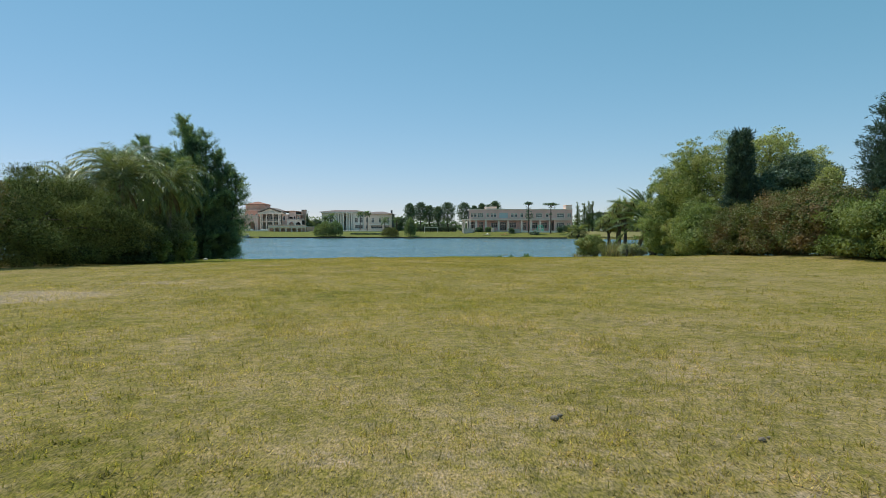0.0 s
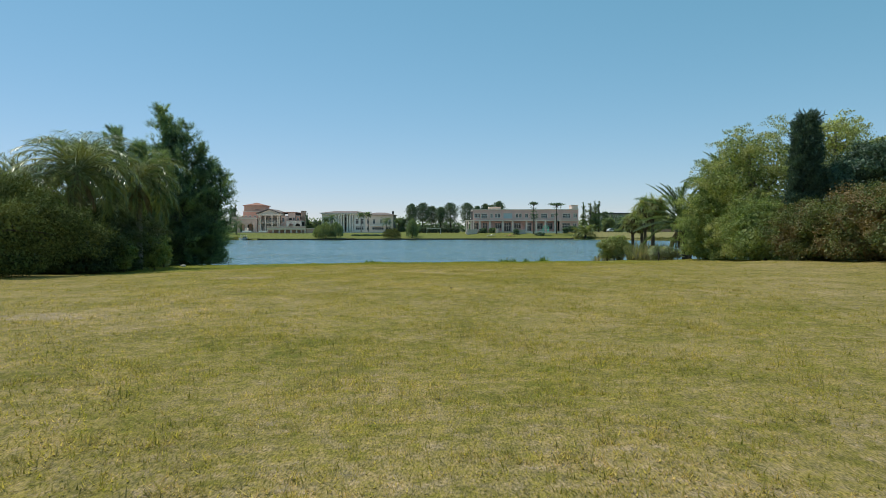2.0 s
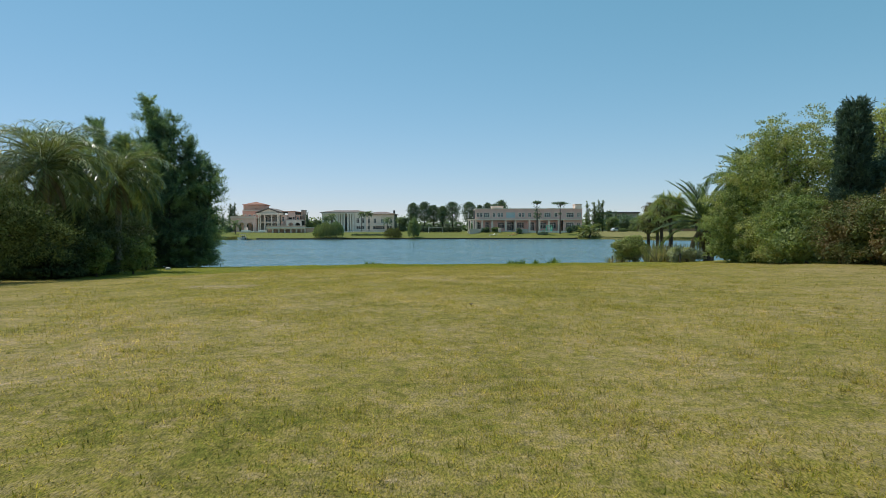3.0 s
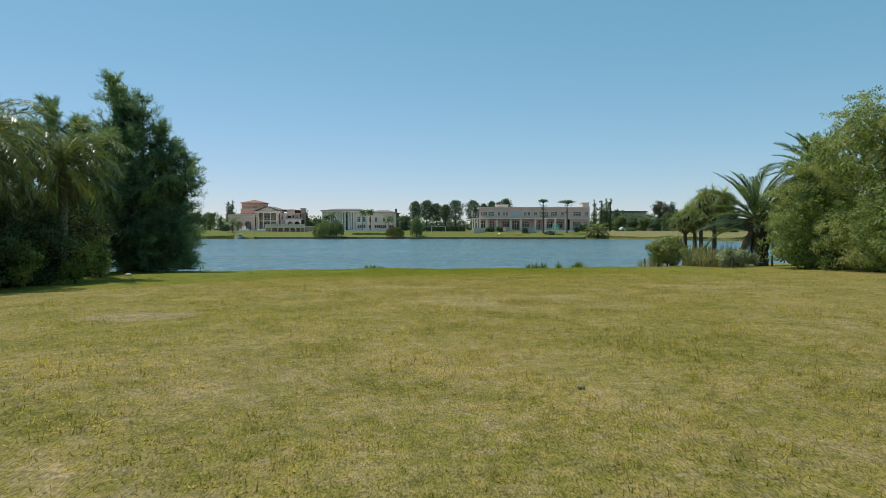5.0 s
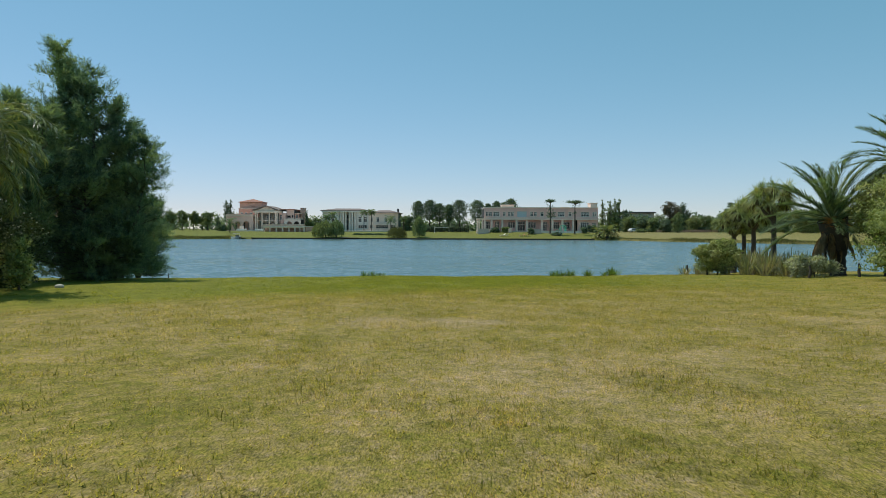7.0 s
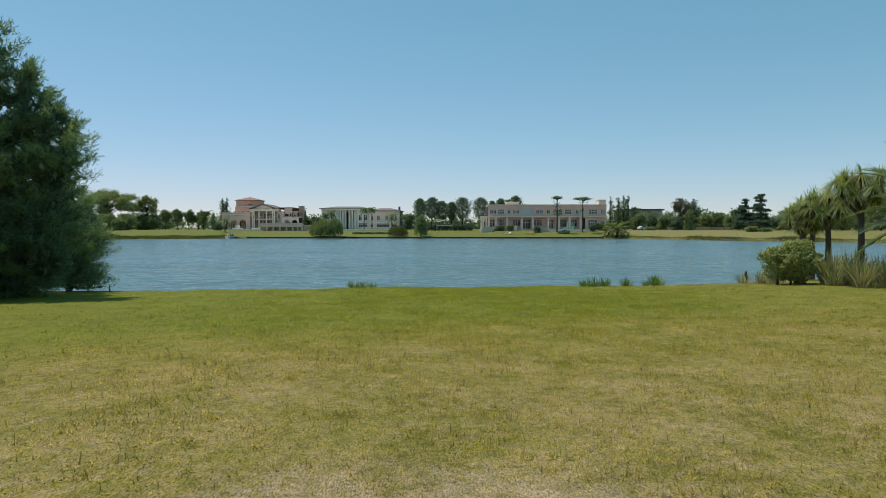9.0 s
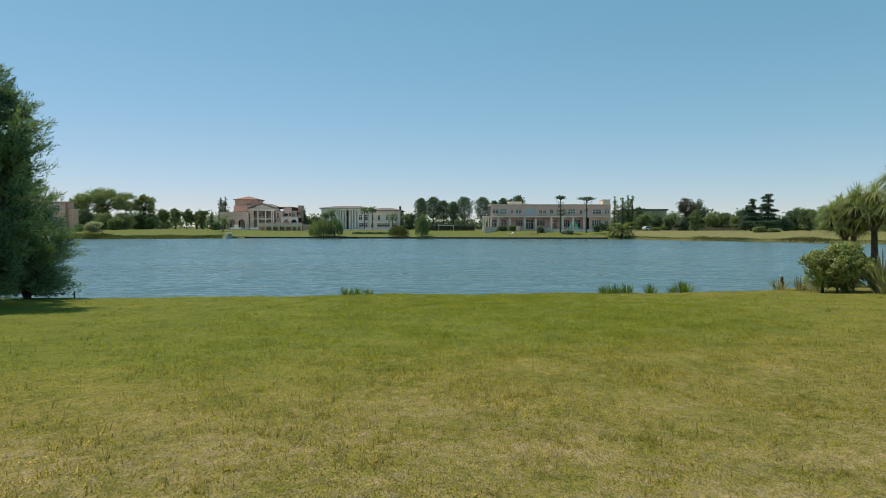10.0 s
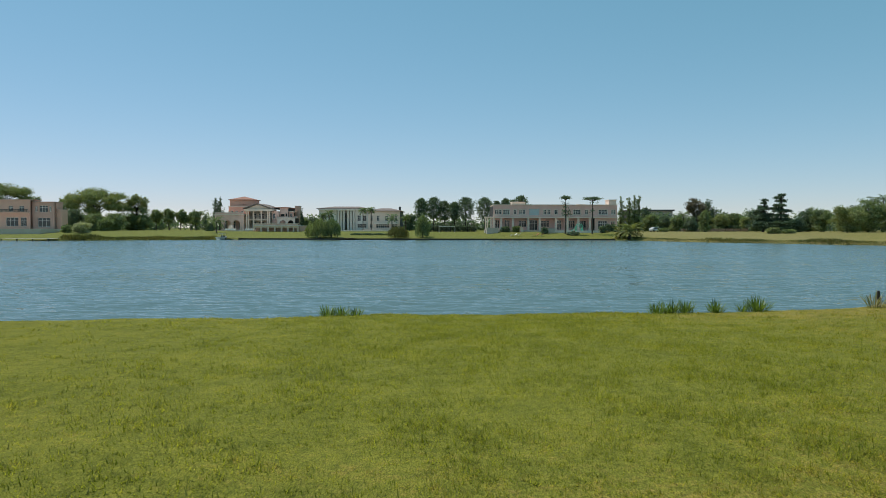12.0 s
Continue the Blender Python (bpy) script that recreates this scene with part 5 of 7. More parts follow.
# ---- long white villa with a tall colonnade ----
def villa_colonnade():
    h = thing("villa", pose(-39.08, 300.00, 2.40), "long cream villa with tall white colonnade and dark roofs", "house")
    z0, ze = 2.2, 10.51
    lefts = [(-54.69, -53.34), (-51.75, -50.40)]
    holes = [(a, b, 6.21, 8.47) for a, b in lefts] + [(a, b, 3.27, 5.08) for a, b in lefts]
    holes += [(-40.21, -38.86, 6.21, 8.47), (-37.95, -36.59, 6.21, 8.47), (-40.21, -36.59, 3.50, 5.08)]
    hp("wall", pierced(-55.49, -48.36, z0, ze, 300, 0.5, holes), M_WHITE, h)
    hp("wall", pierced(-41.12, -35.69, z0, ze, 300, 0.5, holes), M_WHITE, h)
    for i, (a, b, c, d) in enumerate(holes):
        window(h, a, b, c, d, 300.2, 4 if i == len(holes) - 1 else 2)
    hp("body", block(-55.49, -35.69, 302.6, 316, z0, ze), M_CREAM, h)
    door = [(-45.98, -44.17, 2.4, 9.61)]
    # Recess wall darker than the fronts: shade behind the columns is in its colour.
    hp("recess_wall", pierced(-48.36, -41.12, z0, ze, 302, 0.4, door), M_STONE, h)
    for a, b, c, d in door:
        window(h, a, b, c, d, 302.2, 3)
    for cx in (-47.68, -46.66, -45.53, -43.83, -42.70, -41.57):
        column(h, cx, 299.4, z0, ze, 0.45, M_WHITE)
    hp("entablature", block(-55.60, -35.58, 298.6, 302, ze, ze + 0.45), M_WHITE, h)
    hp("roof", hip_roof(-55.37, -35.91, 299.4, 316, ze + 0.46, 12.23, 5.5, 0.9), M_TILE, h)
    zr = 10.06
    rights = [(-34.78, -33.88), (-32.29, -31.16), (-28.90, -27.77), (-26.86, -25.73), (-25.05, -24.15)]
    holes = [(a, b, 6.21, 8.25) for a, b in rights] + [(-32.52, -27.32, 3.50, 4.97), (-35.01, -33.88, 3.50, 4.97), (-26.19, -24.15, 3.50, 4.97)]
    hp("wall", pierced(-35.64, -23.02, z0, zr, 298, 0.5, holes), M_CREAM, h)
    for i, (a, b, c, d) in enumerate(holes):
        window(h, a, b, c, d, 298.25, 6 if i == 5 else 2)
    hp("body", block(-35.64, -23.02, 299.2, 316, z0, zr), M_DARK, h)
    hp("balcony", block(-33.20, -23.70, 296.6, 298, 5.19, 5.53), M_WHITE, h)
    hp("roof", hip_roof(-35.64, -23.24, 298, 316, zr, 11.50, 5, 0.9), M_TILE, h)
    hp("chimney", block(-23.81, -23.02, 302, 303.2, zr, 11.98), M_SLATE, h)
    hp("pool_terrace", block(-44.64, -25.02, 268, 297.9, 1.6, 2.60), M_SAND, h, "pale paved pool terrace")
    hp("pool_parapet", block(-35.88, -29.20, 280, 280.4, 2.64, 3.17), M_STONE, h)


# ---- long pink villa with a flat roof ----
def villa_flat():
    h = thing("villa", pose(30.60, 252.00, 2.00), "long pink flat-roofed two-storey villa with a veranda", "house")
    zc, zt, z0 = 7.14, 10.82, 1.5
    up = [(11.45, 12.19), (12.46, 13.29), (17.53, 18.08), (19.28, 19.83), (20.38, 20.93), (27.10, 27.75), (28.39, 29.04), (30.70, 31.43), (40.55, 41.20), (49.02, 49.43), (49.58, 49.98)]
    big = [(13.94, 16.05), (36.59, 38.89), (44.79, 47.55)]
    holes = [(a - 0.16, b + 0.16, 7.95, 9.42) for a, b in up] + [(a, b, 7.87, 9.44) for a, b in big]
    centre = (22.32, 25.63, 7.69, 9.62)
    hp("upper_wall", pierced(10.71, 50.68, zc, zt, 252, 0.45, holes + [centre]), M_BLUSH, h)
    for a, b, c, d in holes:
        window(h, a, b, c, d, 252.2, 3 if b - a > 1.5 else 2)
        surround(h, a, b, c, d, 252)
    hp("glass_block_panel", block(centre[0], centre[1], 252.2, 252.35, centre[2], centre[3]), M_PALE_GLASS, h, "pale frosted glass panel")
    hp("upper_body", block(10.71, 50.68, 253.2, 268, zc, zt - 0.3), M_DARK, h)
    for a, b in big:
        rail = hp("balcony_rail", block(a, b, 251.7, 251.78, 8.61, 8.72), M_WHITE, h)
        for k in range(5):
            part("post", block(a + (b - a) * k / 4 - 0.03, a + (b - a) * k / 4 + 0.03, 251.71, 251.77, zc + 0.3, 8.61), M_WHITE, rail)
    hp("parapet_coping", block(10.62, 50.77, 251.75, 268, zt, zt + 0.28), M_CREAM, h)
    hp("cornice", block(7.95, 50.79, 251.0, 255, zc - 0.42, zc), M_CREAM, h)
    hp("band", block(10.71, 50.68, 251.9, 252, zc + 0.25, zc + 0.4), M_CREAM, h)
    for a, b, y, c, d in ((17.34, 21.76, 258, zt, 12.02), (48.29, 50.68, 253, zt, 12.57), (39.81, 42.39, 262, zt, 11.37)):
        hp("roof_room", block(a, b, y, y + 5, c + 0.28, d, 0.04), M_CREAM, h)
        hp("roof_room_coping", block(a - 0.15, b + 0.15, y - 0.15, y + 5.15, d, d + 0.2), M_CREAM, h)
    # ground floor, set back behind the veranda
    low = [(11.45, 12.74, 3.09, 5.85), (14.95, 16.05, 3.09, 5.85), (19.65, 21.58, 3.91, 5.66), (23.05, 25.17, 2.90, 5.85), (26.83, 29.04, 3.91, 5.66), (31.99, 33.00, 2.99, 5.76), (35.76, 37.42, 3.64, 5.66), (39.08, 41.10, 3.64, 5.66)]
    low = [(a - 0.25, b + 0.25, c - 0.1, d + 0.25) for a, b, c, d in low]
    hp("lower_wall", pierced(10.71, 43.50, z0, zc - 0.42, 255, 0.4, low), M_BLUSH, h)
    for a, b, c, d in low:
        window(h, a, b, c, d, 255.2, 3)
    right = [(44.60, 47.55, 3.09, 5.85), (48.75, 49.30, 4.01, 5.66), (49.45, 50.00, 4.01, 5.66)]
    hp("lower_wall", pierced(43.53, 50.68, z0, zc - 0.42, 252, 0.4, right), M_PINK, h)
    for a, b, c, d in right:
        window(h, a, b, c, d, 252.25, 4 if b - a > 2 else 1)
        surround(h, a, b, c, d, 252)
    hp("lower_body", block(10.71, 50.68, 256.2, 268, z0, zc - 0.42), M_DARK, h)
    zf = 2.72
    for u in (10.90, 13.29, 17.07, 22.04, 25.72, 30.97, 34.66, 38.16, 41.84):
        hp("pillar", block(u - 0.33, u + 0.33, 251.3, 251.96, zf, zc - 0.42, 0.03), M_CREAM, h)
    for u in (8.23, 8.87, 9.98):
        column(h, u, 251.6, zf, zc - 0.42, 0.24, M_CREAM)
    hp("veranda_floor", block(7.95, 43.50, 249.5, 255, 1.2, zf), M_SAND, h)
    # garden walls and steps towards the water
    hp("garden_wall", block(30.00, 44.67, 246, 246.5, 1.0, 2.73), M_WHITE, h, "low white terrace wall")
    hp("terrace", block(30.00, 44.67, 246.5, 251.8, 1.0, 2.46), M_SAND, h)
    hp("garden_wall", block(27.11, 29.59, 244, 249.5, 0.8, 3.36), M_STONE, h, "grey stone terrace block")
    hp("garden_wall", block(8.29, 11.85, 245, 249.5, 0.8, 3.54), M_STONE, h, "grey stone terrace block")
    for a, b, zz in ((26.24, 27.32, 3.45), (19.09, 19.98, 3.63), (12.02, 12.47, 3.45)):
        hp("garden_pier", block(a, b, 247.5, 249.5, 0.8, zz, 0.05), M_CREAM, h)
    for k in range(5):
        hp("step", block(23.30, 25.60, 244.2 + k * 0.9, 249.5, 1.0, 1.35 + k * 0.2), M_SAND, h)
    for k in range(4):
        hp("step", block(13.55, 15.15, 244.6 + k * 0.9, 249.5, 1.0, 1.45 + k * 0.22), M_SAND, h)


# ---- villa far to one side, and a flat building behind the trees ----
def villa_side():
    h = thing("villa", pose(-138.55, 246.00, 2.20), "brownish-pink flat-roofed two-storey villa by the lake", "house")
    y, z0, zm, zt = 246, 1.6, 7.92, 12.04
    holes = [(-143.20, -141.77, 8.46, 10.25), (-139.80, -138.19, 8.46, 10.25), (-149.29, -147.14, 8.46, 10.25), (-156.45, -153.94, 8.46, 10.25)]
    low = [(-144.10, -140.16, 3.81, 6.58), (-139.45, -137.48, 3.81, 6.58), (-150.00, -146.78, 3.99, 6.31), (-156.80, -153.58, 3.99, 6.31)]
    hp("wall", pierced(-161.81, -136.41, z0, zt, y, 0.45, holes + low), M_TAN, h)
    for a, b, c, d in holes + low:
        window(h, a, b, c, d, y + 0.2, 3)
    hp("body", block(-161.81, -136.40, y + 2.4, y + 6, z0, zt - 0.2), M_BROWNISH, h)
    hp("body", block(-136.36, -129.44, y + 2.4, y + 6, z0, 11.36), M_BROWNISH, h)
    hp("coping", block(-161.90, -136.30, y - 0.2, y + 6.1, zt, zt + 0.25), M_BROWNISH, h)
    hp("coping", block(-136.28, -129.30, y + 1.0, y + 6.1, 11.41, 11.63), M_BROWNISH, h)
    hp("band", block(-161.81, -136.41, y - 0.35, y, zm, zm + 0.35), M_CREAM, h)
    side = [(-135.50, -134.70, 8.46, 10.25), (-134.15, -131.40, 8.28, 10.43), (-131.0, -130.25, 8.46, 10.25), (-134.70, -130.65, 3.60, 6.49)]
    zs = 11.41
    hp("wing_wall", pierced(-136.37, -129.40, z0, zs, y + 1.2, 0.4, side), M_BROWNISH, h)
    for a, b, c, d in side:
        window(h, a, b, c, d, y + 1.4, 3)
    rail = hp("balcony_rail", block(-161.81, -136.58, y - 0.75, y - 0.68, 9.00, 9.12), M_DARK, h)
    for k in range(60):
        cx = -161.81 + k * 0.42
        part("bar", block(cx, cx + 0.06, y - 0.74, y - 0.70, zm + 0.35, 9.00), M_DARK, rail)
    hp("balcony", block(-161.81, -136.41, y - 0.85, y - 0.35, zm + 0.1, zm + 0.35), M_TAN, h)
    hp("terrace", block(-157.15, -124.15, 232, y + 1.2, 0.8, 2.92), M_SAND, h)
    hp("wing_side", block(-129.36, -127.90, y + 2.6, y + 6, z0, 9.2), M_TAN, h)


villa_pediment()
villa_colonnade()
villa_flat()
villa_side()


def far_block():
    h = thing("building", pose(86.04, 330.00, 2.50), "low flat grey-brown building behind trees", "building")
    z0, z1 = 2.0, 11.10
    holes = [(78.97, 82.00, 7.56, 10.09), (83.51, 86.54, 7.56, 10.09), (88.06, 91.60, 7.56, 9.84)]
    hp("wall", pierced(76.44, 95.13, z0, z1, 330, 0.5, holes), M_STONE, h)
    for a, b, c, d in holes:
        window(h, a, b, c, d, 330.2, 4)
    hp("roof", block(75.94, 95.64, 329, 345, z1, z1 + 0.7), M_SLATE, h)
    hp("body", block(76.44, 95.13, 331.4, 344, z0, z1), M_DARK, h)
    hp("roof_room", block(77.96, 81.49, 334, 340, z1 + 0.7, 11.86), M_SLATE, h)


far_block()


# ---- trees of the far shore ----
def far_tree(x, y, top, width, leaf, seed, label, clear=0.25, n=90, per=16, leafsize=(0.55, 0.34), category="tree", group=""):
    """A tree by its height and width: uneven rounded masses over a short trunk."""
    rng = np.random.default_rng(seed)
    z = float(ground_z(x, y))
    h, r = top - z, width / 2
    c0 = h * clear
    span = h - c0
    blobs = [(rng.uniform(-0.15, 0.15) * r, 0, c0 + span * 0.5, r * 0.74, r * 0.7, span * 0.4)]
    for k in range(7):
        a = k * 2.4 + rng.uniform(-0.5, 0.5)
        q = rng.uniform(0.28, 0.5)
        out = rng.uniform(0.75, 1.12) - q
        up = rng.uniform(0.2, 0.8)
        blobs.append((math.cos(a) * r * out, math.sin(a) * r * out, c0 + span * up, r * q, r * q, min(span * rng.uniform(0.14, 0.24), span * (1.02 - up))))
    if clear < 0.1:
        blobs.append((rng.uniform(-0.2, 0.2) * r, 0, h * 0.16, r * 0.85, r * 0.8, h * 0.18))
    blobs.append((rng.uniform(-0.35, 0.35) * r, 0, h - span * 0.2, r * 0.4, r * 0.4, span * 0.2))
    return leafy_tree("tree" if category == "tree" else category, (x, y, z), blobs, leaf, M_BARK, seed, label, category, n, per, max(0.3, r * 0.13), leafsize, 0.02 * h + 0.06, group, cover=0.6, grain=max(0.5, r * 0.3), most=1.0)


def column_tree(x, y, top, width, leaf, seed, label, n=70, group="", low=0.08):
    rng = np.random.default_rng(seed)
    z = float(ground_z(x, y))
    h, r = top - z, width / 2
    blobs = [(rng.uniform(-0.15, 0.15) * r, 0, h * s, r * w * rng.uniform(0.85, 1.1), r * w, h * 0.13) for s, w in ((low + 0.1, 0.8), (0.33, 1.0), (0.5, 0.95), (0.66, 0.8), (0.8, 0.6), (0.92, 0.36))]
    return leafy_tree("tree", (x, y, z), blobs, leaf, M_BARK, seed, label, "tree", n, 16, max(0.22, r * 0.2), (0.36, 0.2), 0.02 * h, group, cover=0.3, grain=0.55, most=0.6, relief=0.2)


def bunya_pine(x, y, top, width, seed):
    """A dome-headed pine: whorls of long boughs that carry dark tufts towards their ends."""
    rng = np.random.default_rng(seed)
    z = float(ground_z(x, y))
    h, r = top - z, width / 2
    tree = thing("pine", pose(x, y, z), "dark dome-headed pine with tufted boughs", "tree", "row of pines on the far shore")
    wood, pts = [tube([(0, 0, -0.2), (0, 0, h * 0.5), (0, 0, h * 0.97)], [0.02 * h, 0.016 * h, 0.03], 7)], []
    h = h - 0.5
    for s in np.linspace(0.42, 0.98, 11):
        full = np.interp(s, [0.42, 0.55, 0.72, 0.86, 0.94, 1.0], [0.5, 0.9, 1.1, 0.9, 0.58, 0.15])
        for k in range(7):
            a = k * 0.898 + s * 9 + rng.uniform(-0.2, 0.2)
            ln = r * full * rng.uniform(0.75, 1.08)
            d = np.array([math.cos(a), math.sin(a), 0])
            tip = np.array([0, 0, h * s]) + d * ln + np.array([0, 0, (s - 0.62) * ln * 0.7])
            wood.append(tube([(0, 0, h * s), tuple(np.array([0, 0, h * s]) + d * ln * 0.5), tuple(tip)], [0.07, 0.05, 0.03], 4))
            for q in ((0.75, 1.0) if s < 0.62 else (0.45, 0.75, 1.0)):
                c = np.array([0, 0, h * s]) * (1 - q) + tip * q
                pts.append(c + rng.normal(size=(15, 3)) * np.array([0.42, 0.42, 0.26]) * r / 3.0)
    v, f = joined(wood)
    part("trunk", mesh_of("trunk", v, f), M_BARK_DARK, tree, soft=True)
    p = np.concatenate(pts)
    v, f = leaf_quads(p, on_ball(len(p), rng) + np.array([0, 0, 0.3]), 0.55, 0.26, rng)
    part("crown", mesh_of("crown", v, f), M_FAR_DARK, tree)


for i, (px, zt, w) in enumerate([(-13.97, 14.56, 4.69), (-9.39, 15.10, 5.75), (-5.45, 13.71, 5.33), (-1.61, 13.29, 3.62), (2.65, 14.99, 6.60), (10.00, 14.99, 6.39), (14.16, 13.71, 3.41), (17.78, 14.78, 4.05), (20.55, 14.35, 3.19), (23.32, 15.63, 5.54)]):
    bunya_pine(px, 285 + (i % 3) * 2.0, zt, w, 200 + i)


def umbrella_pine(x, y, top, width, seed, low_tufts):
    """An old araucaria: bare straight trunk under a flat spreading head."""
    rng = np.random.default_rng(seed)
    z = float(ground_z(x, y))
    h, r = top - z, width / 2
    tree = thing("pine", pose(x, y, z), "tall araucaria with bare trunk and flat head", "tree", "araucarias in front of the pink villa")
    wood, pts = [tube([(0, 0, -0.2), (0.05, 0, h * 0.5), (0, 0, h * 0.97)], [0.26, 0.2, 0.1], 8)], []
    for k in range(11):
        a = k * 2.399
        ln = r * rng.uniform(0.6, 1.02)
        tip = np.array([math.cos(a) * ln, math.sin(a) * ln, h * 0.955 + rng.uniform(-0.1, 0.15)])
        wood.append(tube([(0, 0, h * 0.88), tuple(tip * [0.5, 0.5, 1] - np.array([0, 0, 0.25])), tuple(tip)], [0.07, 0.06, 0.03], 4))
        pts += [tip * [q, q, 1] + rng.normal(size=(26, 3)) * [0.35, 0.35, 0.18] for q in (0.45, 0.75, 1.0)]
    for s, w, n in low_tufts:
        for k in range(n):
            a = rng.uniform(0, 6.28)
            ln = w * rng.uniform(0.4, 1.0)
            tip = np.array([math.cos(a) * ln, math.sin(a) * ln, h * s + rng.uniform(-0.4, 0.4)])
            wood.append(tube([(0, 0, tip[2] - 0.2), tuple(tip)], [0.05, 0.03], 4))
            pts.append(tip + rng.normal(size=(16, 3)) * 0.25)
    v, f = joined(wood)
    part("trunk", mesh_of("trunk", v, f), M_BARK, tree, soft=True)
    p = np.concatenate(pts)
    v, f = leaf_quads(p, on_ball(len(p), rng) + np.array([0, 0, 0.5]), 0.42, 0.16, rng)
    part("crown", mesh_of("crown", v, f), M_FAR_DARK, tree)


umbrella_pine(40.80, 243.00, 13.05, 5.46, 220, [(0.85, 1.7, 3), (0.62, 0.8, 3)])
umbrella_pine(32.51, 243.00, 13.41, 2.82, 221, [(0.72, 1.0, 5), (0.6, 1.4, 10), (0.5, 1.3, 9), (0.8, 0.7, 4)])
for i, (px, zt, w) in enumerate([(55.64, 14.47, 1.76), (58.39, 14.08, 1.96), (60.32, 14.96, 1.96), (61.73, 14.96, 1.76)]):
    column_tree(px, 266, zt, w * 1.35, M_FAR_MID, 230 + i, "tall narrow dark poplar beside the pink villa", 90, "poplars")
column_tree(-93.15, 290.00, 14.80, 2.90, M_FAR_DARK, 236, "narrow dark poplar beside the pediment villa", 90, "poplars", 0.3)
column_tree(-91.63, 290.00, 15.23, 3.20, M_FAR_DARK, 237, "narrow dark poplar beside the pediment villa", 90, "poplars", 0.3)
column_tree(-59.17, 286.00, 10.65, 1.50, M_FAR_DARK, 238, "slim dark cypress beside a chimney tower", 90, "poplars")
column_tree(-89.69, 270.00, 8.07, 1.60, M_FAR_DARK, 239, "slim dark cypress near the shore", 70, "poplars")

SHORE_TREES = [
    # x, y, top, width, leaf, label
    (-10.40, 240.00, 5.53, 2.04, M_FAR_MID, "small willow at the far shore"),
    (-19.17, 300.00, 9.15, 5.42, M_FAR_DARK, "dark tree behind villas"),
    (-57.64, 300.00, 7.57, 5.88, M_FAR_DARK, "dark tree behind villas"),
    (-60.35, 296.00, 7.06, 4.97, M_FAR_MID, "green tree between villas"),
    (-85.11, 262.00, 4.81, 4.25, M_FAR_DARK, "dark shrub beside the golf lawn"),
    (14.26, 248.00, 3.81, 2.52, M_FAR_DARK, "clipped shrub below the veranda"),
    (17.63, 248.00, 3.81, 1.80, M_FAR_MID, "clipped shrub below the veranda"),
    (26.16, 243.00, 3.45, 1.80, M_FAR_DARK, "dark shrub beside garden steps"),
    (34.41, 240.00, 2.05, 3.40, M_FAR_DARK, "low dark shrub on the garden lawn"),
    (48.03, 248.00, 4.53, 3.60, M_FAR_DARK, "dark shrub beside the pink villa"),
    (44.67, 246.00, 3.99, 2.16, M_FAR_DARK, "dark shrub beside the pink villa"),
    (66.60, 255.00, 3.30, 3.00, M_FAR_MID, "low green shrub in front of a parked car"),
    (65.68, 272.00, 11.14, 3.20, M_FAR_DARK, "dark tree beside poplars"),
]
BANK_TREES = [
    (64.62, 262.00, 8.09, 6.56, M_FAR_MID, "green tree on the far bank"),
    (71.88, 270.00, 8.07, 7.20, M_FAR_DARK, "dark tree on the far bank"),
    (73.11, 262.00, 7.32, 5.40, M_FAR_MID, "green tree on the far bank"),
    (81.70, 268.00, 14.30, 7.60, M_FAR_BRONZE, "tall dense bronze-leaved tree on the far bank"),
    (86.60, 269.00, 13.70, 6.00, M_FAR_DARK, "tall dense dark tree on the far bank"),
    (76.52, 246.00, 9.35, 3.60, M_FAR_MID, "slender light tree on the far bank"),
    (76.29, 256.00, 6.84, 4.51, M_FAR_DARK, "dark tree on the far bank"),
    (87.78, 262.00, 8.09, 6.56, M_FAR_OLIVE, "light olive tree on the far bank"),
    (94.54, 266.00, 8.57, 6.66, M_FAR_MID, "green tree on the far bank"),
    (95.22, 258.00, 7.44, 4.94, M_FAR_OLIVE, "light olive tree on the far bank"),
    (94.68, 250.00, 9.29, 5.82, M_FAR_DARK, "dark tree on the far bank"),
]
LAWN_TREES = [
    (96.01, 242.00, 6.60, 5.28, M_FAR_MID, "green tree on the far bank"),
    (110.56, 250.00, 9.84, 6.55, M_FAR_DARK, "dark tree on the far bank"),
    (98.73, 232.00, 6.27, 4.34, M_FAR_DARK, "dark rounded tree near the bank"),
    (113.02, 246.00, 9.71, 7.20, M_FAR_MID, "green tree on the far bank"),
    (105.72, 221.00, 9.24, 9.73, M_FAR_OLIVE, "broad light olive tree on the bank lawn"),
    (114.56, 226.00, 11.82, 9.07, M_FAR_MID, "broad green tree on the bank lawn"),
    (120.37, 226.00, 11.02, 7.13, M_FAR_MID, "tall green tree on the far bank"),
    (118.77, 215.00, 11.31, 9.12, M_FAR_OLIVE, "tall light olive tree on the far bank"),
    (120.31, 205.00, 11.13, 10.01, M_FAR_MID, "tall green tree on the far bank"),
    (125.15, 250.00, 11.11, 9.00, M_FAR_DARK, "dark tree behind the bank lawn"),
    (81.16, 212.00, 3.42, 3.90, M_FAR_OLIVE, "low olive shrub on the bank"),
    (84.00, 210.00, 2.83, 3.53, M_FAR_MID, "low green shrub on the bank"),
]
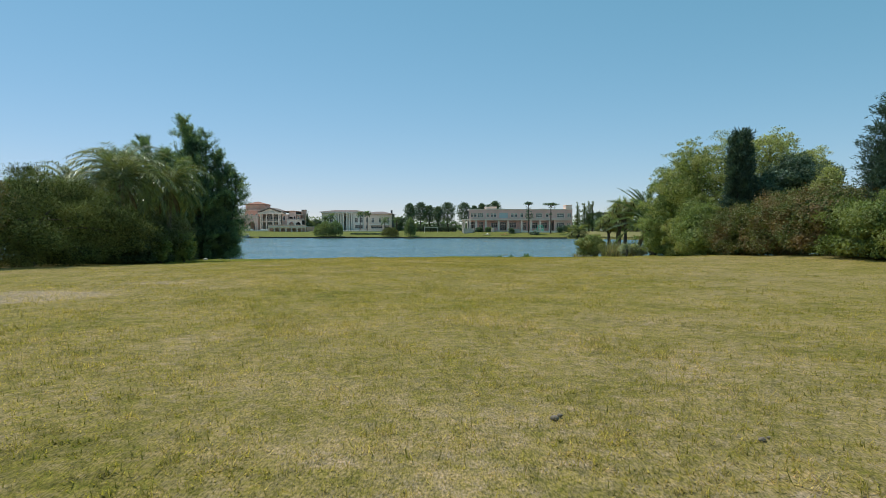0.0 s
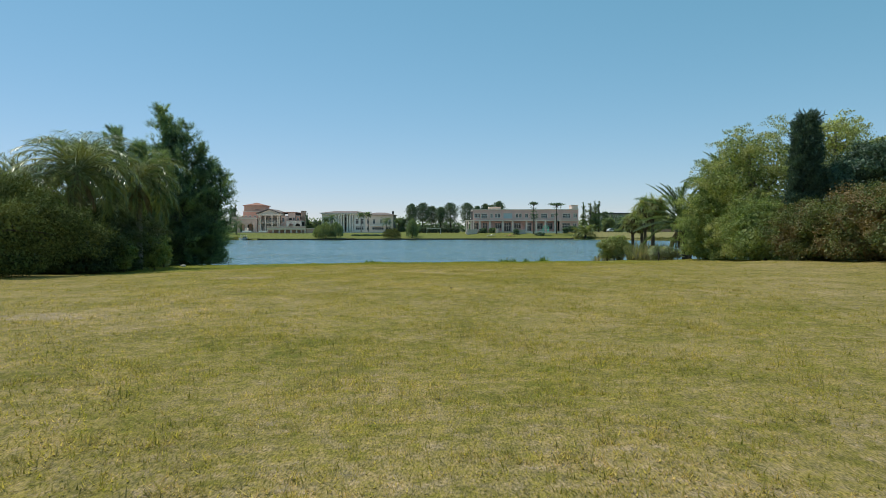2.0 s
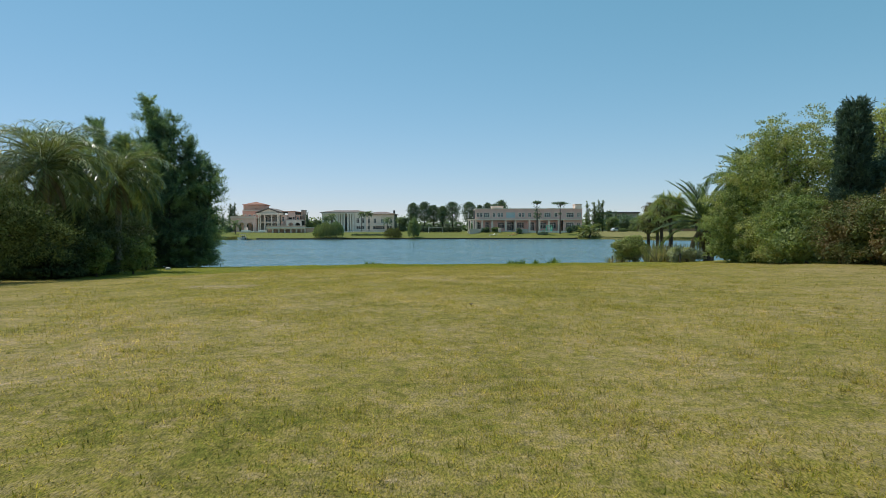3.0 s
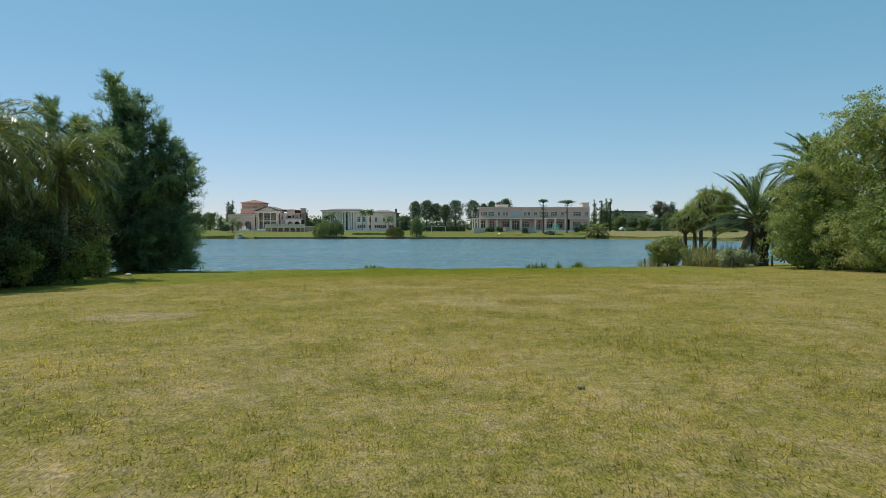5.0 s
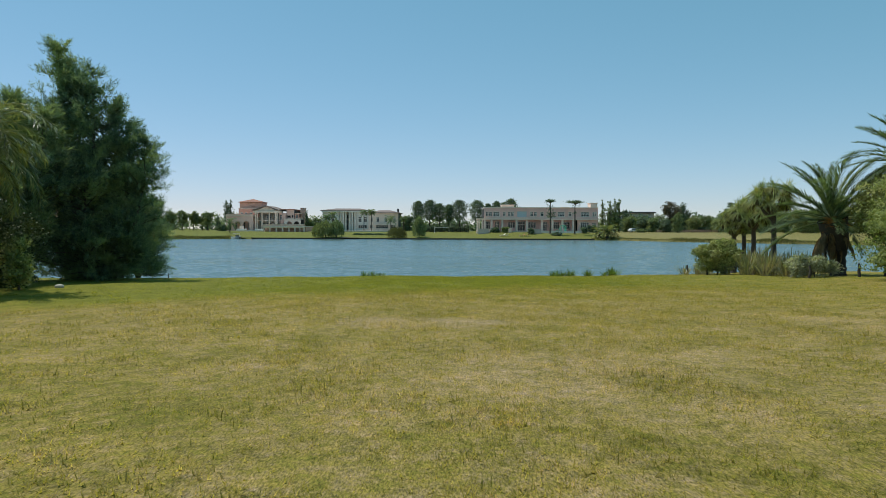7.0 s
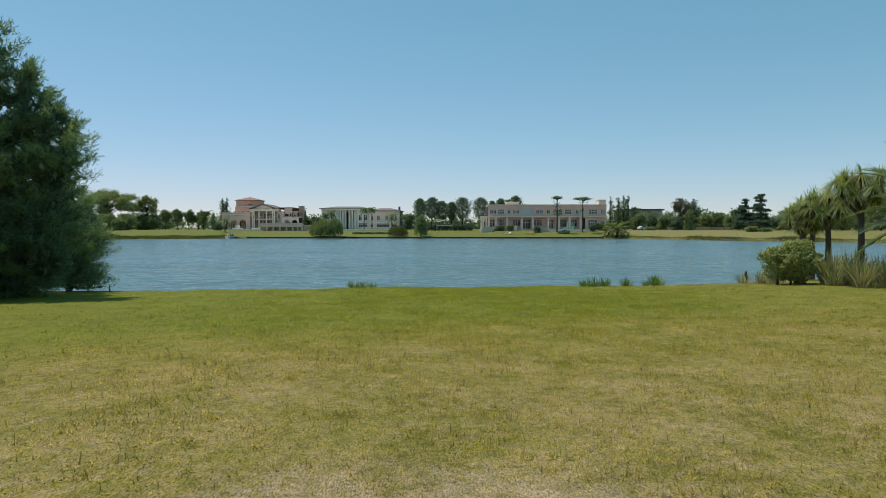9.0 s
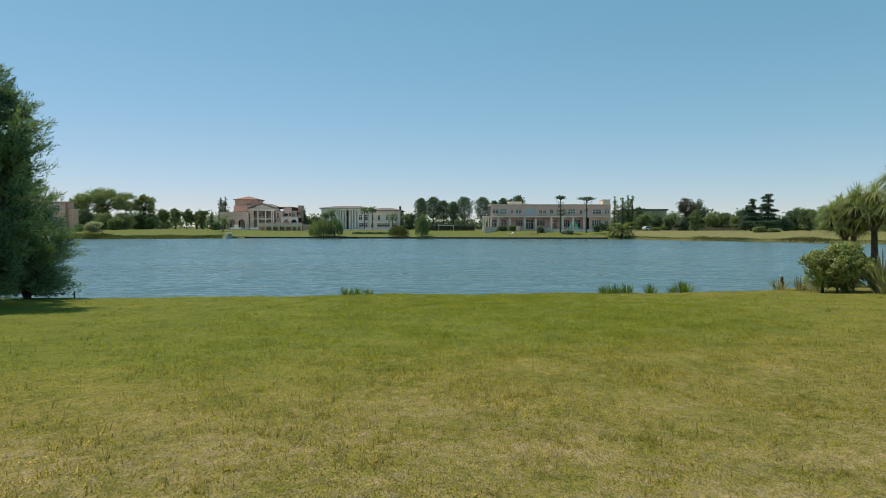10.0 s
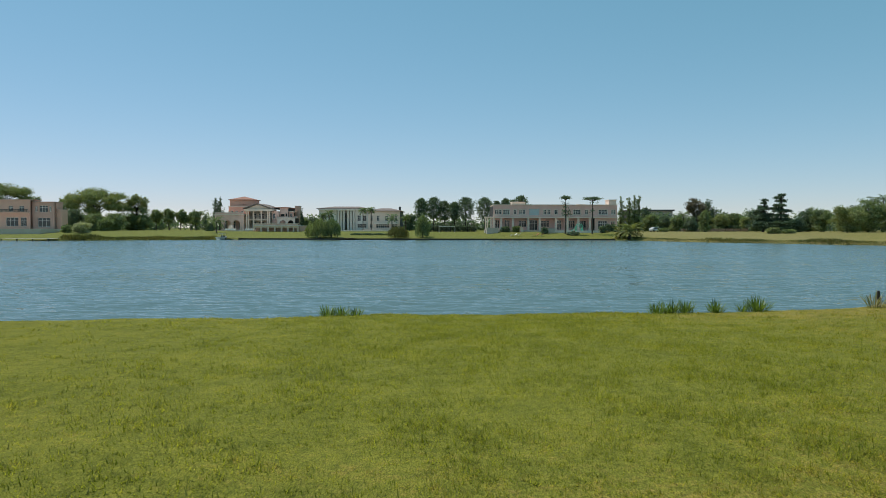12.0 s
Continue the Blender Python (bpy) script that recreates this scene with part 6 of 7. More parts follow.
GOLF_TREES = [
    (-116.20, 290.00, 10.66, 5.21, M_FAR_MID, "young tree in a row on the golf lawn"),
    (-111.20, 290.00, 10.88, 5.21, M_FAR_MID, "young tree in a row on the golf lawn"),
    (-107.69, 292.00, 10.29, 4.77, M_FAR_MID, "young tree in a row on the golf lawn"),
    (-104.55, 294.00, 9.46, 3.91, M_FAR_MID, "young tree in a row on the golf lawn"),
    (-100.76, 290.00, 10.01, 4.34, M_FAR_MID, "young tree in a row on the golf lawn"),
    (-116.45, 280.00, 8.40, 6.50, M_FAR_MID, "green tree beside the golf lawn"),
    (-121.19, 282.00, 8.45, 6.30, M_FAR_MID, "dark tree beside the golf lawn"),
    (-121.44, 268.00, 8.60, 8.71, M_FAR_MID, "dark tree under an umbrella-shaped crown"),
    (-125.05, 262.00, 8.09, 8.88, M_FAR_MID, "green tree under an umbrella-shaped crown"),
    (-132.19, 262.00, 9.64, 8.11, M_FAR_DARK, "dark tree beside the side villa"),
    (-114.21, 250.00, 6.37, 5.46, M_FAR_MID, "green shrub beside the golf lawn"),
    (-111.76, 232.00, 4.60, 5.68, M_PALE_LEAF, "pale domed shrub near the reeds"),
    (-119.83, 238.00, 3.96, 3.78, M_FAR_MID, "shrub beside the side villa's terrace"),
]
def willow(x, y, top, width, leaf, seed, label):
    """A weeping willow: forked limbs and a dome of thin strands that hang almost to the ground."""
    rng = np.random.default_rng(seed)
    z = float(ground_z(x, y))
    h, r = top - z, width / 2
    tree = thing("willow", pose(x, y, z), label, "tree", "willows on the far shore")
    tips = [(math.cos(a) * r * 0.6, math.sin(a) * r * 0.6, h * rng.uniform(0.7, 0.9)) for a in np.linspace(0, 5.6, 8)]
    v, f = limbs(rng, (0, 0, -0.15), (0, 0, h * 0.85), 0.03 * h, tips)
    part("trunk", mesh_of("trunk", v, f), M_BARK, tree, soft=True)
    n = int(260 * r * h / 6)
    a, q = rng.uniform(0, 2 * np.pi, n), np.sqrt(rng.random(n)) * (1 + 0.12 * np.sin(np.arange(n)))
    head = h * (0.98 - 0.42 * q**2) * (1 + 0.07 * np.sin(5 * a + seed))
    fall = head * rng.uniform(0.35, 0.95, n)
    per = 7
    u = rng.random((n, per))
    p = np.stack([np.repeat((np.cos(a) * r * q)[:, None], per, 1), np.repeat((np.sin(a) * r * q)[:, None], per, 1), head[:, None] - u * fall[:, None]], -1).reshape(-1, 3)
    p += rng.normal(size=p.shape) * [0.1, 0.1, 0.05]
    ways = np.array([0, 0, -1.0]) + rng.normal(size=p.shape) * 0.3
    v, f = leaf_quads(p, ways, 0.62, 0.13, rng)
    v[:, 2] = np.maximum(v[:, 2], 0.03)
    part("crown", mesh_of("crown", v, f), leaf, tree)


for k, (px, py, zt, w, leaf) in enumerate([(-41.0, 230.0, 6.3, 6.0, M_FAR_OLIVE), (-37.7, 230.5, 6.5, 4.8, M_FAR_MID), (-43.9, 231.5, 5.4, 3.2, M_FAR_OLIVE), (-11.3, 232.0, 7.6, 4.0, M_FAR_MID), (-18.3, 230.0, 4.2, 5.8, M_REED)]):
    willow(px, py, zt, w, leaf, 340 + k, "tawny drooping shrub at the far shore" if leaf is M_REED else "weeping willow with drooping strands at the far shore")
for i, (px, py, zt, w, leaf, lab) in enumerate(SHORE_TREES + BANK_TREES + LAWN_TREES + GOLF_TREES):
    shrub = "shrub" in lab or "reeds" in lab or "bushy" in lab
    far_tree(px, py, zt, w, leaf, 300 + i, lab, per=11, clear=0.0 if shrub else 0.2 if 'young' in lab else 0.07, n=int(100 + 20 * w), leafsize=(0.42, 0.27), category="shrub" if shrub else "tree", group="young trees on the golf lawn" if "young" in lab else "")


def umbrella_tree(x, y, top, width, seed, label):
    """A wide flat-topped crown on forking limbs."""
    rng = np.random.default_rng(seed)
    z = float(ground_z(x, y))
    h, r = top - z, width / 2
    blobs = [(0, 0, h * 0.86, r * 0.55, r * 0.5, h * 0.13)]
    for k in range(9):
        a = k * 0.7 + rng.uniform(-0.2, 0.2)
        q = rng.uniform(0.45, 0.78)
        blobs.append((math.cos(a) * r * q, math.sin(a) * r * q * 0.8, h * rng.uniform(0.70, 0.84), r * 0.34, r * 0.32, h * 0.09))
        blobs.append((math.cos(a) * r * 0.75, math.sin(a) * r * 0.6, h * rng.uniform(0.5, 0.68), r * 0.3, r * 0.28, h * 0.1))
        if k % 2 and r > 6:
            blobs.append((math.cos(a) * r * 0.6, math.sin(a) * r * 0.5, h * rng.uniform(0.3, 0.46), r * 0.26, r * 0.24, h * 0.1))
    leafy_tree("tree", (x, y, z), blobs, M_FAR_OLIVE, M_BARK_DARK, seed, label, "tree", int(40 + 75 * r), 18, r * 0.055, (0.33, 0.2), 0.022 * h, "umbrella-shaped trees", cover=0.45, grain=1.1, most=1.3)


umbrella_tree(-132.41, 276.00, 17.75, 24.5, 260, "broad umbrella-shaped tree with flat olive crown")
umbrella_tree(-119.92, 282.00, 15.69, 8.82, 261, "smaller umbrella-shaped tree with flat olive crown")
umbrella_tree(-172.89, 288.00, 20.31, 21.60, 262, "broad umbrella-shaped tree behind the side villa")


def cedar(x, y, top, width, seed):
    """A tiered conifer: flat plates of needles, narrowing to the top."""
    rng = np.random.default_rng(seed)
    z = float(ground_z(x, y))
    h, r = top - z, width / 2
    tiers = [(rng.uniform(-0.1, 0.1) * r + math.cos(k * 2.4) * r * 0.25 * (1 - s), math.sin(k * 2.4) * r * 0.2, h * (s + rng.uniform(-0.03, 0.03)), (r * (1.05 - 0.92 * s**0.8) + 0.3) * rng.uniform(0.85, 1.12), (r * (1.0 - 0.87 * s**0.8) + 0.3) * rng.uniform(0.72, 1.1), h * 0.02) for k, s in enumerate(np.linspace(0.1, 0.98, 11))]
    leafy_tree("conifer", (x, y, z), tiers, M_CONIFER_GREEN, M_BARK_DARK, seed, "dark cedar with flat tiers of needles", "conifer", 760, 14, 0.24, (0.44, 0.18), 0.3, "cedars on the far bank", cover=0.2, grain=0.5, most=1.0)


cedar(94.07, 234.00, 13.46, 13.78, 270)
cedar(90.46, 237.00, 11.99, 11.22, 271)
for i, (px, py, hh, ln) in enumerate([(-34.71, 276.00, 7.43, 1.70), (-31.98, 278.00, 7.69, 1.70), (-24.60, 280.00, 4.62, 2.60), (-48.15, 282.00, 6.33, 2.20), (-50.46, 282.00, 5.49, 2.00), (76.34, 264.00, 5.35, 2.60), (-77.00, 246.00, 3.42, 3.00), (127.83, 244.00, 9.60, 2.20), (130.67, 244.00, 9.95, 2.20), (-152.69, 275.00, 11.08, 1.80), (-20.29, 290.00, 4.98, 2.20), (-138.88, 268.00, 8.01, 2.40)]):
    palm("palm_tree", (px, py, float(ground_z(px, py))), hh, 20, ln, M_PHOENIX, M_BARK, 280 + i, "slim garden palm on the far shore", (-0.5, 1.3), 1.2, 12, 0.6, 0.3, 0.16, width=0.16, group="far shore palms")
palm("date_palm", (47.74, 226.00, float(ground_z(47.74, 226.00))), 1.9, 30, 4.2, M_PALM, M_BARK_DARK, 293, "spreading date palm at the far shore", (-0.4, 1.4), 1.3, 14, 0.8, 0.3, 0.4, width=0.2)
palm("date_palm", (46.21, 230.00, float(ground_z(46.21, 230.00))), 1.5, 24, 3.0, M_PALM, M_BARK_DARK, 294, "spreading date palm at the far shore", (-0.4, 1.4), 1.3, 14, 0.7, 0.3, 0.4, width=0.2)


# ---- woods behind everything, and reeds along the banks ----
def belt(name, line, depth, low, high, n, leaf, size, seed, label):
    """A continuous ragged band of foliage along a line in the plan."""
    rng = np.random.default_rng(seed)
    p = np.array(line, float)
    seg = np.r_[0, np.cumsum(np.linalg.norm(np.diff(p, axis=0), axis=1))]
    m = max(8, n // 22)
    t = rng.uniform(0, seg[-1], m)
    cx, cy = np.interp(t, seg, p[:, 0]) + rng.normal(size=m) * depth * 0.3, np.interp(t, seg, p[:, 1]) + rng.uniform(-0.5, 0.5, m) * depth
    top = low + (high - low) * (0.5 + 0.5 * np.sin(t * 0.19 + 1.3 * np.sin(t * 0.053))) * rng.uniform(0.6, 1.0, m)
    cz = ground_z(cx, cy) + top * rng.uniform(0.05, 1.0, m)
    c = np.repeat(np.stack([cx, cy, cz], 1), 22, 0) + rng.normal(size=(m * 22, 3)).clip(-1.4, 1.4) * np.array([size[0] * 1.5, size[0] * 1.5, size[0] * 0.7])
    v, f = leaf_quads(c, on_ball(len(c), rng) + np.array([0, 0, 0.4]), size[0], size[1], rng)
    tagged(part(name, mesh_of(name, v, f), leaf), label, "woods", kind="stuff")


belt("far_woods", [(-420, 330), (-200, 345), (-95, 350), (0, 350), (90, 345), (160, 330), (300, 260)], 24, 4.5, 8.5, 32000, M_FAR_MID, (0.95, 0.65), 400, "distant belt of mixed green trees")
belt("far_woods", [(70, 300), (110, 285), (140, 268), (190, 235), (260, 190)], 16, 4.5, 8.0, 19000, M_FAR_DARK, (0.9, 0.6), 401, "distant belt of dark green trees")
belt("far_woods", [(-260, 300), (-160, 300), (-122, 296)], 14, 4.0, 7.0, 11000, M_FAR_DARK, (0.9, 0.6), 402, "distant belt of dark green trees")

belt("far_woods", [(-260, 322), (-120, 330), (0, 332), (90, 325), (150, 300)], 6, 2.4, 4.6, 15000, M_FAR_DARK, (1.2, 0.85), 403, "distant low belt of dark bushes")


def reed_bank(line, depth, height, n, seed, leaf, label, width=0.12):
    rng = np.random.default_rng(seed)
    p = np.array(line, float)
    seg = np.r_[0, np.cumsum(np.linalg.norm(np.diff(p, axis=0), axis=1))]
    t = rng.uniform(0, seg[-1], n)
    thick = np.clip(0.6 + 0.5 * np.sin(t * 0.35) + 0.4 * np.sin(t * 0.11 + 2), 0.5, 1.4)
    x, y = np.interp(t, seg, p[:, 0]) + rng.normal(size=n) * 0.4, np.interp(t, seg, p[:, 1]) + rng.uniform(0, 1, n) * depth
    z = np.maximum(ground_z(x, y), -0.1)
    way = np.stack([rng.normal(size=n) * 0.2, rng.normal(size=n) * 0.2, np.ones(n)], 1)
    v, f = leaf_quads(np.stack([x, y, z], 1), way, 1.0, width, rng)
    v = v.reshape(-1, 4, 3)
    v[..., 2] = z[:, None] + (v[..., 2] - z[:, None]) * (height * thick)[:, None]
    tagged(part("reeds", mesh_of("reeds", v.reshape(-1, 3), f), leaf), label, "reeds", kind="stuff")


reed_bank([(-103.5, 206.6), (-81, 215.5), (-70, 223.5)], 3.0, 1.0, 5000, 410, M_REED, "green and tawny reeds along the golf bank")
reed_bank([(46, 229), (50, 222), (56, 206.5), (71, 189.5), (86, 170.5), (104, 150.5), (130, 136)], 4.0, 0.36, 12000, 411, M_REED, "tawny reeds along the bank")
reed_bank([(60, 202), (70, 191)], 3.0, 0.55, 900, 412, M_REED, "tawny reeds along the bank")
reed_bank([(76, 184), (84, 174)], 3.0, 0.6, 800, 413, M_REED, "tawny reeds along the bank")


# ---- things on the far shore ----
edge_y = 227.3
tagged(part("bank_edge", block(-64, 44, edge_y, edge_y + 0.5, -0.6, 0.42, 0.03), M_EDGE), "dark timber edging along the far shore", "shore edging", kind="structure")


def dock(x0, x1, y0, y1, z, label, boards=None):
    d = thing("dock", pose((x0 + x1) / 2, (y0 + y1) / 2, 0), label, "dock")
    n = int((x1 - x0) / 0.5)
    for i in range(n):
        a = x0 + (x1 - x0) * i / n
        hp("plank", block(a + 0.01, a + (x1 - x0) / n - 0.02, y0, y1, z - 0.06, z), boards or M_TIMBER, d)
    for i in range(int((x1 - x0) / 4) + 1):
        a = x0 + 0.2 + i * 4.0
        hp("pile", block(min(a, x1 - 0.2) - 0.1, min(a, x1 - 0.2) + 0.1, y0 + 0.1, y0 + 0.3, -1.4, z - 0.06), M_EDGE, d)
    return d


dock(-67.20, -62.98, 225.0, 227.5, 0.55, "timber dock in front of the pediment villa")
dock(-35.39, -30.20, 225.0, 227.5, 0.55, "timber dock in front of the colonnade villa")
dock(-117.0, -103.5, 204.4, 207.2, 0.55, "pale boarded dock in front of the side villa", M_SAND)


def boat(x, y, turn):
    b = thing("boat", pose(x, y, 0.0, 0, 0, turn), "small white motorboat moored at a dock", "boat")
    v, f = [], []
    for k, s in enumerate(np.linspace(-1, 1, 9)):
        w = 0.85 * (1 - max(0, s) ** 2.2)
        for yy, zz in ((-w, 0.75 + 0.2 * max(0, s)), (-w * 0.75, 0.1), (0, -0.2), (w * 0.75, 0.1), (w, 0.75 + 0.2 * max(0, s))):
            v.append((s * 2.2, yy, zz))
    for k in range(8):
        for j in range(4):
            f.append((k * 5 + j, k * 5 + j + 1, k * 5 + j + 6, k * 5 + j + 5))
    part("hull", mesh_of("hull", v, np.array(f)), M_WHITE, b, soft=True)
    part("deck", block(0.3, 1.7, -0.45, 0.45, 0.7, 0.8), M_WHITE, b)
    part("windscreen", block(0.2, 0.28, -0.6, 0.6, 0.7, 1.2), M_GLASS, b)
    part("canopy", block(-1.2, 0.5, -0.75, 0.75, 1.65, 1.72, 0.02), M_WHITE, b)
    for sx in (-1.1, 0.4):
        for sy in (-0.68, 0.68):
            part("post", block(sx - 0.03, sx + 0.03, sy - 0.03, sy + 0.03, 0.6, 1.65), M_WHITE, b)


boat(-67.79, 225.00, 78)


def goal(x, y):
    z = float(ground_z(x, y))
    g = thing("football_goal", pose(x, y, z), "white football goal on the garden lawn", "goal")
    w, h = 2.6, 2.0
    for s in (-w, w):
        part("post", block(s - 0.06, s + 0.06, -0.06, 0.06, 0, h), M_WHITE, g)
        v, f = tube([(s, 0, h), (s, 1.2, 0.05)], [0.04, 0.04], 6)
        part("stay", mesh_of("stay", v, f), M_WHITE, g)
    part("crossbar", block(-w - 0.06, w + 0.06, -0.06, 0.06, h + 0.003, h + 0.12), M_WHITE, g)


goal(-4.23, 256.00)


def court_fence(x0, x1, y, h):
    z = float(ground_z((x0 + x1) / 2, y))
    g = thing("court_fence", pose((x0 + x1) / 2, y, z), "tall dark wire fence of a sports court", "fence")
    n = 12
    for i in range(n + 1):
        cx = (x1 - x0) * (i / n - 0.5)
        part("post", block(cx - 0.06, cx + 0.06, -0.06, 0.06, -0.1, h), M_EDGE, g)
    for zz in (0.1, h * 0.5, h - 0.08):
        part("rail", block((x0 - x1) / 2, (x1 - x0) / 2, -0.03, 0.03, zz, zz + 0.06), M_EDGE, g)
    bm = bmesh.new()
    for k in range(int((x1 - x0) / 0.35)):
        cx = (x0 - x1) / 2 + k * 0.35
        box(bm, cx, cx + 0.07, 0.035, 0.05, 0.1, h)
    tagged(part("wire_mesh", bm, M_EDGE, g), kind="stuff")


court_fence(-11.79, 5.58, 262, 3.1)

for i, (a, b, yy, hh) in enumerate([(-10.89, 5.66, 266, 2.2), (-34.0, -21.61, 243, 0.3), (75.73, 93.60, 262, 2.0)]):
    n = int((b - a) / 1.6)
    cx = a + (b - a) * 0.5 / n
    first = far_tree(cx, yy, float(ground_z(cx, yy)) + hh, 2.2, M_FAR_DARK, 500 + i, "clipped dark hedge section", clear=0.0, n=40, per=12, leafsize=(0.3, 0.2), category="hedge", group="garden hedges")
    for k in range(1, n):
        cx = a + (b - a) * (k + 0.5) / n
        copy_thing(first, pose(cx, yy, float(ground_z(cx, yy)), 0, 0, 180 * (k % 2)))


def play_frame(x, y, z):
    g = thing("play_frame", pose(x, y, z), "mint green playground frame with a slide", "playground")
    for sx in (-1.0, 1.0):
        for sy in (-0.6, 0.6):
            part("post", block(sx - 0.07, sx + 0.07, sy - 0.07, sy + 0.07, 0, 1.7), M_GREEN_PLASTIC, g)
    part("deck", block(-1.0, 1.0, -0.6, 0.6, 1.0, 1.1), M_WHITE, g)
    v, f = tube([(math.cos(a) * 1.05, 0, 1.6 + math.sin(a) * 0.75) for a in np.linspace(0, math.pi, 9)], [0.12] * 9, 6)
    part("arch", mesh_of("arch", v, f), M_GREEN_PLASTIC, g)
    v, f = tube([(math.cos(a) * 0.5, -0.4, 1.3 + math.sin(a) * 0.55) for a in np.linspace(0, math.pi, 9)], [0.1] * 9, 6)
    part("arch", mesh_of("arch", v, f), M_GREEN_PLASTIC, g)
    part("slide", prism([(-1.0, 1.1), (-1.0, 1.0), (-2.6, 0.1), (-3.0, 0.08), (-3.0, 0.18), (-2.6, 0.22)], -0.3, 0.3), M_GREEN_PLASTIC, g)
    part("panel", block(0.3, 1.0, -0.64, -0.6, 0.1, 0.95), M_GREEN_PLASTIC, g)


play_frame(37.73, 248.00, 2.46)


def lounger(x, y, turn, cloth, label):
    z = float(ground_z(x, y))
    g = thing("sun_lounger", pose(x, y, z, 0, 0, turn), label, "lounger", "garden loungers")
    for sx in (-0.9, 0.5):
        for sy in (-0.28, 0.28):
            part("leg", block(sx - 0.03, sx + 0.03, sy - 0.03, sy + 0.03, 0, 0.32), M_WHITE, g)
    part("seat", block(-1.0, 0.55, -0.33, 0.33, 0.32, 0.42, 0.02), cloth, g)
    part("backrest", prism([(0.55, 0.33), (1.15, 0.78), (1.1, 0.86), (0.5, 0.42)], -0.33, 0.33), cloth, g)


for px, t, cl, lab in ((22.42, 15, M_ORANGE, "orange sun lounger on the garden lawn"), (23.79, -20, M_ORANGE, "orange sun lounger on the garden lawn"), (15.96, 30, M_WHITE, "white sun lounger on the garden lawn"), (16.98, -30, M_WHITE, "white sun lounger on the garden lawn")):
    lounger(px, 237.5, t, cl, lab)


def car(x, y, turn):
    z = float(ground_z(x, y))
    c = thing("car", pose(x, y, z, 0, 0, turn), "white car parked beside trees", "car")
    body = prism([(-2.1, 0.35), (2.1, 0.35), (2.1, 0.75), (1.9, 0.9), (1.0, 0.95), (0.45, 1.42), (-1.2, 1.45), (-1.9, 0.98), (-2.1, 0.9)], -0.85, 0.85)
    bmesh.ops.bevel(body, geom=list(body.edges), offset=0.06, segments=2, affect="EDGES")
    part("body", body, M_CAR, c)
    for s in (-0.862, 0.852):
        part("side_window", prism([(0.8, 0.97), (0.4, 1.34), (-1.1, 1.37), (-1.6, 0.99)], s, s + 0.01), M_GLASS, c)
    for sx in (-1.3, 1.35):
        for sy in (-0.8, 0.8):
            v, f = tube([(sx, sy - 0.11, 0.32), (sx, sy - 0.1, 0.32), (sx, sy + 0.1, 0.32), (sx, sy + 0.11, 0.32)], [0.16, 0.32, 0.32, 0.16], 14)
            part("wheel", mesh_of("wheel", v, f), M_RUBBER, c)


car(65.10, 258.00, 20)


def timber_fence(x0, x1, y, h):
    """A low brown fence: posts with three boards between them."""
    n = int((x1 - x0) / 2.4)
    g = thing("timber_fence", pose(x0, y, 0), "low brown timber fence in front of trees", "fence")
    for i in range(n + 1):
        cx = (x1 - x0) * i / n
        z = float(ground_z(x0 + cx, y))
        part("post", block(cx - 0.07, cx + 0.07, -0.07, 0.07, z - 0.2, z + h), M_TIMBER, g)
        if i < n:
            for k in range(3):
                part("board", block(cx + 0.07, cx + (x1 - x0) / n - 0.07, -0.02, 0.02, z + 0.15 + k * h * 0.3, z + 0.36 + k * h * 0.3), M_BROWNISH, g)


timber_fence(72.54, 94.69, 256, 1.0)


# ---- small things along the near shore and on the lawn ----
FENCE = [(14.35, 68.3), (14.1, 64.4), (16.1, 56.4), (18.2, 55.8)]

def stake(x, y, h, r, seed, label="weathered timber fence post at the shore"):
    rng = np.random.default_rng(seed)
    z = np.linspace(-0.3, h, 6)
    line = np.stack([0.02 * rng.normal(size=6), 0.02 * rng.normal(size=6), z], 1)
    v, f = tube(line, r * np.array([1, 1, 0.97, 1.0, 0.95, 0.7]), 8)
    ob = part("fence_post", mesh_of("fence_post", v, f), M_EDGE, soft=True)
    ob.matrix_world = pose(*foot(x, y), rng.uniform(-4, 4), rng.uniform(-4, 4), 0)
    tagged(ob, label, "post", "shore fence posts")


for i, (px, py, h) in enumerate([(*q, 0.66) for q in FENCE]):
    stake(px, py, h, 0.07, 600 + i)
stake(-19.95, 64.5, 0.4, 0.035, 606, "thin dark stake at the shore")


def wire_fence(line, h):
    """Low wire netting strung from post to post."""
    g = thing("wire_fence", pose(0, 0, 0), "low grey wire netting between weathered posts", "fence")
    for (xa, ya), (xb, yb) in zip(line, line[1:]):
        n = int(math.hypot(xb - xa, yb - ya) / 0.09)
        pieces = []
        for k in range(n + 1):
            x, y = xa + (xb - xa) * k / n, ya + (yb - ya) * k / n
            z = float(ground_z(x, y))
            pieces.append(tube([(x, y, z), (x, y, z + h)], [0.002, 0.002], 3))
        for z in np.linspace(0.05, h, 7):
            steps = [(xa + (xb - xa) * u, ya + (yb - ya) * u) for u in np.linspace(0, 1, 7)]
            pieces.append(tube([(x, y, float(ground_z(x, y)) + z) for x, y in steps], [0.002] * 7, 3))
        v, f = joined(pieces)
        tagged(part("netting", mesh_of("netting", v, f), M_WIRE, g), kind="stuff")


M_WIRE = plain("galvanised_wire", (0.16, 0.16, 0.155), 0.6, 0.2, 6.0, metal=0.6, bumpy=0)
wire_fence(FENCE, 0.5)


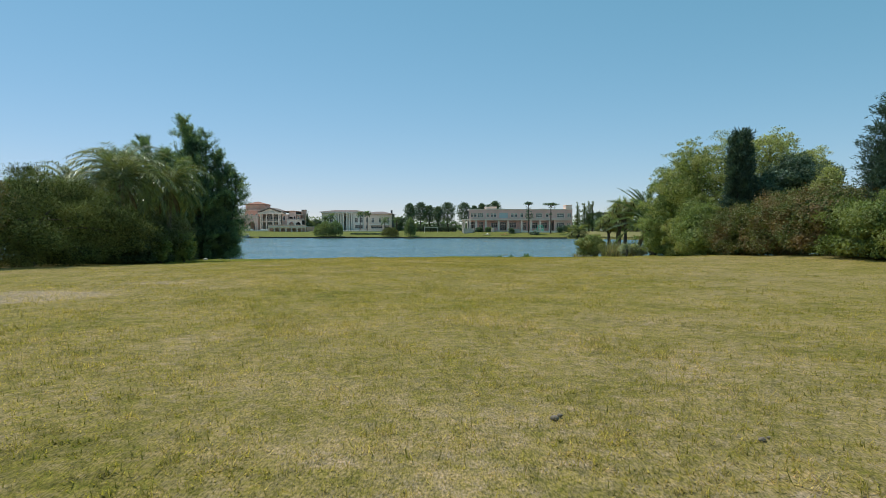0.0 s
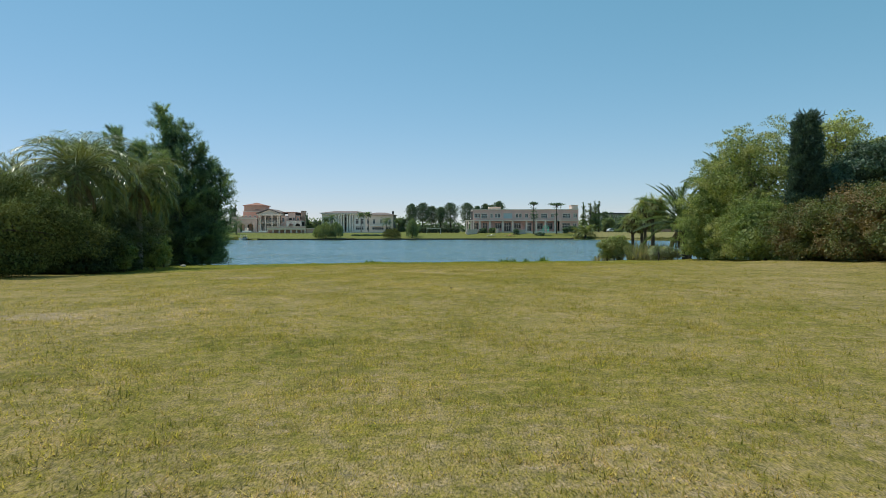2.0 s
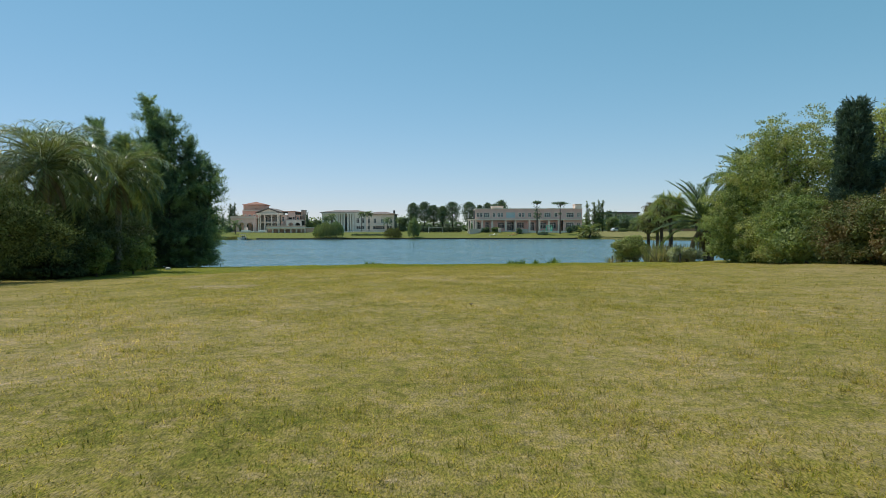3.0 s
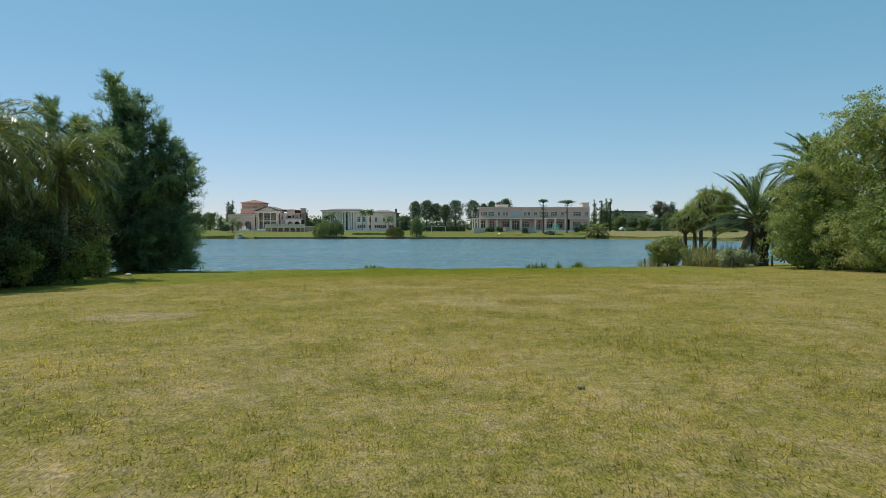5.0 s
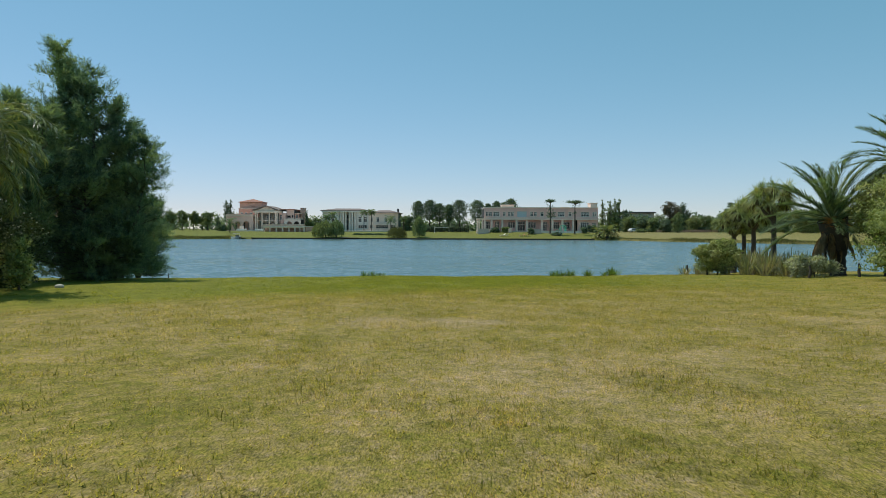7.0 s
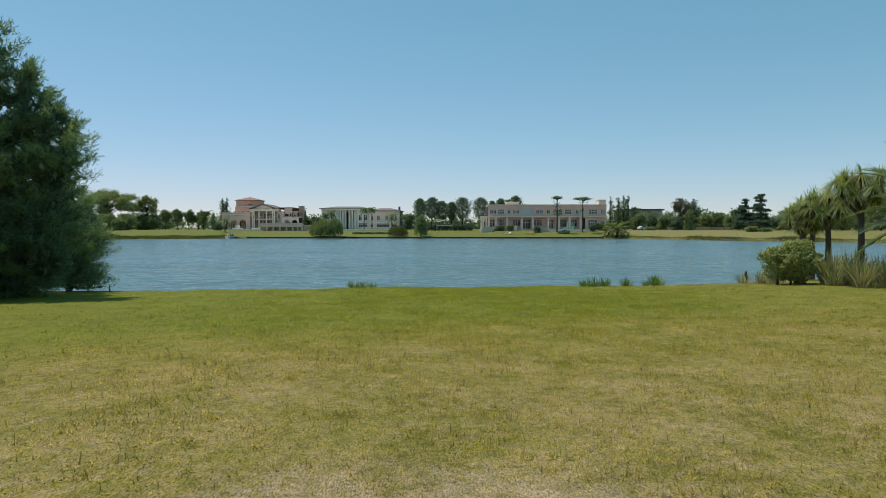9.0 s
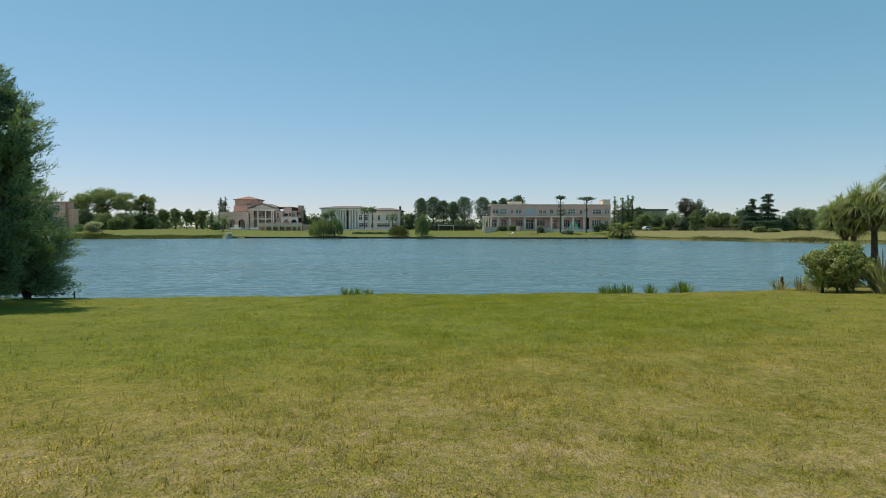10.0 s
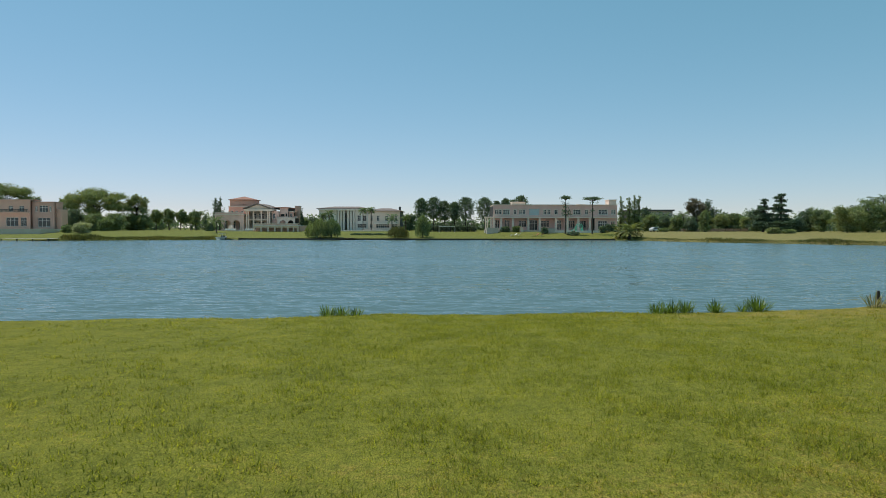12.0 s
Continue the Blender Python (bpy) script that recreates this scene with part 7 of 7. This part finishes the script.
def stone(x, y, size, material, seed, label):
    rng = np.random.default_rng(seed)
    bm = bmesh.new()
    bmesh.ops.create_icosphere(bm, subdivisions=2, radius=1)
    for v in bm.verts:
        v.co *= 1 + 0.22 * noise.noise(v.co * 1.6 + Vector((seed, 0, 0)))
        v.co = Vector((v.co.x * size, v.co.y * size * 0.8, v.co.z * size * 0.6)) * 0.75
    ob = part("clod", bm, material, soft=True)
    ob.matrix_world = pose(x, y, float(ground_z(x, y)) + size * 0.12 + 0.01, 0, 0, rng.uniform(0, 360))
    tagged(ob, label, "stone", "clods on the lawn")


stone(-18.3, 50.2, 0.24, M_SAND, 640, "flat pale stone at the edge of the shrubs")
M_CLOD = plain("dry_earth", (0.27, 0.21, 0.15), 0.95, 0.4, 12, fine=60, bumpy=0.8)
for i, (px, py, s) in enumerate([(0.80, 4.75, 0.045), (0.85, 4.82, 0.03), (1.25, 4.45, 0.022), (2.07, 4.25, 0.035), (2.14, 4.3, 0.022), (-0.43, 22.3, 0.05)]):
    stone(px, py, s, M_CLOD, 620 + i, "small dry clod of earth on the grass")


# ---- grass: close blades along the middle of the lawn, sparser to the sides ----
def grass(n, centre, reach, y0, y1, seed, label):
    rng = np.random.default_rng(seed)
    x = centre + reach * rng.normal(size=n)
    y = rng.uniform(y0, y1, n)
    tall = np.ones(n)
    m = n * 55 // 100                      # these stand in tufts, the rest between them
    tufts = m // 16
    tx, ty, tr, th = centre + reach * rng.normal(size=tufts), rng.uniform(y0, y1, tufts), rng.uniform(0.03, 0.11, tufts), rng.uniform(0.75, 1.5, tufts)
    pick = rng.integers(0, tufts, m)
    x[:m], y[:m], tall[:m] = tx[pick] + rng.normal(size=m) * tr[pick], ty[pick] + rng.normal(size=m) * tr[pick], th[pick]
    patch = np.sin(1.7 * x + 2.0 * np.sin(0.9 * y)) * np.sin(1.3 * y + 1.5 * np.sin(1.1 * x)) + 0.5 * np.sin(4.3 * x + y) * np.sin(3.7 * y - x)
    shore = np.interp(x, NX, NY) + 0.18 * np.sin(0.8 * x) + 0.1 * np.sin(2.1 * x + 1)
    keep = (rng.random(n) < 0.78 + 0.2 * patch) & (y < shore - 0.2) & (np.abs(x) < 19)
    x, y, patch, tall = x[keep], y[keep], patch[keep], tall[keep]
    k = len(x)
    z = ground_z(x, y) - 0.005
    a = rng.uniform(0, 2 * np.pi, k)
    b = a + np.pi / 2 + rng.uniform(-0.7, 0.7, k)
    lush = np.clip((y - 30) / 20, 0, 1)
    ln = (0.056 + 0.02 * lush) * rng.uniform(0.4, 1.2, k) * (1 + 0.3 * patch) * tall * np.where(rng.random(k) < 0.006, 1.35, 1.0)
    lean = rng.uniform(0.3, 1.7, k)
    w = (0.0105 + 0.002 * lush + 0.0006 * np.abs(x - centre)) * rng.uniform(0.7, 1.3, k) / 2
    base = np.stack([x, y, z], 1)
    side = np.stack([np.cos(a), np.sin(a), 0 * a], 1) * w[:, None]
    tip = base + np.stack([np.cos(b) * lean, np.sin(b) * lean, np.ones(k)], 1) * (ln / np.sqrt(1 + lean**2))[:, None]
    v = np.stack([base - side, base + side, tip], 1).reshape(-1, 3)
    ob = part("grass", mesh_of("grass", v, np.arange(3 * k).reshape(-1, 3)), M_BLADES)
    tagged(ob, label, "grass", kind="stuff")


grass(620000, -1.2, 5.0, 2.2, 68, 700, "short green and straw-coloured grass blades")
grass(120000, -0.5, 14.0, 3.0, 68, 701, "short green and straw-coloured grass blades")


def flowers(n, seed):
    """Small yellow daisies scattered in loose drifts over the lawn."""
    rng = np.random.default_rng(seed)
    x, y = rng.uniform(-14, 14, n), rng.uniform(5, 62, n)
    drift = np.sin(0.7 * x + 1.3 * np.sin(0.4 * y)) * np.sin(0.55 * y + np.sin(0.6 * x))
    keep = rng.random(n) < 0.25 + 0.6 * drift
    x, y = x[keep], y[keep]
    k = len(x)
    c = np.stack([x, y, ground_z(x, y) + rng.uniform(0.03, 0.07, k)], 1)
    r = rng.uniform(0.005, 0.009, k)
    tilt = rng.normal(size=(k, 2)) * 0.35
    a = np.arange(6) * math.pi / 3
    ring = np.stack([np.cos(a)[None] * r[:, None], np.sin(a)[None] * r[:, None], (np.cos(a)[None] * tilt[:, :1] + np.sin(a)[None] * tilt[:, 1:]) * r[:, None]], -1)
    v = c[:, None] + ring
    ob = part("flowers", mesh_of("flowers", v.reshape(-1, 3), np.arange(6 * k).reshape(-1, 6)), M_FLOWER)
    tagged(ob, "small yellow lawn daisies scattered in the grass", "flowers", kind="stuff")


M_FLOWER = leaf_mat("yellow_petals", (0.55, 0.40, 0.02), (0.75, 0.58, 0.04), rough=0.6, through_share=0.3)
flowers(5200, 705)
